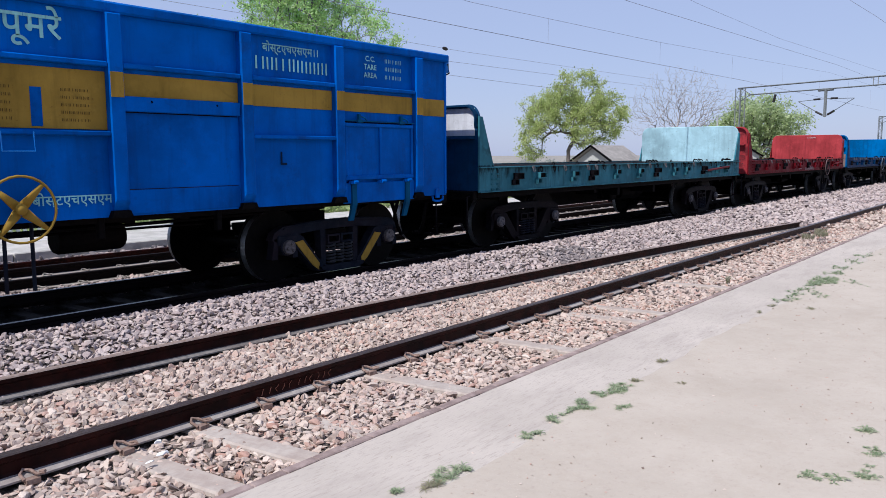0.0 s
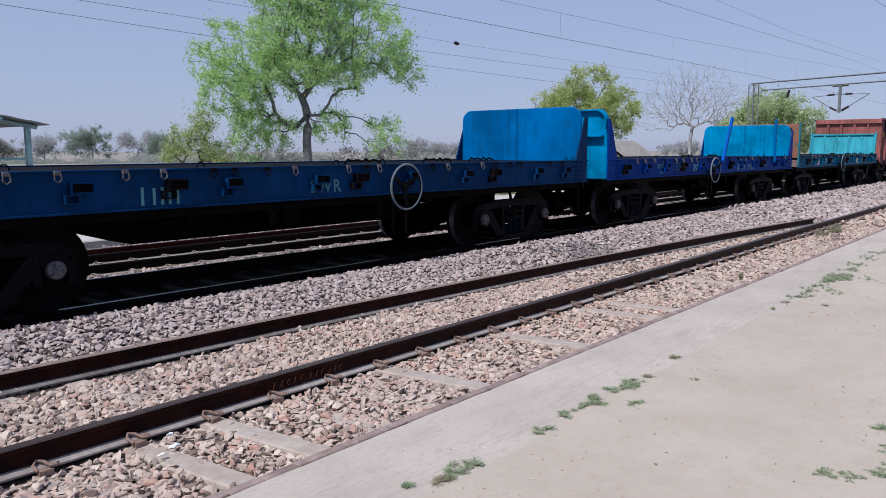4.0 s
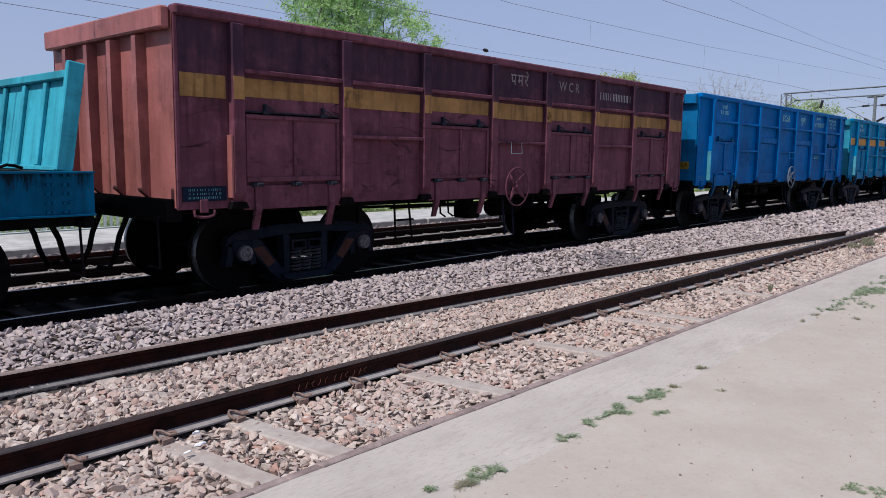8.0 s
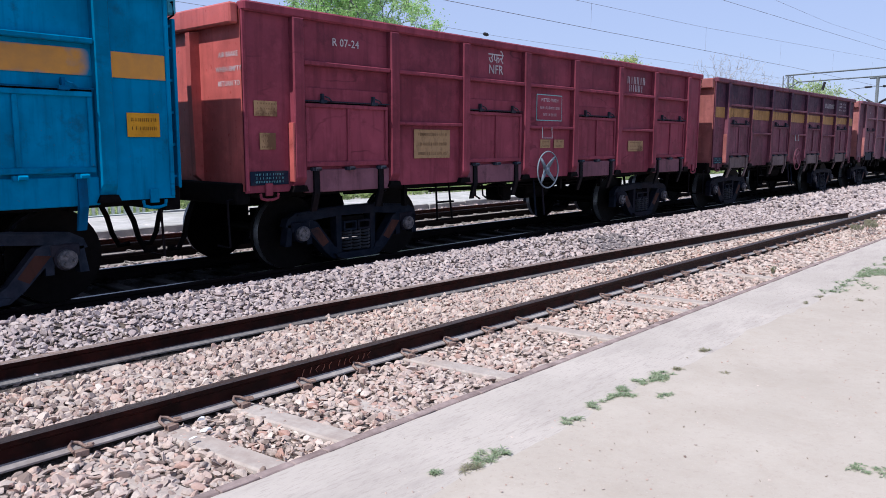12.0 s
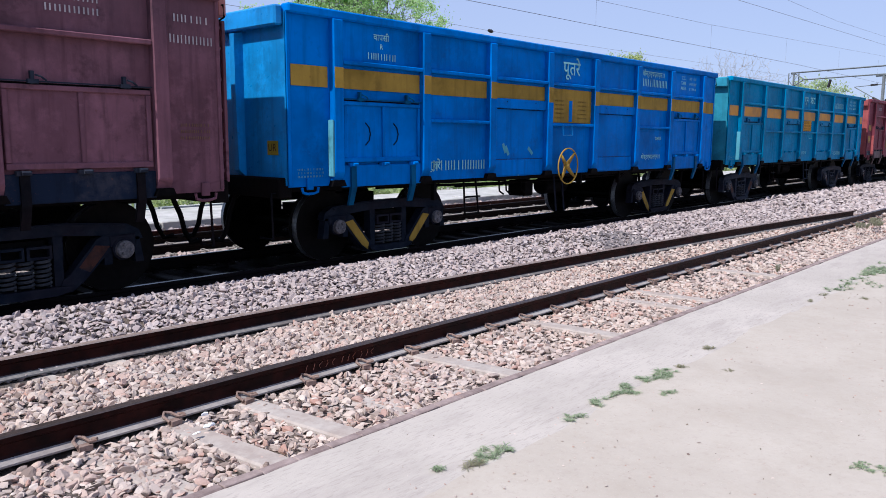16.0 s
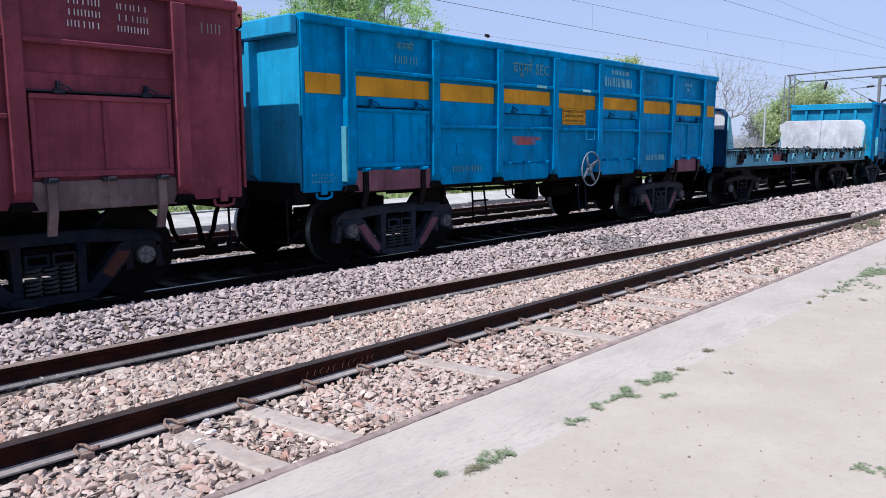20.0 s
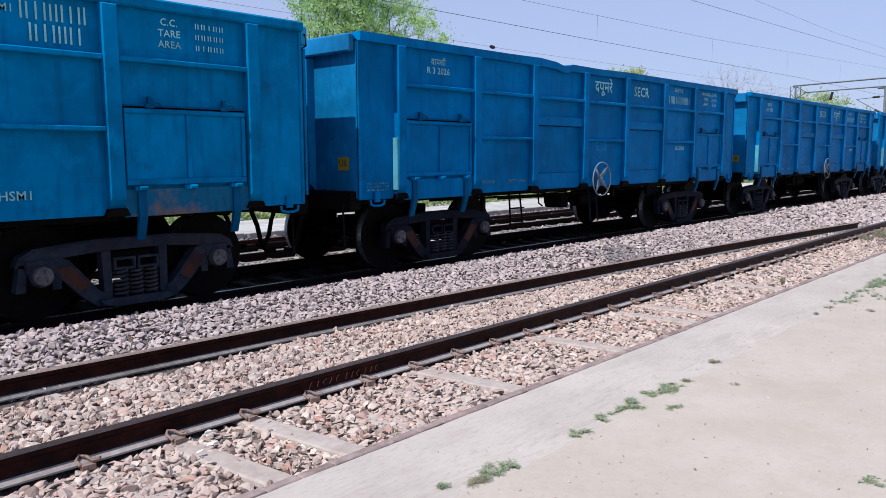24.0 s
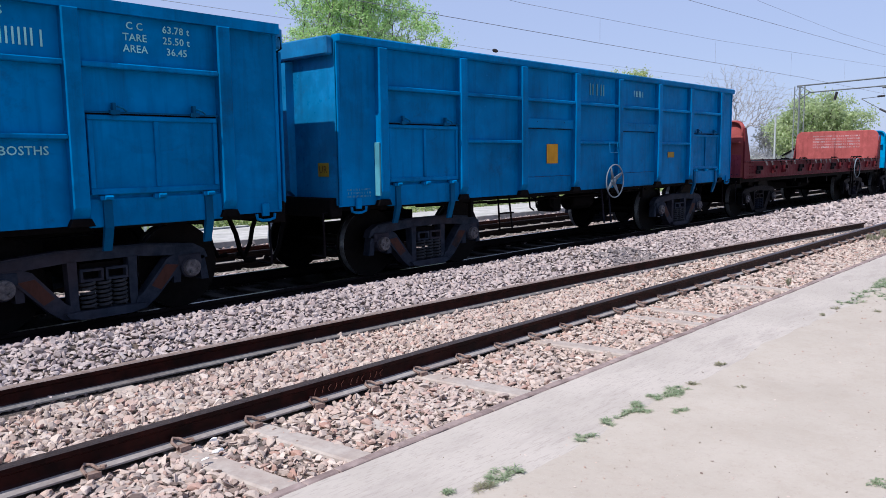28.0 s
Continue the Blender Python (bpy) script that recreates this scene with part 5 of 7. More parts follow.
def ring_mesh():
    return tube(bmesh.new(), [(-0.06, 0, 0), (-0.075, -0.02, 0.06), (-0.03, -0.02, 0.115), (0.03, -0.02, 0.115), (0.07, -0.02, 0.06), (0.055, 0, 0.0)], 0.012, 5)


def buckle_mesh():
    bm = boxes((-0.045, 0.045, -0.045, 0.0, 0.03, 0.09), bevel=0.006)
    tube(bm, [(-0.04, -0.04, 0.06), (-0.05, -0.05, -0.03), (0.0, -0.05, -0.07), (0.05, -0.05, -0.03), (0.04, -0.04, 0.06)], 0.012, 5)
    return bm


def chain_mesh():
    """A slack lashing chain heaped on the deck edge."""
    rs = random.Random(21)
    bm = bmesh.new()
    pts = [(-0.35 + 0.07 * i, -0.01, 0.02 + 0.05 * abs(math.sin(i * 1.3)) + rs.uniform(0, 0.02)) for i in range(11)]
    return tube(bm, pts, 0.016, 5)


def end_board_mesh():
    """Upright end board with rounded top corners, seen as one thick plate."""
    bm = bmesh.new()
    b, top, r = SIDE - 0.04, 2.60, 0.22
    pts = [(-b, 1.12), (-b, top - r)]
    for k in range(1, 6):
        t = math.pi * k / 10
        pts.append((-b + r - r * math.cos(t), top - r + r * math.sin(t)))
    for k in range(0, 5):
        t = math.pi / 2 - math.pi * k / 10
        pts.append((b - r + r * math.cos(t), top - r + r * math.sin(t)))
    pts += [(b, top - r), (b, 1.12)]
    prism(bm, pts, 'x', -0.02, 0.02)
    # rolled rim
    tube(bm, [(0.0, y, z) for y, z in pts], 0.022, 5)
    return bm


def board_rib_mesh():
    bm = bmesh.new()
    prism(bm, [(0.0, 2.585), (-0.12, 2.585), (-0.12, 1.5), (-0.10, 1.14), (0.0, 1.12)], 'y', -0.045, 0.045)
    return bm


def board_hood_mesh():
    """Flange that follows the board's rounded top edge and stands out over it."""
    bm = bmesh.new()
    b, top, r = SIDE - 0.04, 2.60, 0.22
    line = [(-b, top - r - 0.16), (-b, top - r)]
    line += [(-b + r - r * math.cos(math.pi * k / 10), top - r + r * math.sin(math.pi * k / 10)) for k in range(1, 6)]
    line += [(-y, z) for y, z in reversed(line)]
    inner = [(y * 0.985, z - 0.022) for y, z in line]
    prism(bm, line + inner[::-1], 'x', -0.115, -0.021)
    return bm


def gusset_mesh():
    """Sloping cheek plate between the deck and an end board."""
    bm = bmesh.new()
    prism(bm, [(0.0, 1.12), (0.0, 2.41), (0.09, 2.40), (0.43, 1.55), (0.45, 1.12)], 'y', -0.018, 0.018)
    return bm


def end_flap(wagon, x, material):
    """Hinged end flap with framed panels, leaning inwards."""
    f = put("end_flap", cached("end_flap", lambda: boxes((-0.015, 0.015, -SIDE + 0.10, SIDE - 0.10, 0.0, 1.0))), material, wagon, pose(x, 0, 1.53, 0, 9, 0), "hinged end flap of framed panels")
    n = 5
    for k in range(n + 1):
        y = -SIDE + 0.13 + (2 * SIDE - 0.26) * k / n
        slab("flap_rib", (-0.06, -0.0155, y - 0.04, y + 0.04, 0.052, 0.928), material, f, 0.008)
    slab("flap_rail", (-0.085, -0.0155, -SIDE + 0.14, SIDE - 0.14, 0.93, 1.02), material, f, 0.012)
    slab("flap_rail", (-0.06, -0.0155, -SIDE + 0.14, SIDE - 0.14, 0.0, 0.05), material, f, 0.008)
    for s in (-1, 1):
        slab("flap_stile", (-0.11, 0.06, s * (SIDE - 0.07) - 0.035, s * (SIDE - 0.07) + 0.035, 0.0, 1.10), material, f, 0.012)
    return f


def clamp_row_mesh():
    bm = bmesh.new()
    for y in (-0.10, 0.0, 0.10):
        box(bm, -0.09, 0.0, y - 0.035, y + 0.035, -0.03, 0.05)
    box(bm, -0.06, 0.0, -0.18, 0.18, -0.02, 0.0)
    box(bm, -0.04, 0.0, -0.05, -0.02, -0.10, 0.0)
    return bm


def flat_wagon(label, body, board_front, board_rear, deck="steel", wheel_x=-1.0, wheel="silver", ribbed=False, rusty_front=False, seed=1, pockets=12, sunlit_panels=None, lower=None, bars=(), rear=(0.2, 0.0)):
    w = thing("flat_wagon", label, "freight wagon", "wagons of the train")
    a = FLAT / 2
    bm_ = M[body]
    slab("deck", (-a + 0.12, a - 0.12, -SIDE + 0.02, SIDE - 0.02, 1.44, 1.52), M[deck], w, 0.0, "steel plate deck")
    for q in (-1, 1):
        sill = put("side_sill", cached("side_sill", sill_mesh), bm_, w, pose(0, q * SIDE, 0, 0, 0, 0 if q < 0 else 180))
        slab("sill_flange", (-a, a, -0.05, -0.0125, DECK - 0.022, DECK), bm_, sill, 0.004)
        slab("sill_flange", (-a, a, -0.05, -0.0125, 1.09, 1.112), bm_, sill, 0.004)
        for s in (-1, 1):
            tagged(put("rivets", cached("rivets", rivets_mesh), bm_, w, pose(s * (a - 0.36) - (0.1 if s > 0 else 0.0), q * (SIDE + 0.02), 0, 0, 0, 0 if q < 0 else 180)), kind="stuff")
    under_gear(w, FLAT - 0.2, True)
    rs = random.Random(seed)
    for k in range(pockets):
        x = -a + 1.0 + k * (FLAT - 2.0) / (pockets - 1) + rs.uniform(-0.2, 0.2)
        put("stake_pocket", cached("pocket", lambda: open_box(-0.12, 0.12, 0.0, 0.116, 0.09, 0.015)), bm_ if k % 3 else M["frame"], w, pose(x, -SIDE - 0.012, 1.30))
        put("pocket_bracket", cached("pocket_bracket", lambda: open_box(-0.18, -0.03, -0.10, -0.004, 0.08, 0.014)), bm_ if k % 3 else M["frame"], w, pose(x, -SIDE - 0.012, 1.30))
        # near-black block that paints in the shade inside the pocket
        slab("pocket_hole", (x - 0.104, x + 0.104, -SIDE - 0.075, -SIDE - 0.0145, 1.318, 1.398), M["steel"], w, 0.004)
        for off in ((rs.uniform(0.35, 0.5), rs.uniform(0.75, 0.95)) if k < pockets - 1 else ()):
            put("buckle", cached("buckle", buckle_mesh), M["endcap"] if rs.random() < 0.5 else M["steel"], w, pose(x + off, -SIDE - 0.045, 1.47) @ Matrix.Scale(0.72, 4))
        if rs.random() < 0.6:
            put("lashing_ring", cached("ring", ring_mesh), M["steel"], w, pose(x + rs.uniform(0.2, 1.2), -SIDE + 0.06, 1.52) @ Matrix.Scale(0.7, 4))
        if rs.random() < 0.35:
            put("chain", cached("chain", chain_mesh), M["steel"], w, pose(min(a - 1, x + rs.uniform(0.2, 1.0)), -SIDE + 0.05, 1.53), "slack lashing chain")
    for s in (-1, 1):
        slab("headstock", (s * a - 0.09, s * a + 0.02, -1.5, 1.5, 0.96, 1.115), M["steel"], w, 0.012)
        couple(w, s, a)
        put("step", cached("step", step_mesh), M["frame"], w, pose(s * (a - 0.05), -1.42, 0) if s < 0 else pose(a + 0.12, -1.42, 0))
    for s, col in ((-1, board_front), (1, board_rear)):
        if s > 0 and ribbed:
            end_flap(w, a - 0.24, M[col])
            continue
        if s < 0 and rusty_front:
            e = slab("end_plate", (-a - 0.0, -a + 0.05, -SIDE + 0.02, SIDE - 0.02, 1.45, 2.68), M["rustplate"], w, 0.01, "rusty end plate with clamps")
            for k in range(3):
                for y in (-1.1, 0.9):
                    put("clamp", cached("clamp_row", clamp_row_mesh), M["steel"], e, pose(-0.025, y, 0.42 - 0.38 * k))
            slab("lower_plate", (-a - 0.010, -a + 0.04, -SIDE + 0.03, SIDE - 0.03, 1.12, 1.38), M["primer"], w, 0.01, "primed lower plate")
            slab("end_stile", (-a - 0.02, -a + 0.10, -SIDE - 0.0, -SIDE + 0.05, 1.1, 2.72), M["teal"], w, 0.01)
            continue
        e = put("end_board", cached("end_board", end_board_mesh), M[col], w, pose(-a + 0.06, 0, 0) if s < 0 else pose(a - rear[0], 0, 0, 0, 0, 180 + rear[1]))
        for y in ((-0.5, 0.5) if s < 0 else ()):
            put("end_rib", cached("board_rib", board_rib_mesh), M[col], e, pose(-0.021, y, 0))
        if s < 0:
            put("board_hood", cached("board_hood", board_hood_mesh), M[col], e, pose(0, 0, 0))
            put("rib_shelf", cached("board_shelf", lambda: boxes((-0.165, -0.0215, -1.44, 1.44, 2.02, 2.065), bevel=0.008)), M[col], e, pose(0, 0, 0))
        if s < 0 and lower:
            for y0, y1 in ((-1.46, -0.56), (-0.44, 0.44), (0.56, 1.46)):
                lp = slab("lower_panel", (-0.030, -0.0215, y0, y1, 1.14, 1.72), M[lower], e, 0.002, "weathered lower plate of the end board")
                for k in range(6):
                    for z in (1.20, 1.45):
                        slab("rivet", (-0.010, -0.0046, -0.36 + k * 0.145 - 0.014, -0.36 + k * 0.145 + 0.014, z - 1.43 - 0.011, z - 1.43 + 0.011), M["frame_light"], lp, 0.003)
        for q in (-1, 1):
            put("cheek_plate", cached("gusset", gusset_mesh), bm_, w, pose(s * (a - 0.005), q * (SIDE - 0.004), 0) @ pose(0, 0, 0, 0, 0, 0 if s < 0 else 180))
    # sunlight on the board's upper panels, laid on as pale slabs
    if sunlit_panels:
        for y0, y1 in ((-1.44, -0.56), (-0.44, 0.44), (0.56, 1.44)):
            slab("board_panel", (-a + 0.030, -a + 0.037, y0, y1, 2.08, 2.55), M[sunlit_panels], w, 0.001, "pale upper panel of the end board")
    if wheel:
        bw_ = put("brake_wheel", cached("brake_rim", lambda: tube(bmesh.new(), [(0.33 * math.cos(2 * math.pi * k / 28), 0, 0.33 * math.sin(2 * math.pi * k / 28)) for k in range(28)], 0.019, 6, close=True), True), M[wheel], w, pose(wheel_x, -SIDE - 0.20, 1.20, 0, 12, 0), "hand brake wheel with three dark spokes")
        put("spokes", cached("wheel_spokes", lambda: brake_wheel_mesh(3)), M["frame"], bw_, pose(0, 0.004, 0))
        for q in (-0.14, 0.14):
            slab("wheel_bracket", (wheel_x + q - 0.02, wheel_x + q + 0.02, -SIDE - 0.06, -SIDE - 0.02, 0.50, 1.2), M["steel"], w, 0.0)
    for x0, x1, z0, z1, key in bars:
        d = put("side_bar", cached(("side_bar", round(x1 - x0, 2)), lambda x0=x0, x1=x1: tube(bmesh.new(), [((x0 - x1) / 2, 0, 0), ((x1 - x0) / 2, 0, 0)], 0.032, 6)), M[key], w, pose((x0 + x1) / 2, -SIDE - 0.13, (z0 + z1) / 2, 0, -math.degrees(math.atan2(z1 - z0, x1 - x0)), 0), "long side bar in brackets")
        for q in (-0.42, 0.42):
            slab("bar_bracket", (q * (x1 - x0) - 0.03, q * (x1 - x0) + 0.03, -0.05, 0.12, -0.07, -0.045), M["steel"], d, 0.004)
    sets = bogie(w, -a + 2.11, cast="frame") + bogie(w, a - 2.11, cast="frame")
    return w, sets, FLAT


M["rustplate"] = patched("rusted_end_plate", (0.26, 0.125, 0.085), (0.055, 0.125, 0.125))
TRAIN = []


def add(made):
    TRAIN.append(made)
    return made[0]


def number_line(w, x, z, h=0.16, n=11, y=-SIDE - 0.016, wdt=None, mat="letter", seed=2):
    d = wdt or h * 0.62
    return marks(w, n, x, z, d, h, d * 0.42, y, mat, seed)


def notice(w, x0, x1, z0, z1, key="notice"):
    """Worn yellow panel with three lines of dark writing past reading."""
    slab("notice_panel", (x0, x1, -SIDE - 0.022, -SIDE - 0.0155, z0, z1), M[key], w, 0.001, "worn yellow notice panel")
    n = 3 if z1 - z0 > 0.17 else 2
    for k in range(n):
        cnt = max(4, int((x1 - x0) / 0.055))
        marks(w, cnt, (x0 + x1) / 2, z0 + (z1 - z0) * (k + 0.5) / n, 0.032, (z1 - z0) * 0.34 / n, 0.014, y=-SIDE - 0.026, mat="faded_ink", seed=30 + k)


def load_table(w, x=11.25 - BODY / 2, z=3.0):
    for k in range(3):
        marks(w, 5, x - 0.20, z + 0.11 - 0.11 * k, 0.05, 0.065, 0.02, seed=3 + k)
        marks(w, 5, x + 0.30, z + 0.11 - 0.11 * k, 0.05, 0.065, 0.02, seed=7 + k)


def short_table(w, x=11.25 - BODY / 2, z=3.0, values=("", "", ""), heads=("C.C.", "TARE", "AREA")):
    """Three rows of a load table: a heading and its value."""
    for k, (head, value) in enumerate(zip(heads, values)):
        write(w, head, x - 0.22, z + 0.115 - 0.115 * k, 0.105)
        if value:
            write(w, value, x + 0.24, z + 0.115 - 0.115 * k, 0.105)
        else:
            marks(w, 5, x + 0.26, z + 0.115 - 0.115 * k, 0.045, 0.06, 0.03, seed=40 + k)


def blue_slit(w, key):
    """Upright slit left free of the yellow field, with rows of small dark writing beside it."""
    slab("patch", (6.30 - BODY / 2, 6.41 - BODY / 2, -SIDE - 0.0225, -SIDE - 0.0195, 2.04, 2.42), M[key], w, 0.001, "bare blue slit in the yellow field")
    for x in (5.98, 6.74):
        for k in range(5):
            marks(w, 8, x - BODY / 2, 2.11 + 0.075 * k, 0.022, 0.03, 0.016, y=-SIDE - 0.0235, mat="ink", seed=60 + k)


def spring_notice(w, x, z):
    """Orange panel with a dashed dark border and three lines of dark writing."""
    slab("notice_panel", (x - 0.40, x + 0.40, -SIDE - 0.022, -SIDE - 0.0155, z - 0.16, z + 0.16), M["orange"], w, 0.001, "orange notice panel")
    for s_ in (-1, 1):
        marks(w, 11, x, z + s_ * 0.138, 0.05, 0.014, 0.016, y=-SIDE - 0.026, mat="ink", seed=70)
        for k in range(4):
            slab("border_dash", (x + s_ * 0.375 - 0.008, x + s_ * 0.375 + 0.008, -SIDE - 0.0265, -SIDE - 0.0225, z - 0.12 + 0.065 * k, z - 0.075 + 0.065 * k), M["ink"], w, 0.0)
    write(w, "WAGON FITTED WITH", x, z + 0.08, 0.068, y=-SIDE - 0.026, mat="ink")
    write(w, "ADDITIONAL SPRINGS", x, z, 0.064, y=-SIDE - 0.026, mat="ink")
    marks(w, 15, x, z - 0.085, 0.028, 0.045, 0.014, y=-SIDE - 0.026, mat="ink", seed=71)


B3, B4, B5, B6, B7 = (bay(i)[0] for i in (2, 3, 4, 5, 6))
B1, B2 = bay(0)[0], bay(1)[0]

# deep blue wagon with a mustard stripe, at the clip's start
w = add(gondola("deep blue open goods wagon with a mustard stripe", "royal", "two", "yellow", True, (3,), wheel="yellow", bars="yellow", wheel_x=-0.29))
write(w, "दपूमरे", B4 - 0.1, 3.0, 0.34)
write(w, "बोस्टएचएसएम।।", B6, 3.09, 0.14)
number_line(w, B6, 2.90, 0.16)
short_table(w)
blue_slit(w, "royal")
write(w, "L", 3.01, 1.70, 0.24, mat="mark_blue")
write(w, "बोस्टएचएसएम।।", B4 + 0.35, 1.30, 0.14)

# five flat wagons
w = add(flat_wagon("teal flat wagon with pale blue end boards and slack chains", "flat_teal", "board_shade", "pale", wheel=None, seed=2, sunlit_panels="white", rear=(0.17, 5.5), bars=((3.9, 5.6, 1.30, 1.38, "flat_maroon"),)))
w = add(flat_wagon("dark red flat wagon with red end boards", "flat_red", "red_shade", "red", wheel_x=3.04, wheel="worn", seed=3, lower="red_shade", bars=((4.69, 6.01, 1.33, 1.38, "flat_maroon"),)))
marks(w, 3, -FLAT / 2 + 0.018, 1.62, 0.05, 0.10, 0.05, y=-1.0, mat="dim_letter", rz=-90, seed=17)
marks(w, 5, FLAT / 2 - 0.245, 2.50, 0.05, 0.07, 0.03, y=-0.2, rz=-90, seed=18)
write(w, "BRNAHS", 1.62, 1.42, 0.125)
write(w, "दपरे", -0.55, 1.25, 0.28, spread=1.2)
number_line(w, 0.89, 1.18, 0.14)
w = add(flat_wagon("blue flat wagon with bright blue end boards", "flat_blue", "blue", "blue", wheel_x=1.14, seed=4, lower="primer", bars=((-6.05, -4.55, 1.39, 1.37, "flat_blue"),)))
marks(w, 3, -2.73, 1.24, 0.14, 0.20, 0.05, mat="dim_letter")
write(w, "SWR", -0.28, 1.25, 0.24, mat="dim_letter", spread=1.2)
w = add(flat_wagon("royal blue flat wagon with two loose stakes", "flat_royal", "azure", "azure", wheel_x=-1.0))
write(w, "वापसी", -4.15, 1.34, 0.16, mat="dim_letter")
marks(w, 4, -4.1, 1.20, 0.06, 0.09, 0.03, mat="dim_letter")
for k in range(3):
    marks(w, 9, -2.95, 1.40 - 0.075 * k, 0.045, 0.045, 0.022, mat="dim_letter", seed=80 + k)
write(w, "उपरे", -1.92, 1.27, 0.26)
write(w, "WR", -0.60, 1.27, 0.22)
number_line(w, 1.60, 1.24, 0.19, 6, wdt=0.075)
number_line(w, 2.52, 1.24, 0.19, 5, wdt=0.078)
write(w, "BRN", 1.62, 1.46, 0.115)
marks(w, 3, 2.02, 1.46, 0.05, 0.08, 0.025)
marks(w, 6, 3.78, 1.38, 0.05, 0.06, 0.025, mat="dim_letter")
write(w, "TARE 22.18t", 3.78, 1.25, 0.10, mat="dim_letter")
slab("stake", (4.60, 4.70, -SIDE - 0.10, -SIDE - 0.03, 1.34, 2.74), M["blue"], w, 0.01, "upright steel stake")
st = slab("stake", (-0.05, 0.05, -SIDE - 0.10, -SIDE - 0.03, -0.70, 0.70), M["royal"], w, 0.01, "leaning steel stake")
st.matrix_basis = pose(0.16, -SIDE - 0.08, 2.04, 0, 27.3, 0)
w = add(flat_wagon("teal flat wagon with rusty end plate and cyan flap", "flat_green", "teal", "cyan", wheel_x=-0.95, ribbed=True, rusty_front=True, seed=6))
write(w, "TARE 22.1t", -5.25, 1.30, 0.12, mat="dim_letter")
write(w, "उरे", -3.1, 1.29, 0.25)
write(w, "NR", -1.96, 1.28, 0.22)
write(w, "C.C.68.5t", 1.58, 1.27, 0.105)
number_line(w, 3.78, 1.27, 0.13, 11, wdt=0.055)
for x0, x1 in ((-4.62, -4.02), (2.29, 3.0)):
    slab("patch", (x0, x1, -SIDE - 0.020, -SIDE - 0.014, 1.17, 1.37), M["white"], w, 0.001, "whitewashed panel")
    marks(w, 6, (x0 + x1) / 2, 1.27, 0.05, 0.09, 0.028, y=-SIDE - 0.022, mat="ink")

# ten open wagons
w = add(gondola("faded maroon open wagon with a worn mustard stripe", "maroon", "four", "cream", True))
write(w, "पमरे", B4, 3.03, 0.27, spread=1.25, mat="faded_white")
write(w, "WCR", B5 - 0.06, 3.02, 0.24, spread=1.5, mat="faded_white")
number_line(w, B6, 2.95, 0.15)
w = add(gondola("plain bright blue open wagon", "blue", "two", wheel_x=0.30))
write(w, "ECoR", B4, 2.99, 0.26)
write(w, "पूतरे", B5, 2.99, 0.26)
write(w, "BOSTHS", B6, 3.12, 0.11)
number_line(w, B6, 2.93, 0.15)
write(w, "BOSTHS", B6, 1.84, 0.12)
write(w, "L", -3.02, 1.71, 0.20, mat="mark_blue")
write(w, "L", -2.80, 1.68, 0.20, mat="mark_blue")
write(w, "वापसी\nR 3 2026", B1, 3.0, 0.13)
short_table(w, values=("63.78 t", "25.50 t", "36.45"), heads=("PAYLOAD", "TARE", "AREA"))
w = add(gondola("weathered teal open wagon with a sprayed orange stripe", "seagreen", "mixed", "spray", False, cast="frame_light"))
write(w, "पूमरे ECR", B4, 2.98, 0.25, spread=1.2, mat="dim_letter")
number_line(w, B6 - 0.1, 2.95, 0.15, 8)
write(w, "वापसी", B1 - 0.1, 3.10, 0.16)
write(w, "R  08-25", B1, 2.93, 0.15, spread=1.2)
write(w, "ECR", B2 - 0.3, 1.40, 0.13, mat="dim_letter")
number_line(w, B2 + 0.25, 1.40, 0.12, 5)
spring_notice(w, B4 - 0.05, 2.19)
slab("notice_panel", (5.88, 6.24, -SIDE - 0.022, -SIDE - 0.0155, 1.76, 2.01), M["orange"], w, 0.001, "orange notice panel")
for k in range(2):
    marks(w, 7, 6.06, 1.94 - 0.09 * k, 0.028, 0.04, 0.014, y=-SIDE - 0.026, mat="ink", seed=50 + k)
write(w, "L", 3.6, 1.75, 0.24, mat="mark_blue")
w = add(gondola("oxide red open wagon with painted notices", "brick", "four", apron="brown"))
write(w, "उफरे", B3 + 0.02, 3.06, 0.22)
write(w, "NFR", B3 + 0.02, 2.88, 0.20)
write(w, "R 07-24", B1, 2.99, 0.14)
for k, text in enumerate(("AIR BRAKE", "WHEN EMPTY", "RETURN TO")):
    write(w, text, -BODY / 2 - 0.005, 2.74 - 0.17 * k, 0.082, y=-1.28, rz=-90)
number_line(w, B6, 3.00, 0.15, 6)
number_line(w, B6, 2.84, 0.14, 5)
slab("notice_frame", (B4 - 0.40, B4 + 0.40, -SIDE - 0.018, -SIDE - 0.0145, 2.10, 2.56), M["letter"], w, 0.001)
slab("notice_panel", (B4 - 0.385, B4 + 0.385, -SIDE - 0.022, -SIDE - 0.0165, 2.115, 2.545), M["brick"], w, 0.001)
write(w, "FITTED WITH", B4, 2.46, 0.085, y=-SIDE - 0.026)
marks(w, 14, B4, 2.33, 0.03, 0.05, 0.015, y=-SIDE - 0.026)
marks(w, 9, B4, 2.21, 0.03, 0.05, 0.02, y=-SIDE - 0.026)
for x0, x1, z0, z1 in ((-3.51, -2.72, 1.48, 1.90), (-0.28, 0.03, 1.62, 1.77), (0.15, 0.47, 1.62, 1.77), (2.92, 3.56, 1.54, 1.76), (-6.25, -5.92, 2.02, 2.20), (-6.18, -5.95, 1.62, 1.82)):
    notice(w, x0, x1, z0, z1)
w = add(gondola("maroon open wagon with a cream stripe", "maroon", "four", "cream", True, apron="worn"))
number_line(w, B6 + 0.05, 2.98, 0.16)
load_table(w)
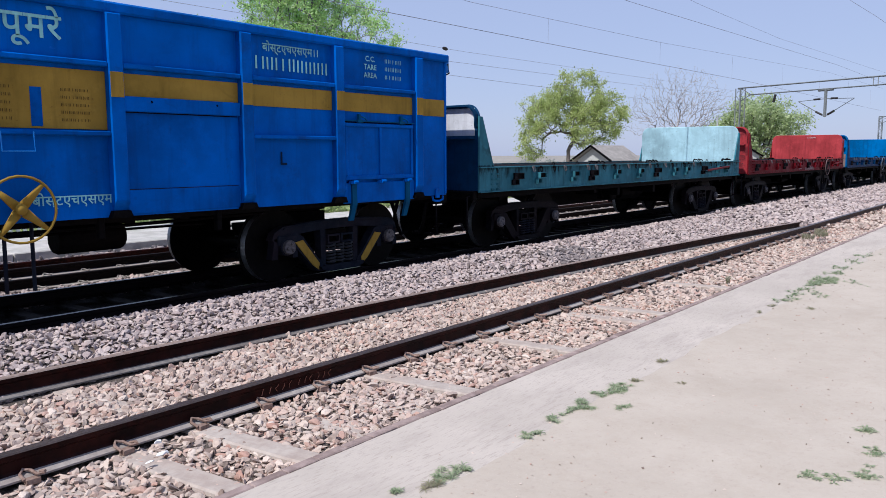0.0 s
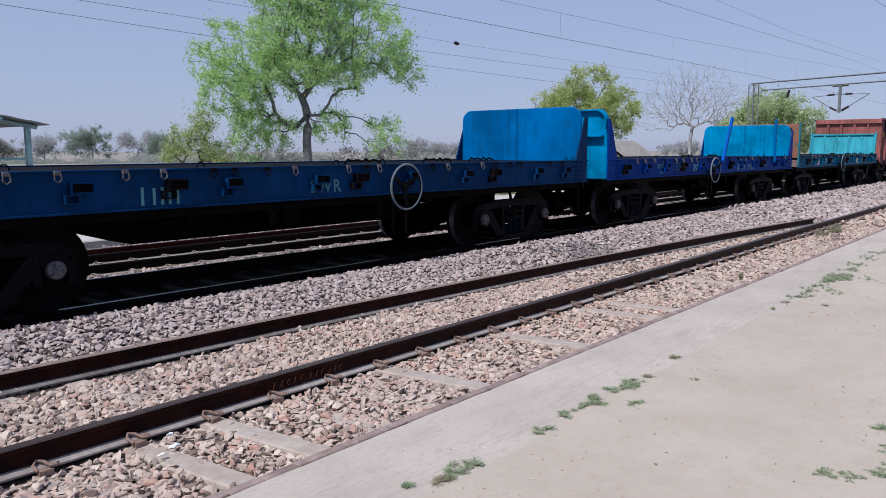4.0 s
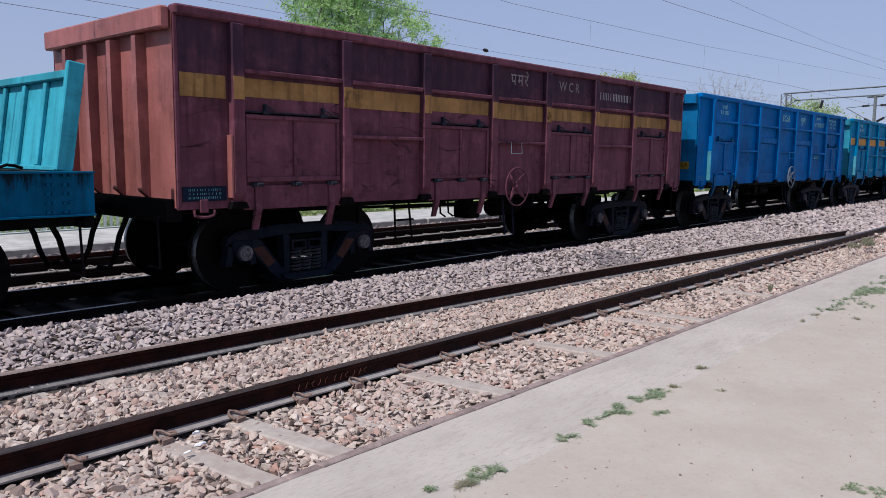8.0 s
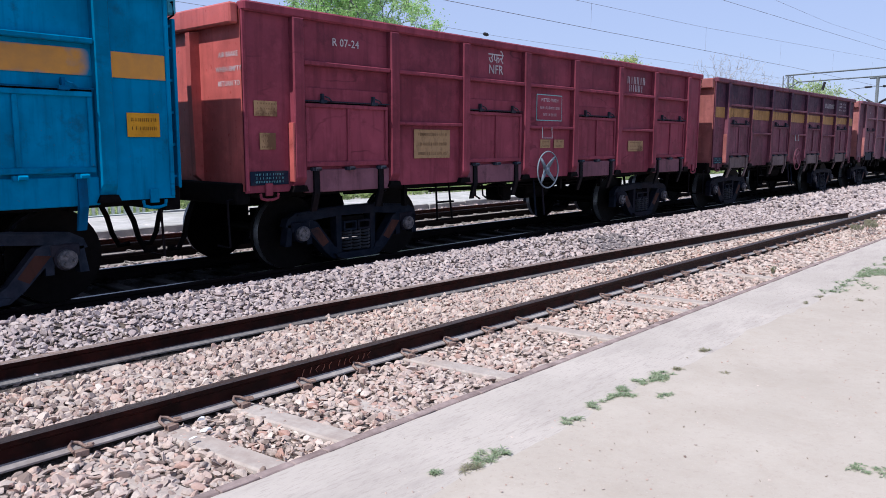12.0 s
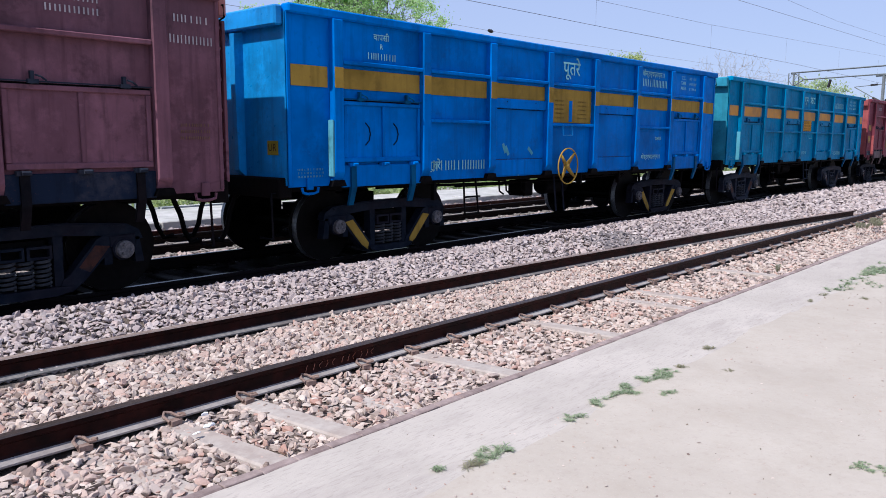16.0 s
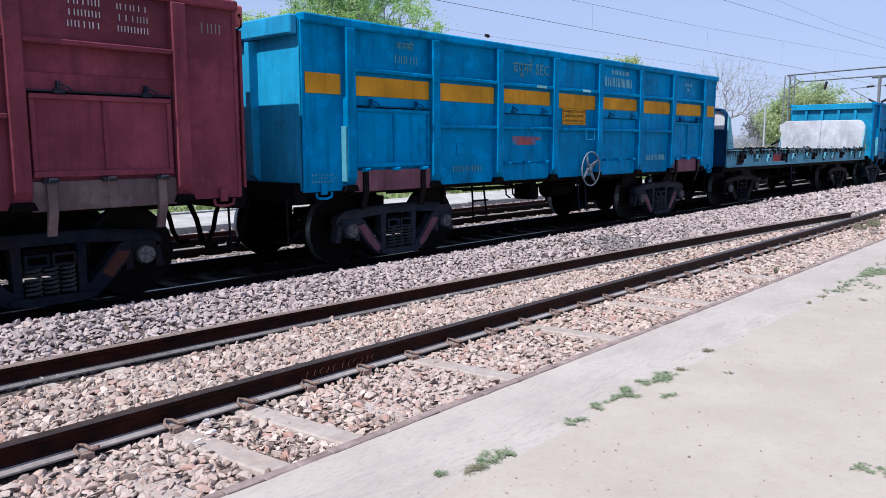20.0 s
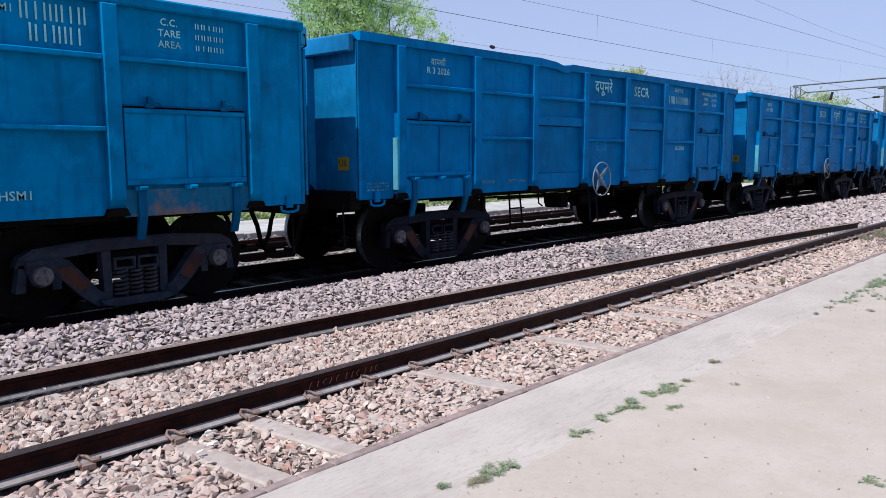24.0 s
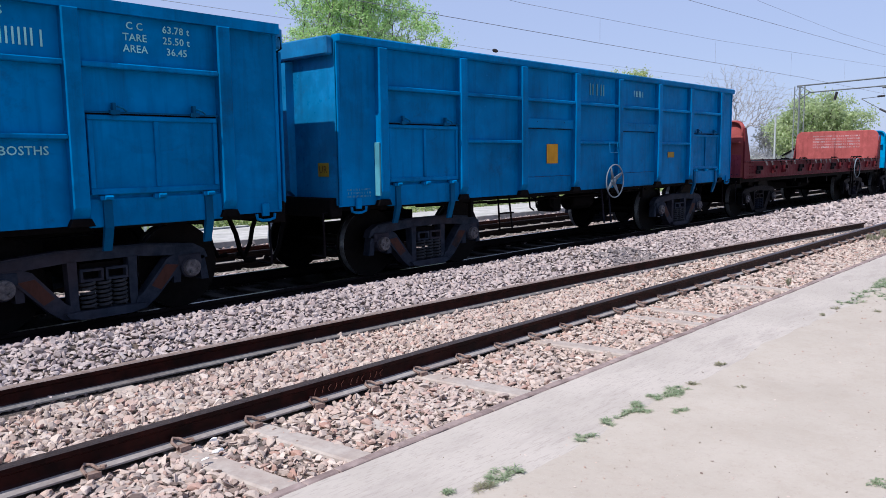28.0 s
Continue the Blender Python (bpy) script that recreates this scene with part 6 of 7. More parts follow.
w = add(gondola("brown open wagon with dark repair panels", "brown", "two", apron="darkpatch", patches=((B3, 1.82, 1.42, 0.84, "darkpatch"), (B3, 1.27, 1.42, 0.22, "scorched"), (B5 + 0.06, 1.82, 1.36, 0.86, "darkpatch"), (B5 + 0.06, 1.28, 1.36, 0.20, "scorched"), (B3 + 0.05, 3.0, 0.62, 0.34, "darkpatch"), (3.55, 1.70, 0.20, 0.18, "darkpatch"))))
write(w, "उमरे NCR", B4, 3.0, 0.30)
number_line(w, B6, 3.02, 0.14, 5)
number_line(w, B6, 2.86, 0.14, 5)
write(w, "R", B1, 2.92, 0.12)
for n, x, z, h in ((6, 4.78, 3.06, 0.07), (6, 4.78, 2.94, 0.07), (5, 6.05, 2.99, 0.08), (6, 6.04, 2.77, 0.09)):
    marks(w, n, x, z, 0.06, h, 0.03, seed=n)
for k in range(3):
    marks(w, 8, 6.05, 1.85 - 0.07 * k, 0.03, 0.035, 0.016, mat="faded_ink", seed=40 + k)
w = add(gondola("bright blue open wagon with a mustard stripe", "sky_blue", "two", "yellow", True, (3,), wheel="yellow", bars="yellow", wheel_x=-0.28))
write(w, "पूतरे", B4, 2.99, 0.34)
number_line(w, B6, 2.92, 0.16)
write(w, "बोस्टएचएसएम।।", B6, 3.10, 0.15)
short_table(w)
blue_slit(w, "sky_blue")
for x in (-5.08, -4.55):
    put("door_handle", cached("door_arc", lambda: tube(bmesh.new(), [(-0.045, 0, 0.15), (0.02, 0, 0.09), (0.045, 0, 0.0), (0.02, 0, -0.09), (-0.045, 0, -0.15)], 0.010, 5)), M["mark_blue"], w, pose(x, -SIDE - 0.043, 1.775), "thin curved door handle")
for x, z, tilt in ((-1.92, 1.53, 30), (-2.0, 1.57, 25), (-1.79, 1.22, 38), (-1.62, 1.18, 35), (-1.26, 1.52, 50), (-1.16, 1.21, 40), (-2.3, 1.62, 20)):
    sm = slab("paint_smear", (-0.03, 0.03, -0.0018, 0.0018, -0.085, 0.085), M["marker"], w, 0.001, "pale smear rubbed into the paint")
    sm.matrix_basis = pose(x, -SIDE - 0.0105, z, 0, -tilt, 0)
write(w, "पूतरे", -3.72, 1.32, 0.17)
number_line(w, -3.03, 1.32, 0.15)
write(w, "बोस्टएचएसएम।।", B6, 1.36, 0.13)
write(w, "GMGS", B6 + 0.3, 1.75, 0.10)
write(w, "वापसी", B1, 3.07, 0.12)
write(w, "R", B1, 2.95, 0.10)
marks(w, 7, B1, 2.82, 0.06, 0.09, 0.02)
w = add(gondola("weathered blue-green open wagon with a sprayed orange stripe", "seagreen", "mixed", "spray", False, cast="frame_light", wheel_x=None))
write(w, "दपूम  SEC", B4, 2.98, 0.26, spread=1.15)
marks(w, 8, -0.30, 1.36, 0.055, 0.10, 0.025)
write(w, "SEC", 2.76, 1.33, 0.13)
number_line(w, 3.38, 1.32, 0.12, 11, wdt=0.052)
number_line(w, B6, 2.92, 0.18, 11, wdt=0.078)
load_table(w)
spring_notice(w, B4 - 0.05, 2.19)
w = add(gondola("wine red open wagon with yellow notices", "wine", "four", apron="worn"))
write(w, "दरे", B3 + 0.05, 3.07, 0.20)
write(w, "SR", B3 + 0.05, 2.88, 0.20, spread=1.4)
load_table(w)
marks(w, 3, 6.05, 3.0, 0.07, 0.11, 0.03, mat="faded_white")
write(w, "R 07-24", B1 + 0.1, 2.99, 0.14)
number_line(w, B6, 3.00, 0.14, 5)
number_line(w, B6, 2.85, 0.14, 5)
write(w, "FITTED WITH", B4, 2.52, 0.10, spread=1.2)
write(w, "CASNUB 22HS MOD-II BOGIE", B4, 2.40, 0.088)
write(w, "(22.32 T AXLE LOAD)", B4, 2.28, 0.088)
for x0, x1, z0, z1 in ((-3.40, -2.72, 1.48, 1.84), (-0.37, -0.03, 1.62, 1.75), (0.03, 0.36, 1.62, 1.75), (2.88, 3.52, 1.56, 1.75), (-6.28, -5.92, 2.14, 2.34), (-6.22, -5.95, 1.68, 1.94)):
    notice(w, x0, x1, z0, z1, "notice_yellow")
w = add(gondola("azure blue open wagon with an orange stripe and red aprons", "azure", "mixed", "orange", False, apron="brown", bars="brown", wheel_x=0.34, cast="frame_light"))
number_line(w, 1.58, 2.93, 0.18, 11, wdt=0.073)
marks(w, 8, B5 + 0.02, 3.12, 0.07, 0.09, 0.02)
marks(w, 10, B6 + 0.1, 1.42, 0.08, 0.12, 0.02)
marks(w, 5, B7, 3.06, 0.05, 0.07, 0.03)
marks(w, 2, B7, 2.95, 0.05, 0.07, 0.03)
write(w, "दपूमरे SECR", -1.36, 2.98, 0.25, mat="dim_letter")
write(w, "वापसी", -4.53, 3.08, 0.14, mat="dim_letter")
marks(w, 5, -4.53, 2.90, 0.07, 0.11, 0.03, mat="dim_letter")
for x in (B3 + 0.35, B4 + 0.25):
    slab("paint_dab", (x - 0.14, x + 0.14, -SIDE - 0.101, -SIDE - 0.0965, 2.672, 2.715), M["letter"], w, 0.001, "dab of white paint on the rib")
spring_notice(w, -0.07, 2.225)
slab("maker_plate", (-3.42, -3.24, -SIDE - 0.020, -SIDE - 0.0085, 1.55, 1.73), M["azure"], w, 0.003, "small painted plate")
marks(w, 9, -3.17, 1.33, 0.06, 0.10, 0.02, mat="dim_letter")
slab("red_band", (-1.98, -1.30, -SIDE - 0.0135, -SIDE - 0.0085, 1.70, 1.84), M["red_band"], w, 0.001, "faded red brushed band")
slab("red_band", (-1.295, -1.14, -SIDE - 0.0135, -SIDE - 0.0085, 1.78, 1.83), M["red_band"], w, 0.001, "faded red brushed band")

# chalky flat wagon, then five blue wagons and two flats
w = add(flat_wagon("weather-stained pale blue flat wagon with chalky white end boards", "flat_pale", "board_shade", "white", wheel=None, seed=9, sunlit_panels="white", rear=(0.20, 3.5)))
slab("patch", (-6.21, -5.80, -SIDE - 0.020, -SIDE - 0.014, 1.14, 1.42), M["darkpatch"], w, 0.001)
slab("patch", (-3.45, -2.65, -SIDE - 0.020, -SIDE - 0.014, 1.20, 1.42), M["red"], w, 0.001, "faded red panel")
marks(w, 10, -3.05, 1.37, 0.045, 0.055, 0.020, y=-SIDE - 0.024, mat="dim_letter", seed=61)
marks(w, 5, -2.85, 1.26, 0.045, 0.055, 0.020, y=-SIDE - 0.024, mat="dim_letter", seed=62)
slab("patch", (2.40, 2.78, -SIDE - 0.020, -SIDE - 0.014, 1.18, 1.42), M["red"], w, 0.001, "faded red panel")
put("hanging_step", cached("hanging_step", hanging_step_mesh), M["frame_light"], w, pose(-1.31, 0, 0))
slab("spare_plate", (FLAT / 2 - 0.10, FLAT / 2 - 0.07, SIDE - 0.28, SIDE + 0.12, 2.20, 2.50), M["white"], w, 0.006, "small square plate beside the end board")
for row, z in enumerate((1.62, 1.70, 1.95, 2.03)):
    for k in range(4 if row < 2 else 2):
        slab("rivet", (-FLAT / 2 + 0.07 + 0.085 * k, -FLAT / 2 + 0.095 + 0.085 * k, -SIDE - 0.026, -SIDE - 0.010, z, z + 0.025), M["flat_pale"], w, 0.004)
rnd = random.Random(77)
for k in range(17):
    x = -6.0 + 0.75 * k + rnd.uniform(-0.22, 0.22)
    put("buckle", cached("buckle", buckle_mesh), M["steel"], w, pose(x, -SIDE - 0.03, 1.47))
    if k % 2:
        put("lashing_hoop", cached("hoop", lambda: tube(bmesh.new(), [(-0.06, 0, 0), (-0.085, 0, 0.08), (-0.05, 0, 0.15), (0.05, 0, 0.15), (0.085, 0, 0.08), (0.06, 0, 0)], 0.013, 5)), M["steel"], w, pose(x + 0.2, -SIDE + 0.05, 1.52) @ Matrix.Scale(0.6, 4))
    if k % 5 == 0:
        slab("sill_plate", (x - 0.09, x + 0.09, -SIDE - 0.024, -SIDE - 0.012, 1.14, 1.50), M["steel"] if k % 2 else M["darkpatch"], w, 0.004, "oil-blackened bracket plate")
w = add(gondola("azure blue open wagon with worn aprons below its doors", "azure_dull", "mixed", apron="apron_blue", wheel_x=-0.34, cast="frame_light"))
write(w, "उपरेNWR", -0.03, 2.97, 0.28)
write(w, "BOSTHSM1", 2.84, 3.06, 0.105)
number_line(w, 3.46, 3.07, 0.17, 6, wdt=0.075)
number_line(w, 3.48, 2.87, 0.17, 5, wdt=0.075)
write(w, "BOSTHSM1", 2.86, 1.33, 0.125)
for k in range(4):
    marks(w, 12, B5, 1.88 - 0.06 * k, 0.03, 0.034, 0.016, mat="dim_letter", seed=90 + k)
short_table(w, heads=("C.C.", "TARE", "AREA"))
for lab, zone, dev, first, wheel_at in (("deep blue open wagon with small stencilled lettering", "SECR", "दपूमरे", "dev", -0.31), ("deep blue open wagon with white zone lettering", "SECR", "दपूमरे", "zone", 0.32),
                                        ("bright blue open wagon with white zone lettering", "ECR", "पूमरे", "zone", 0.33)):
    w = add(gondola(lab, "blue_bright", "two", wheel_x=wheel_at, cast="frame_light" if zone == "ECR" else "frame_dusty", dent={-0.31: -1.57, 0.33: -0.23}.get(wheel_at)))
    write(w, dev, -0.06 if first == "dev" else 1.58, 3.0, 0.29)
    write(w, zone, 1.45 if first == "dev" else 0.03, 2.98, 0.27)
    write(w, "BOSTHS", B6, 3.12, 0.11)
    number_line(w, 3.17, 2.91, 0.17, wdt=0.077)
    short_table(w, values=("63.78 t", "25.50 t", "36.45"), heads=("PAYLOAD" if zone == "SECR" else "C C", "TARE", "AREA"))
    write(w, "BOSTHS", 3.32 if first == "dev" else 3.49, 1.84, 0.12)
    write(w, "LIFTING PAD", -3.66, 1.27, 0.075, mat="dim_letter")
    write(w, "EMPTY  LOAD", -2.83, 1.27, 0.075, mat="dim_letter")
    for x in ((wheel_at + 0.03) - 0.09, (wheel_at + 0.03) + 0.09):
        marks(w, 1, x, 1.66, 0.06, 0.03, 0.01, mat="dim_letter", seed=4)
    write(w, "वापसी\nR 3 2026", B1, 3.0, 0.13)
w = add(gondola("bright blue open wagon with two yellow notices", "blue_bright", "two", wheel_x=0.44, cast="frame_light", patches=((B3 + 0.1, 1.78, 0.34, 0.34, "orange"), (B6 - 0.1, 1.74, 0.30, 0.12, "yellow"))))
number_line(w, B4, 2.98, 0.22, 3, mat="dim_letter")
marks(w, 4, B5, 2.98, 0.08, 0.12, 0.04)
w = add(flat_wagon("maroon flat wagon with faded red end boards and stencilled notices", "flat_maroon", "red_faded", "red_faded", wheel_x=3.0, seed=12, lower="brick"))
for k in range(5):
    marks(w, 22, 6.634, 2.42 - 0.11 * k, 0.05, 0.06, 0.03, y=0.0, rz=-90, seed=20 + k)
w = add(flat_wagon("blue flat wagon behind the red one", "flat_blue", "azure", "azure", wheel_x=1.0, seed=13))


# ---- trees and plants ----
def leaf_mat(name, cols):
    m, t, b = nodes_of(name)
    geo = t.nodes.new("ShaderNodeNewGeometry")
    cr = t.nodes.new("ShaderNodeValToRGB")
    els = cr.color_ramp.elements
    while len(els) < len(cols):
        els.new(0.5)
    for i, cc in enumerate(cols):
        els[i].position, els[i].color = i / (len(cols) - 1), (*cc, 1.0)
    t.links.new(geo.outputs["Random Per Island"], cr.inputs[0])
    t.links.new(cr.outputs[0], b.inputs["Base Color"])
    b.inputs["Roughness"].default_value, b.inputs["Specular IOR Level"].default_value = 0.6, 0.3
    tr = t.nodes.new("ShaderNodeBsdfTranslucent")
    t.links.new(cr.outputs[0], tr.inputs["Color"])
    ms = t.nodes.new("ShaderNodeMixShader")
    ms.inputs[0].default_value = 0.62
    t.links.new(b.outputs[0], ms.inputs[1])
    t.links.new(tr.outputs[0], ms.inputs[2])
    t.links.new(ms.outputs[0], t.nodes["Material Output"].inputs["Surface"])
    return m


M["leaf"] = leaf_mat("fresh_leaves", [(0.26, 0.43, 0.14), (0.44, 0.68, 0.25), (0.58, 0.81, 0.39), (0.33, 0.56, 0.19), (0.71, 0.84, 0.51), (0.27, 0.46, 0.16), (0.58, 0.66, 0.29)])
# green thinned towards grey: some distance haze is put into it
M["leaf_light"] = leaf_mat("hazy_green_leaves", [(0.36, 0.44, 0.23), (0.50, 0.60, 0.33), (0.60, 0.68, 0.42)])
M["leaf_yellow"] = leaf_mat("yellow_green_leaves", [(0.324, 0.389, 0.140), (0.486, 0.583, 0.238), (0.594, 0.648, 0.302), (0.389, 0.475, 0.194)])
# greyed and paled leaves: distance haze is put into these three colours
M["leaf_grey"] = leaf_mat("haze_grey_leaves", [(0.20, 0.22, 0.19), (0.32, 0.33, 0.30), (0.42, 0.41, 0.39), (0.26, 0.29, 0.26)])
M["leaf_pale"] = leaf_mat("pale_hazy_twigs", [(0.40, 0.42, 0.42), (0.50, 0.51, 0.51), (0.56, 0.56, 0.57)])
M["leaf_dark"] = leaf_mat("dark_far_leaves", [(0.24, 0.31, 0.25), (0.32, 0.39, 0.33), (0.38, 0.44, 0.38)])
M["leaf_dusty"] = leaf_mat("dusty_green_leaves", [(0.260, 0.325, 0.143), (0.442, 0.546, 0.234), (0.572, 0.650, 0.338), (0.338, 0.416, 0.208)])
# scrub paled the same way, haze in its colour
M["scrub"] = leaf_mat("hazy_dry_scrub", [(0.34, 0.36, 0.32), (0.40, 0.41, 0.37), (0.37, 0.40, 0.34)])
M["weed"] = leaf_mat("weed_leaves", [(0.24, 0.32, 0.19), (0.33, 0.41, 0.26), (0.42, 0.49, 0.33), (0.48, 0.52, 0.37)])
M["weed_dry"] = leaf_mat("dry_weed_leaves", [(0.27, 0.27, 0.17), (0.36, 0.35, 0.22), (0.42, 0.38, 0.29), (0.30, 0.32, 0.22)])
M["bark_grey"] = grained("pale_grey_bark", (0.13, 0.13, 0.135), (0.21, 0.205, 0.21), 8.0, 0.95, 0.6, 0.03, third=(0.10, 0.098, 0.10))
M["bark"] = grained("grey_bark", (0.10, 0.085, 0.075), (0.18, 0.155, 0.14), 8.0, 0.95, 0.6, 0.03, third=(0.07, 0.06, 0.055))
# bark and twigs paled towards the sky: haze is put into the colour
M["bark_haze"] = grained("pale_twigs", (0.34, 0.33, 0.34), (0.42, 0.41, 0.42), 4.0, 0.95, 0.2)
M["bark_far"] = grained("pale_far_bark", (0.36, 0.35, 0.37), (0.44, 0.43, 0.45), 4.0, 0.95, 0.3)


def cards(name, centres, size, material, seed, parent, long=1.7, flat=1.0):
    """Many small leaves in one mesh, each a bent pair of faces."""
    rs = np.random.RandomState(seed)
    n = len(centres)
    d = rs.normal(0, 1, (n, 3))
    d[:, 2] = (d[:, 2] - 0.35) * flat
    d /= np.linalg.norm(d, axis=1)[:, None]
    u = np.cross(d, rs.normal(0, 1, (n, 3)))
    u /= np.linalg.norm(u, axis=1)[:, None] + 1e-9
    k = np.cross(d, u)
    s = (size * rs.uniform(0.6, 1.3, n))[:, None]
    c = np.asarray(centres)
    quad = np.stack([c - d * s * long * 0.5, c + u * s * 0.42 + k * s * 0.12, c + d * s * long * 0.5, c - u * s * 0.42 + k * s * 0.12], 1)
    me = bpy.data.meshes.new(name)
    me.vertices.add(n * 4)
    me.vertices.foreach_set("co", quad.astype(np.float32).ravel())
    base = (np.arange(n) * 4)[:, None]
    faces = np.concatenate([base + np.array([0, 1, 2]), base + np.array([0, 2, 3])], 1).reshape(-1, 3)
    me.loops.add(faces.size)
    me.loops.foreach_set("vertex_index", faces.astype(np.int32).ravel())
    me.polygons.add(len(faces))
    me.polygons.foreach_set("loop_start", np.arange(0, faces.size, 3, dtype=np.int32))
    me.polygons.foreach_set("loop_total", np.full(len(faces), 3, dtype=np.int32))
    me.update(calc_edges=True)
    me.materials.append(material)
    ob = new(name, me)
    ob.parent = parent
    return ob


def polar(bearing, dist, z=0.0):
    a = radians(bearing)
    return Vector((math.cos(a) * dist, math.sin(a) * dist, z))


GROUND_Z = -0.5


def grown_tree(label, base, trunk_h, trunk_r, lobes, points, leaves, leaf_size, leaf_m, bark_m, seed, clump=0.45, step=0.45, tip=0.016, lean=(0.0, 0.0), group="trees behind the line", hollow=0.0, bare=0.1, gaps=-0.18):
    """Trunk and limbs that grow out to many points of the crown's lobes, and clumps of small leaves on those points.
    A lobe is (across, away, height, half width, half depth, half height), across being to the observer's right."""
    rs = np.random.RandomState(seed)
    tr = thing("tree", label, "tree", group, Matrix.Translation(base))
    b = math.atan2(base.y, base.x)
    away, right = np.array((math.cos(b), math.sin(b), 0.0)), np.array((math.sin(b), -math.cos(b), 0.0))
    vol = np.array([l[3] * l[4] * l[5] for l in lobes]) ** 0.75
    pts = []
    while len(pts) < points:
        l = lobes[rs.choice(len(lobes), p=vol / vol.sum())]
        u = rs.normal(0, 1, 3)
        u *= max(rs.rand(), hollow) ** 0.40 / np.linalg.norm(u)
        q = right * (l[0] + u[0] * l[3]) + away * (l[1] + u[1] * l[4]) + np.array((0, 0, l[2] + u[2] * l[5]))
        if noise.noise(Vector(q) * 0.45 + Vector((seed, 0, 0))) > gaps and q[2] > 0.3:
            pts.append(q)
    pts = np.array(pts)
    node = [np.array((lean[0] * k / 6.0 + 0.05 * math.sin(k * 1.7 + seed), lean[1] * k / 6.0, trunk_h * k / 6.0)) for k in range(7)]
    up = [-1, 0, 1, 2, 3, 4, 5]
    top = node[-1]
    ends = []
    for q in pts[np.argsort(np.linalg.norm(pts - top, axis=1))]:
        arr = np.array(node)
        d = np.linalg.norm(arr - q, axis=1) + 0.50 * np.linalg.norm(arr - top, axis=1)
        d[:4] += 6.0
        k = int(np.argmin(d))
        n = max(2, int(np.linalg.norm(node[k] - q) / step))
        a = node[k]
        sag = 0.10 * np.linalg.norm(q - a)
        last = k
        for s in range(1, n + 1):
            f = s / n
            w = a + (q - a) * f + rs.normal(0, 0.09, 3) * step * (f < 1) + np.array((0, 0, sag * math.sin(math.pi * f)))
            node.append(w)
            up.append(last)
            last = len(node) - 1
        ends.append(last)
    area = np.zeros(len(node))
    kids = [0] * len(node)
    for k in ends:
        area[k] = max(area[k], tip ** 2.3)
    for k in range(len(node) - 1, 0, -1):
        area[k] = max(area[k], tip ** 2.3)
        area[up[k]] += area[k]
        kids[up[k]] += 1
    rad = area ** (1 / 2.3)
    rad *= np.where(rad > tip * 1.01, (trunk_r - tip) / (rad[0] - tip), 1.0) * np.where(rad > tip * 1.01, 1, 1)
    rad = np.maximum(rad, tip * 0.8)
    rad[0] *= 1.35
    bm = bmesh.new()
    used = set()
    order = sorted(range(len(node)), key=lambda k: rad[k])
    for k in order:
        if k in used:
            continue
        chain = [k]
        used.add(k)
        while up[chain[-1]] >= 0:
            chain.append(up[chain[-1]])
            if chain[-1] in used:
                break
            used.add(chain[-1])
        if len(chain) > 1:
            r = [float(rad[c]) for c in chain]
            if len(r) > 2:
                r[-1] = min(r[-1], r[-2] * 1.25)
            tube(bm, [Vector(node[c]) for c in chain], r, 7 if max(r) > 0.12 else 5 if max(r) > 0.04 else 3)
    part("trunk", bm, bark_m, tr, smooth=True)
    if leaves:
        full = pts[rs.rand(len(pts)) > bare]
        pick = full[rs.randint(0, len(full), leaves)]
        cards("crown", pick + rs.normal(0, 1, (leaves, 3)) * clump * rs.uniform(0.25, 1.0, (leaves, 1)), leaf_size, leaf_m, seed, tr)
    return tr


# across, away, height, half width, half depth, half height of each lobe of a crown
grown_tree("large spreading tree with fresh green leaves", polar(49.6, 44, GROUND_Z), 4.2, 0.25,
           [(0.0, 0, 10.8, 3.5, 3.4, 3.2), (-0.2, 0, 12.2, 2.7, 2.6, 1.9), (0.4, 0, 11.2, 2.6, 2.6, 2.4), (-3.0, 0, 7.3, 3.4, 3.0, 2.2), (3.1, 0, 8.8, 2.9, 3.0, 2.3), (0.0, 0, 8.2, 3.6, 3.2, 2.0), (-4.0, 0, 5.4, 2.2, 2.2, 1.9), (-3.3, 0, 3.3, 1.3, 1.5, 2.1), (4.9, 0, 7.4, 1.4, 1.6, 1.0), (5.7, 0, 6.5, 1.0, 1.0, 0.8), (4.5, -0.4, 3.1, 1.3, 1.2, 1.3), (-0.8, 0, 6.6, 2.6, 3.2, 1.4), (1.2, 0, 3.6, 1.3, 1.4, 0.9), (2.0, 0, 6.4, 1.9, 2.4, 1.3), (-1.6, 0.5, 3.4, 1.6, 1.4, 1.0)],
           1400, 92000, 0.084, M["leaf"], M["bark_grey"], 5, clump=0.27, hollow=0.15, bare=0.08, tip=0.013, gaps=-0.58)
grown_tree("young bushy tree with light green leaves", polar(57.9, 45, GROUND_Z), 1.0, 0.09, [(-0.4, 0, 2.4, 1.0, 1.0, 1.2), (0.7, 0, 3.6, 0.7, 0.8, 1.0), (1.4, 0, 1.9, 1.0, 1.0, 0.9), (-1.2, 0, 1.5, 0.7, 0.8, 0.8)], 110, 7000, 0.08, M["leaf_dusty"], M["bark"], 8, clump=0.26, tip=0.012)
for i, (bear, dist, high, half, n) in enumerate(((54.6, 52, 2.6, 2.6, 2600), (51.2, 55, 2.9, 2.4, 2200), (46.9, 55, 2.4, 2.2, 1500), (43.6, 58, 2.9, 2.4, 2600))):
    grown_tree("half-bare grey shrub below the large tree", polar(bear, dist, GROUND_Z), 0.5, 0.07, [(0, 0, high * 0.55, half, 1.4, high * 0.5)], 130, n, 0.10, M["leaf_grey"], M["bark"], 90 + i, clump=0.3, tip=0.014, bare=0.45)
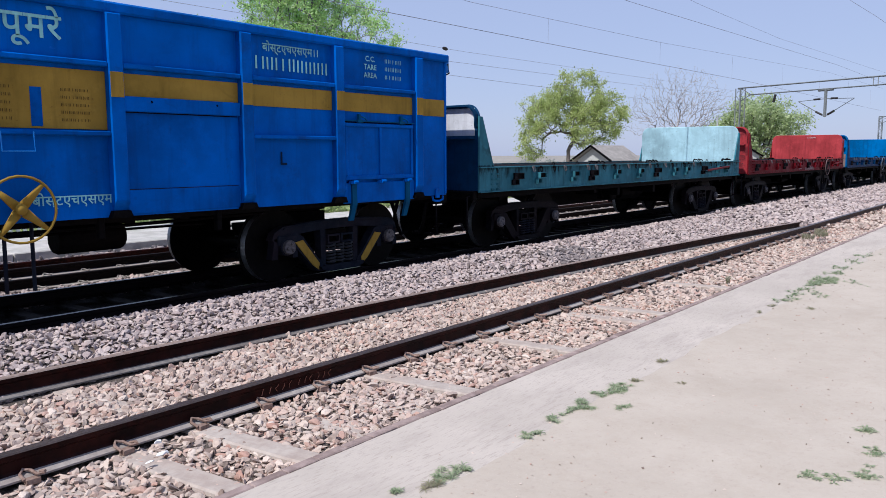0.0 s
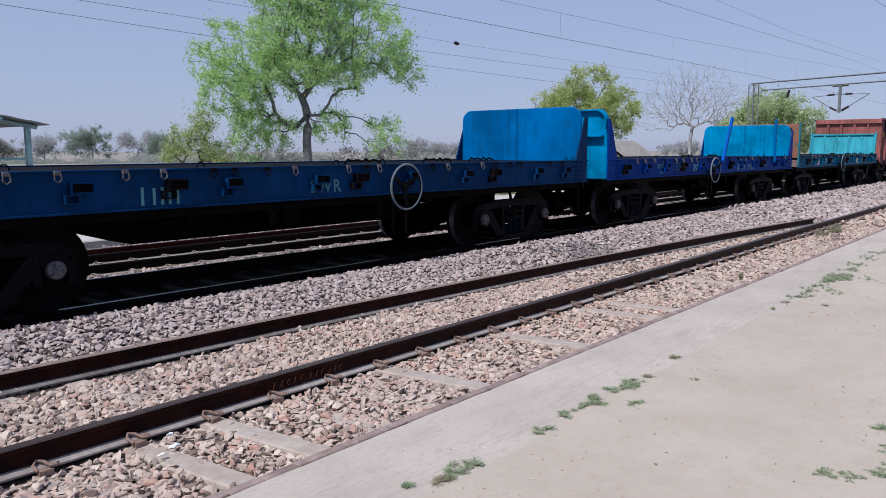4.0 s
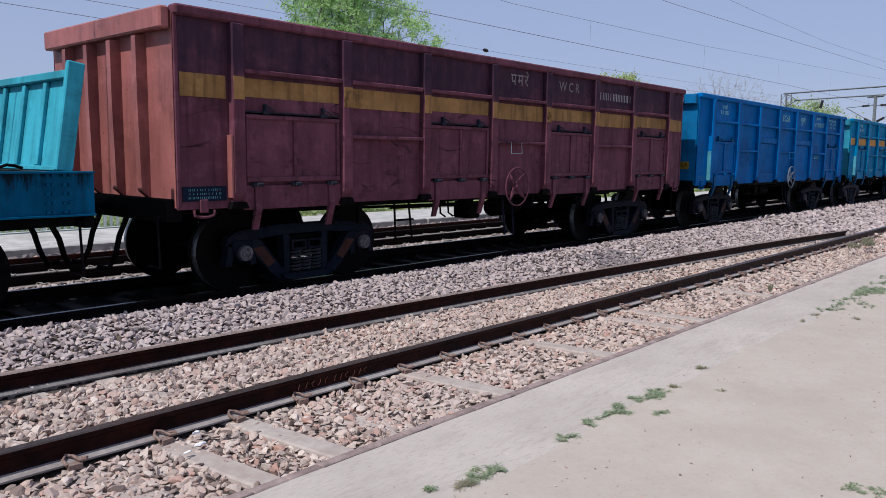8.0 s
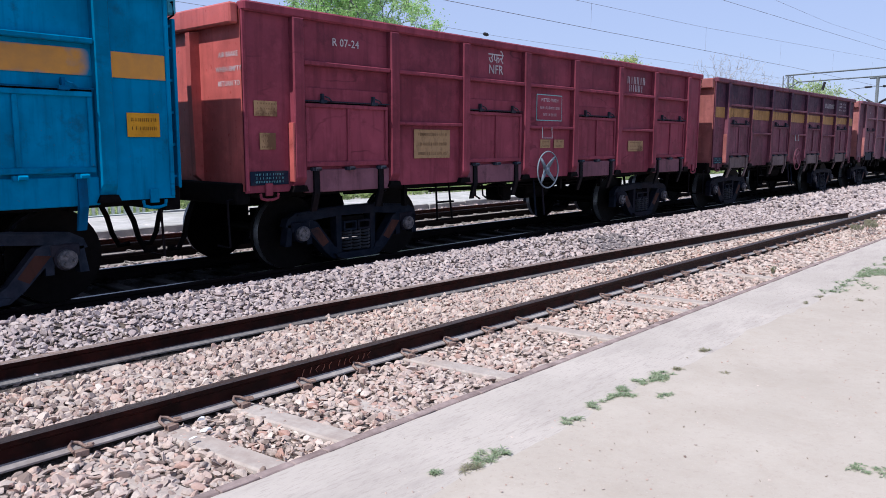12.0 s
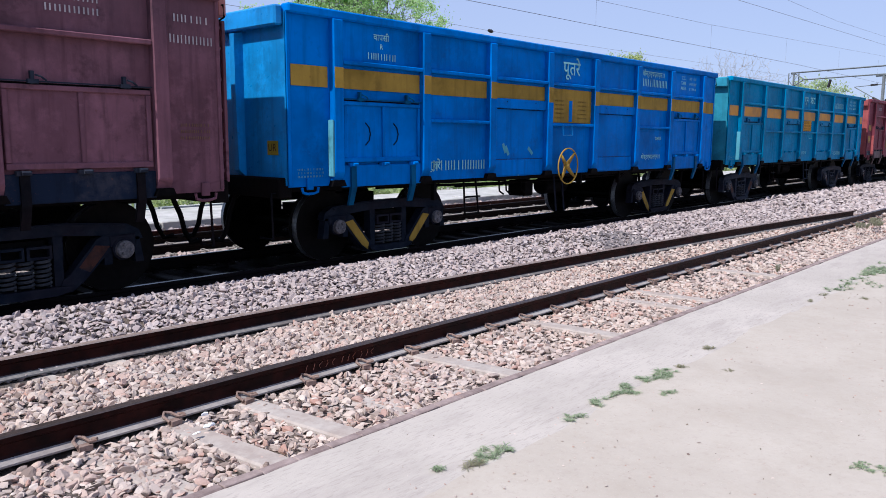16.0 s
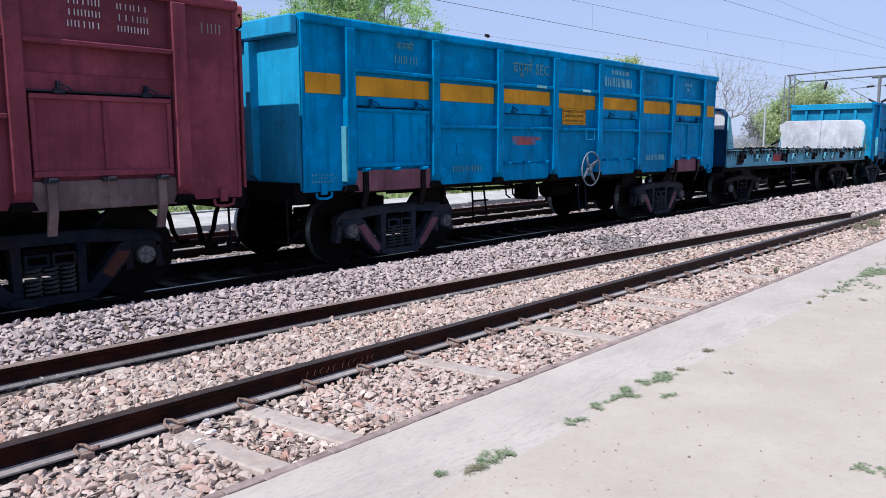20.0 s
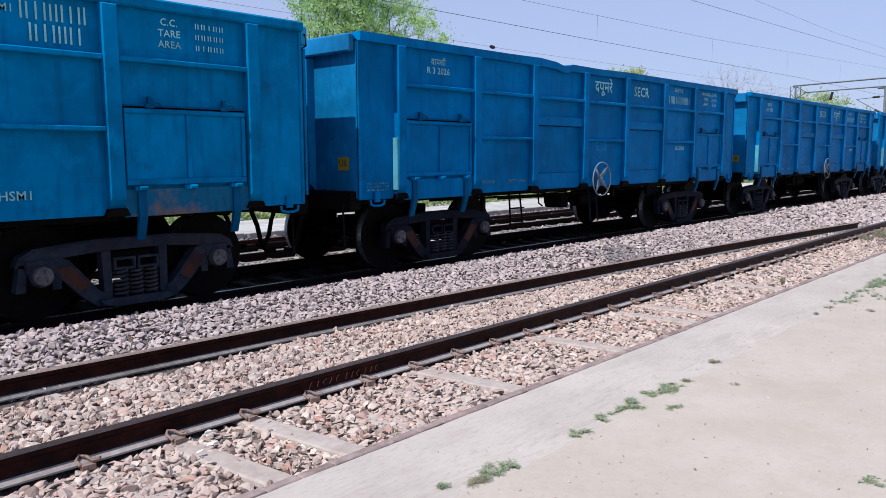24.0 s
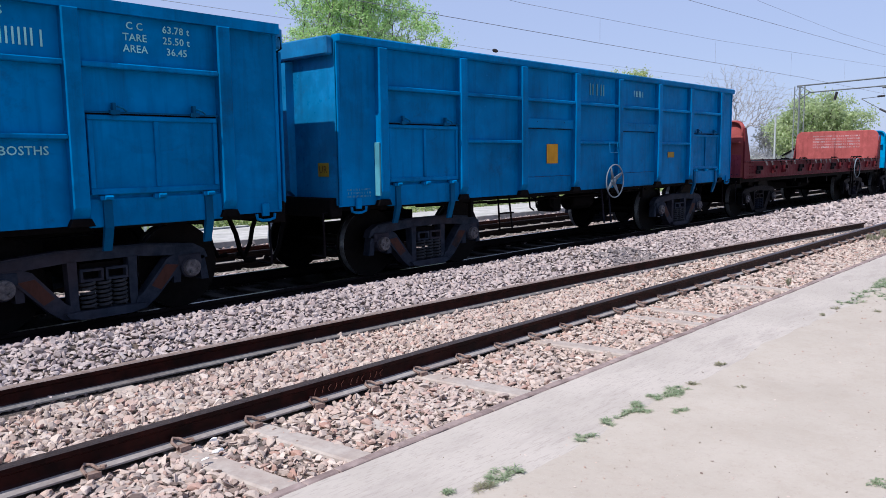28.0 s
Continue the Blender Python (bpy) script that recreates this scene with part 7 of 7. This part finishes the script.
grown_tree("yellow-green tree behind the small shed", polar(29.6, 75, GROUND_Z), 2.6, 0.20,
           [(1.0, 0, 8.0, 3.0, 3.0, 2.3), (-2.2, 0, 6.0, 2.6, 2.6, 2.2), (3.8, 0, 6.0, 2.2, 2.4, 2.0), (-3.4, 0, 3.6, 1.8, 1.8, 2.0), (1.8, 0, 4.4, 2.6, 2.4, 1.4), (-0.4, 0, 6.6, 2.6, 2.4, 2.0)],
           560, 30000, 0.125, M["leaf_yellow"], M["bark"], 12, clump=0.36, hollow=0.3, bare=0.25, tip=0.024)
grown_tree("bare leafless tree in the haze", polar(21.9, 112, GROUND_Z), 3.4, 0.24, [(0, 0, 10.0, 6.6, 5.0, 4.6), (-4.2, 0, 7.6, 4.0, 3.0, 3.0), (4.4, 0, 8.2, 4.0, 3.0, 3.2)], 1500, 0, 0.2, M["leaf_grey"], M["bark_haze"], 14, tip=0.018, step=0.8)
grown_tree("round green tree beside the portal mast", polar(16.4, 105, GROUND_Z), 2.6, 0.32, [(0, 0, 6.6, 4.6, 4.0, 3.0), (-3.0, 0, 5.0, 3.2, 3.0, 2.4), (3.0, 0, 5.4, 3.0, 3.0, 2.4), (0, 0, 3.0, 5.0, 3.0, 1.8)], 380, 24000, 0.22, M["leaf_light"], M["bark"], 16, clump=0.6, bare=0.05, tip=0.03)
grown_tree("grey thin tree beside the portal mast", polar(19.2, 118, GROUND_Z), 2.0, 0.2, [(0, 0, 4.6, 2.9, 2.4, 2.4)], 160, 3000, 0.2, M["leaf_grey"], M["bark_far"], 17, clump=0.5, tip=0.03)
rnd = random.Random(61)
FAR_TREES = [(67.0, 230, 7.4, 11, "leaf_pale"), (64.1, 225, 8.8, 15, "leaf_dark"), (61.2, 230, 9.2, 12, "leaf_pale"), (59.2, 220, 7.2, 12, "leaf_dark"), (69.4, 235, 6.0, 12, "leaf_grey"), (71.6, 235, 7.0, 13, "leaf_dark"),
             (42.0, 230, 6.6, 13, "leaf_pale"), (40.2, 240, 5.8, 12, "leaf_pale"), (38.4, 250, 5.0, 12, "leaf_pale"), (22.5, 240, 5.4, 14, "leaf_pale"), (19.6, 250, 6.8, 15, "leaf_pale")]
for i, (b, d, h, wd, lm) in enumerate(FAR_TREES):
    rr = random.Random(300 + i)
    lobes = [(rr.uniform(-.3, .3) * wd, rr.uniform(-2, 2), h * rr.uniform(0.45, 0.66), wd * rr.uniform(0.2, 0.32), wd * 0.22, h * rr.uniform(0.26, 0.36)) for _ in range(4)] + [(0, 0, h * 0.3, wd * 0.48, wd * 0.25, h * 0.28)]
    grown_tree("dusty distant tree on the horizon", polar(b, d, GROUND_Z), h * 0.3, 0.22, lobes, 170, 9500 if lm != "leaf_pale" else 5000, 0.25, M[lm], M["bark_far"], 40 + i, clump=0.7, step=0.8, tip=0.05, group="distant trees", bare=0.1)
rs_ = np.random.RandomState(71)
nb = 46000
bb = np.radians(rs_.uniform(14, 76, nb))
dd_ = rs_.uniform(150, 172, nb)
hh_ = np.abs(rs_.normal(0, 1, nb)) * 0.48 * (0.9 + 0.4 * np.sin(bb * 91.0) + 0.4 * np.sin(bb * 37.0 + 1) + 0.3 * np.sin(bb * 213.0))
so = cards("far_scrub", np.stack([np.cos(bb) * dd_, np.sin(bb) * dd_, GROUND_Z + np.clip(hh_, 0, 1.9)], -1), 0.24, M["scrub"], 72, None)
tagged(so, "low dusty scrub along the horizon", "bushes", kind="stuff")


def blades(bm, rnd, cx, cy, length, count, rise):
    """A rosette of narrow leaves that arch out from one root."""
    for k in range(count):
        a = 2 * math.pi * (k + rnd.uniform(-0.35, 0.35)) / count
        ln, w = length * rnd.uniform(0.55, 1.15), 0.0042 * rnd.uniform(0.7, 1.4)
        up = rise * rnd.uniform(0.5, 1.3)
        d, n = Vector((math.cos(a), math.sin(a), 0)), Vector((-math.sin(a), math.cos(a), 0))
        rows = []
        for u, wide, high in ((0.04, 0.5, 0.1), (0.35, 1.0, 0.8), (0.70, 0.9, 1.0), (1.0, 0.06, 0.7)):
            p = Vector((cx, cy, 0.002 + up * high)) + d * ln * u
            rows.append((bm.verts.new(p - n * w * wide), bm.verts.new(p + Vector((0, 0, -0.0015))), bm.verts.new(p + n * w * wide)))
        for p, q in zip(rows, rows[1:]):
            bm.faces.new((p[0], q[0], q[1], p[1]))
            bm.faces.new((p[1], q[1], q[2], p[2]))


def weed(x, y, r, n, seed, label="small green weed growing at the concrete strip", key="weed", rise=0.016):
    """A patch of low rosettes: n of them within r of its middle, with runners between them."""
    rnd = random.Random(seed)
    wd = thing("weed", label, "plant", "weeds on the platform", pose(x, y, -0.060))
    leaf, stem = bmesh.new(), bmesh.new()
    for k in range(n):
        a, q = rnd.uniform(0, 2 * math.pi), r * math.sqrt(rnd.random()) if k else 0.0
        cx, cy = math.cos(a) * q, math.sin(a) * q * 0.62
        blades(leaf, rnd, cx, cy, rnd.uniform(0.026, 0.056), rnd.randint(6, 10), rise)
        tube(stem, [Vector((0, 0, 0.004)), Vector((cx * 0.5, cy * 0.5, 0.010)), Vector((cx, cy, 0.004))], 0.0016, 3)
    tagged(part("stem", stem, M[key], wd), kind="stuff")
    tagged(part("leaves", leaf, M[key], wd), kind="stuff")


WEEDS = [(3.28, 2.575, 0.085, 13), (3.20, 2.55, 0.06, 6), (2.91, 2.65, 0.035, 4), (4.06, 2.55, 0.06, 7), (4.38, 2.57, 0.06, 6), (4.57, 2.57, 0.06, 6), (4.70, 2.56, 0.05, 5), (4.84, 2.585, 0.06, 8), (4.76, 2.52, 0.06, 6),
         (5.10, 2.60, 0.06, 7), (5.17, 2.54, 0.08, 11), (5.34, 2.55, 0.09, 13), (5.30, 2.49, 0.05, 5), (4.91, 2.32, 0.055, 7), (9.9, 2.55, 0.16, 12), (10.4, 2.57, 0.16, 12), (10.9, 2.53, 0.16, 10), (11.35, 2.52, 0.16, 22), (11.62, 2.51, 0.20, 44), (11.95, 2.53, 0.20, 34),
         (12.6, 2.56, 0.20, 14), (13.3, 2.57, 0.22, 14), (14.2, 2.58, 0.22, 12), (10.6, 2.3, 0.2, 8), (11.8, 2.1, 0.25, 8), (15.2, 2.5, 0.3, 12), (4.46, 0.97, 0.06, 7), (4.50, 0.86, 0.06, 6), (4.73, 0.74, 0.08, 10), (5.11, 0.77, 0.08, 9), (5.5, 0.86, 0.07, 7)]
for i, (x, y, r, n) in enumerate(WEEDS):
    weed(x, y, r * 1.45, n, 100 + i, rise=0.018 if x < 9 else 0.024)
for i, (x, y, r, n) in enumerate(((3.07, 2.55, 0.075, 8), (5.57, 2.53, 0.05, 4), (6.25, 2.59, 0.06, 5), (9.4, 2.56, 0.09, 4), (8.97, 2.58, 0.09, 4), (9.49, 2.16, 0.09, 4), (5.72, 2.21, 0.03, 2))):
    weed(x, y, r, n, 160 + i, "dry yellowish weed growing at the concrete strip", "weed_dry")
for i, (x, y) in enumerate(((17.5, 4.1), (18.2, 4.0), (18.8, 4.15), (10.68, 3.51))):
    weed(x, y, 0.22 if x > 15 else 0.06, 26 if x > 15 else 5, 200 + i, "dry grass tuft growing in the ballast", "weed_dry", 0.09)

# grit on the dirt
rs_ = np.random.RandomState(31)
gx, gy = 1.5 + 15 * rs_.rand(6000) ** 1.4, rs_.uniform(-1.5, 3.2, 6000)
scatter("grit", np.stack([gx, gy, np.where(gy > 2.45, -0.058, -0.052)], -1), 0.002 + 0.010 * rs_.rand(6000) ** 4, M["stone_warm"], 33, "loose grit and pebbles on the platform")

rs_ = np.random.RandomState(35)
lx, ly = 1.6 + 15 * rs_.rand(380) ** 1.2, rs_.uniform(-1.6, 3.2, 380)
M["litter"] = leaf_mat("dry_litter", [(0.16, 0.12, 0.09), (0.26, 0.20, 0.15), (0.36, 0.30, 0.23), (0.22, 0.20, 0.14)])
lo = cards("dry_litter", np.stack([lx, ly, np.where(ly > 2.45, -0.052, -0.047)], -1), 0.010, M["litter"], 36, None, 2.2)
tagged(lo, "dry leaf bits and straw on the platform", "litter", kind="stuff")


# ---- overhead line ----
M["galv"] = grained("galvanised_steel", (0.14, 0.16, 0.165), (0.21, 0.225, 0.235), 10.0, 0.6, 0.2, metal=0.2)
M["wire"] = grained("dark_wire", (0.22, 0.22, 0.25), (0.28, 0.28, 0.31), 5.0, 0.7, 0.0)
M["porcelain"] = grained("brown_porcelain", (0.02, 0.02, 0.022), (0.035, 0.03, 0.03), 5.0, 0.5, 0.0)


def lattice(bm, a, b, width, up, bays):
    """Two chords and zigzag bars between two points."""
    a, b, up = Vector(a), Vector(b), Vector(up)
    for s in (-0.5, 0.5):
        tube(bm, [a + up * width * s, b + up * width * s], 0.06, 4)
    for i in range(bays):
        p, q = a.lerp(b, i / bays), a.lerp(b, (i + 1) / bays)
        s = 0.5 if i % 2 else -0.5
        tube(bm, [p + up * width * s, q - up * width * s], 0.025, 4)


def portal(x, y_far, label, turn=0.0):
    po = thing("overhead_portal", label, "portal mast", "portals of the overhead line", pose(x, y_far, 0, 0, 0, turn) @ pose(0, -y_far, 0))
    bm = bmesh.new()
    lattice(bm, (-0.4, y_far, -0.5), (-0.4, y_far, 8.1), 0.5, (0, 1, 0), 14)
    lattice(bm, (0.4, y_far, -0.5), (0.4, y_far, 8.1), 0.5, (0, 1, 0), 14)
    for z in (2.0, 4.0, 6.0, 8.0):
        tube(bm, [(-0.4, y_far, z), (0.4, y_far, z)], 0.03, 4)
    part("column", bm, M["galv"], po)
    bm = bmesh.new()
    tube(bm, [(0, y_far + 0.3, 8.15), (0, -4.5, 8.15)], 0.07, 4)
    tube(bm, [(0, y_far - 0.9, 7.45), (0, -4.0, 7.45)], 0.06, 4)
    tube(bm, [(0, y_far, 6.9), (0, y_far - 1.2, 7.5)], 0.05, 4)
    tube(bm, [(0, y_far - 1.2, 7.45), (0, y_far - 0.1, 8.1)], 0.03, 4)
    for k in range(2):
        tube(bm, [(0, 12.2 - k * 0.4, 7.45), (0, 12.2 - k * 0.4, 8.15)], 0.04, 4)
    part("boom", bm, M["galv"], po)
    bm = bmesh.new()
    tube(bm, [(0, 16.3, 7.4), (0, 16.3, 5.0)], 0.14, 6)
    tube(bm, [(0, 15.6, 7.35), (0, 17.0, 7.35)], 0.10, 4)
    part("drop_arm", bm, M["galv"], po)
    bm = bmesh.new()
    for s in (-1, 1):
        tube(bm, [(0, 16.3, 5.05), (0, 16.3 + s * 2.6, 6.5)], 0.035, 4)
        tube(bm, [(0, 16.3, 6.6), (0, 16.3 + s * 2.5, 6.5)], 0.03, 4)
    part("cantilever", bm, M["galv"], po)
    for s in (-1, 1):
        part("insulator", tube(bmesh.new(), [(0, 16.3 + s * 0.25, 5.2), (0, 16.3 + s * 0.85, 5.5)], 0.10, 6), M["porcelain"], po)
        part("insulator", tube(bmesh.new(), [(0, 16.3 + s * 0.5, 6.6), (0, 16.3 + s * 1.1, 6.58)], 0.09, 6), M["porcelain"], po)
    part("insulator", tube(bmesh.new(), [(0, 21.2, 7.3), (0, 21.4, 6.6)], 0.12, 6), M["porcelain"], po)
    return po


LINE = portal(77.5, 25.0, "grey steel lattice portal over the tracks", -18.0)
portal(152.0, 25.0, "farther grey steel lattice portal over the tracks")


def wire(label, points, radius=0.012):
    bm = tube(bmesh.new(), points, radius * 0.6, 4)
    ob = new("wire", mesh_from("wire", bm, [M["wire"]]))
    ob.parent, ob.matrix_parent_inverse = LINE, LINE.matrix_basis.inverted()
    return tagged(ob, label)


wire("thin contact wire above the far track", [(-10, 12.7, 5.05), (12.6, 12.7, 5.10), (21.5, 12.7, 5.18), (39.6, 12.7, 5.40), (77, 12.7, 5.5)], 0.014)
wire("thin catenary wire above the far track", [(-10, 12.7, 6.2), (17.0, 12.7, 5.83), (29.3, 12.7, 6.13), (57.5, 12.7, 7.2), (77, 12.7, 7.4)], 0.010)
wire("thin contact wire above the main track", [(-10, 9.4, 5.75), (19.8, 9.4, 5.84), (30.4, 9.4, 6.04), (44.3, 9.4, 6.3), (77, 9.4, 6.3)], 0.012)
wire("thin catenary wire above the main track", [(-10, 9.4, 7.2), (25.1, 9.4, 6.50), (33.7, 9.4, 6.45), (77, 9.4, 7.4)], 0.009)
wire("thin wire above the yard", [(0, 25, 6.6), (11.6, 25, 6.51), (19.7, 25, 6.47), (27.0, 25, 6.5), (39.9, 25, 6.66), (77, 25, 7.2)], 0.016)
wire("thin wire above the yard", [(0, 25, 6.15), (9.8, 25, 6.04), (17.9, 25, 5.9), (27.8, 25, 5.86), (39.9, 25, 5.86), (77, 25, 6.0)], 0.016)
wire("thin wire above the yard", [(0, 24, 6.9), (17.6, 24, 6.98), (31.2, 24, 6.95), (77, 24, 7.6)], 0.013)
wire("thin wire above the siding", [(-10, 5.6, 6.3), (27.7, 5.6, 6.57), (31.8, 5.6, 6.65), (77, 5.6, 7.0)], 0.010)
for k in range(9):
    x = 4 + 8.5 * k
    wire("short dropper between the wires", [(x, 12.7, 5.1 + 0.005 * x), (x, 12.7, 5.85 + max(0, x - 17) * 0.026)], 0.006)
part("line_insulator", lathe(bmesh.new(), [(-0.2, 0.02), (-0.13, 0.07), (-0.05, 0.085), (0.05, 0.09), (0.13, 0.07), (0.22, 0.02)], 'x', 12), M["porcelain"], LINE, "dark ribbed insulator in a wire", LINE.matrix_basis.inverted() @ pose(30.0, 24.0, 6.945, 0, 6, 0))


# ---- buildings and small things ----
M["scrap"] = grained("white_plastic", (0.7, 0.72, 0.74), (0.8, 0.8, 0.8), 20.0, 0.4, 0.2)
M["chalk"] = grained("red_chalk", (0.35, 0.13, 0.08), (0.45, 0.2, 0.14), 40.0, 0.95, 0.2)
M["sheetroof"] = grained("weathered_roof_sheet", (0.20, 0.21, 0.22), (0.30, 0.31, 0.32), 6.0, 0.7, 0.3)
M["teal_post"] = paint("pale_teal_paint", (0.30, 0.46, 0.50), rust=0.3)
M["shed_roof"] = grained("pale_shed_roof", (0.24, 0.225, 0.21), (0.31, 0.29, 0.27), 3.0, 0.9, 0.3)
M["fence"] = grained("pale_green_fence", (0.56, 0.62, 0.56), (0.66, 0.70, 0.66), 6.0, 0.8, 0.2)


def shelter():
    """Platform shelter: sloping sheet roof on posts, with a rail between them."""
    sh = thing("platform_shelter", "grey sheet-roofed platform shelter on pale posts", "shelter", m=pose(0, 0, 0))
    bm = bmesh.new()
    # one corrugated sheet that falls from the ridge to both sides
    line = []
    for (xa, za), (xb, zb) in (((16.7, 2.98), (9.0, 4.35)), ((9.0, 4.35), (0.5, 2.86))):
        for i in range(29):
            u = i / 28
            line.append((xa + (xb - xa) * u, za + (zb - za) * u + (0.015 if i % 4 in (2, 3) else 0.0)))
    prism(bm, line + [(x, z + 0.05) for x, z in reversed(line)], 'y', 38.6, 47.0)
    part("roof", bm, M["sheetroof"], sh)
    for y in (39.3, 46.2):
        part("rafter", tube(bmesh.new(), [(16.4, y, 2.90), (9.0, y, 4.18), (1.5, y, 2.9)], 0.13, 4), M["teal_post"], sh)
        for x in (15.95, 9.0, 2.0):
            slab("post", (x - 0.12, x + 0.12, y - 0.12, y + 0.12, -0.5, 2.95 if x != 9.0 else 4.1), M["teal_post"], sh, 0.01)
    for x in (14.6, 11.5):
        part("purlin", tube(bmesh.new(), [(x, 38.7, 2.95 + (16.4 - x) * 0.172), (x, 46.9, 2.95 + (16.4 - x) * 0.172)], 0.09, 4), M["teal_post"], sh)
    part("rail", tube(bmesh.new(), [(16.1, 39.3, 1.35), (9.0, 39.3, 1.5)], 0.07, 4), M["teal_post"], sh)


shelter()


def shed(label, base, length, depth, wall_h, rise, turn, roof_m):
    sd = thing("shed", label, "shed", m=Matrix.Translation(base) @ pose(0, 0, 0, 0, 0, turn))
    a, b = length / 2, depth / 2
    bm = boxes((-a, a, -b, b, -0.5, wall_h))
    prism(bm, [(-b, wall_h), (b, wall_h), (0, wall_h + rise)], 'x', -a, a)
    part("wall", bm, M["wall"], sd)
    bm = bmesh.new()
    prism(bm, [(-b - 0.4, wall_h - 0.15), (0, wall_h + rise + 0.06), (b + 0.4, wall_h - 0.15), (b + 0.4, wall_h - 0.05), (0, wall_h + rise + 0.18), (-b - 0.4, wall_h - 0.05)], 'x', -a - 0.4, a + 0.4)
    part("roof", bm, roof_m, sd)
    part("gable_trim", tube(bmesh.new(), [(-a - 0.42, -b - 0.4, wall_h - 0.08), (-a - 0.42, 0, wall_h + rise + 0.14), (-a - 0.42, b + 0.4, wall_h - 0.08)], 0.09, 4), M["steel"], sd)
    slab("door", (-a - 0.06, -a - 0.01, -0.45, 0.45, -0.5, 1.3), M["steel"], sd, 0.01)


shed("low whitewashed shed with a pale pitched roof", polar(26.8, 62, 0), 3.6, 3.0, 1.35, 0.95, -8, M["shed_roof"])
shed("low shed half hidden behind the train", polar(17.6, 95, 0), 4.0, 3.4, 1.6, 1.1, 20, M["sheetroof"])


def picket_fence(x0, x1, y):
    fe = thing("picket_fence", "white concrete picket fence behind the far platform", "fence", m=pose(0, y, 0))
    x = x0
    while x < x1:
        slab("picket", (x, x + 0.07, -0.03, 0.03, -0.02, 0.85), M["fence"], fe, 0.01)
        x += 0.155
    slab("fence_base", (x0 - 0.1, x + 0.1, -0.06, 0.06, -0.5, -0.03), M["fence"], fe, 0.01)
    slab("fence_rail", (x0 - 0.1, x + 0.1, 0.035, 0.075, 0.62, 0.70), M["fence"], fe, 0.005)


picket_fence(-2.0, 9.3, 18.2)
slab_ob = new("boundary_wall", mesh_from("boundary_wall", boxes((-40, -2.2, 18.1, 18.3, -0.5, 0.5), (9.5, 11.8, 18.1, 18.3, -0.5, -0.02), (31.5, 220, 20.4, 20.6, -0.5, 0.35)), [M["wall"]]))
tagged(slab_ob, "low whitewashed boundary wall behind the platform", "wall", kind="structure")
rs_ = np.random.RandomState(77)
vx = rs_.uniform(-2.0, 60, 21000)
verge = np.stack([vx, 18.5 + np.abs(rs_.normal(0, 1.0, 21000)), -0.1 + np.abs(rs_.normal(0, 0.30, 21000)) * (0.9 + 0.6 * np.sin(vx * 1.3) + 0.3 * np.sin(vx * 3.7))], -1)
vo = cards("verge_plants", verge, 0.10, M["leaf_dusty"], 78, None, 2.2)
tagged(vo, "strip of low green weeds behind the far platform", "plants", kind="stuff")
for i, (x, y, z, s) in enumerate(((2.55, 4.38, -0.175, 0.036), (2.42, 4.32, -0.18, 0.032), (2.62, 4.55, -0.165, 0.038))):
    shapes, tris = rock_shapes(3, 90 + i)
    bm = bmesh.new()
    vs = [bm.verts.new(tuple(v * s * np.array((1.1, 0.7, 0.35)))) for v in shapes[i]]
    for t in tris:
        bm.faces.new([vs[k] for k in t])
    so = new("plastic_scrap", mesh_from("plastic_scrap", bm, [M["scrap"]]))
    so.matrix_basis = pose(x, y, z + 0.02)
    tagged(so, "crumpled white plastic scrap lying on the ballast", "litter", "scraps on the ballast")
# chalk scribble on the near rail's web
chalk = bmesh.new()
rnd = random.Random(3)
for k in range(11):
    x = 3.62 + 0.07 * k + rnd.uniform(-.015, .015)
    tube(chalk, [(x, Y_NEAR - 0.0125, -0.118), (x + rnd.uniform(-.02, .03), Y_NEAR - 0.0125, -0.09), (x + 0.02, Y_NEAR - 0.0125, -0.066)], 0.003, 3)
co = new("chalk_marks", mesh_from("chalk_marks", chalk, [M["chalk"]]))
tagged(co, "faded red chalk scribble on the rail's web", "marking", kind="stuff")
M["pole_pale"] = grained("pale_painted_post", (0.34, 0.37, 0.38), (0.42, 0.44, 0.45), 5.0, 0.8, 0.1)
pole = new("white_post", mesh_from("white_post", tube(bmesh.new(), [(0, 0, -0.5), (0, 0, 6.2)], 0.10, 6), [M["pole_pale"]]))
pole.matrix_basis = Matrix.Translation(polar(19.3, 95, 0))
tagged(pole, "thin pale signal post beside the line", "post")


# ---- how the train runs ----
def run(t):
    """How far the train has come, in metres."""
    u = t / 10
    return 3.402 + 98.73 * u + 0.864 * u * u + 0.025 * u ** 3


def motions():
    gap_g, gap_f = 13.694, 14.635
    place = 0.0
    for made, sets, length in TRAIN:
        pitch = gap_f if length > 13.5 else gap_g
        centre = place + pitch / 2
        place += pitch
        walk(made, [(t * 0.5, pose(centre - run(t * 0.5), YC, 0)) for t in range(57)])
        t_in, t_out = max(0.0, (centre - 3.4 - 52) / 100 * 10), min(28.0, (centre - 3.4 + 6) / 100 * 10 + 0.3)
        steps = [0.0] + [t_in + k / 15 for k in range(1, int((t_out - t_in) * 15))] + [28.0]
        start = run(t_in)
        last = run(steps[-2])
        for ws in sets:
            home = ws.matrix_basis.translation.copy()
            rows = []
            for t in steps:
                d = min(max(run(t), start), last) - start
                rows.append((t, Matrix.Translation(home) @ Matrix.Rotation(-d / R_WHEEL, 4, 'Y')))
            walk(ws, rows)


motions()
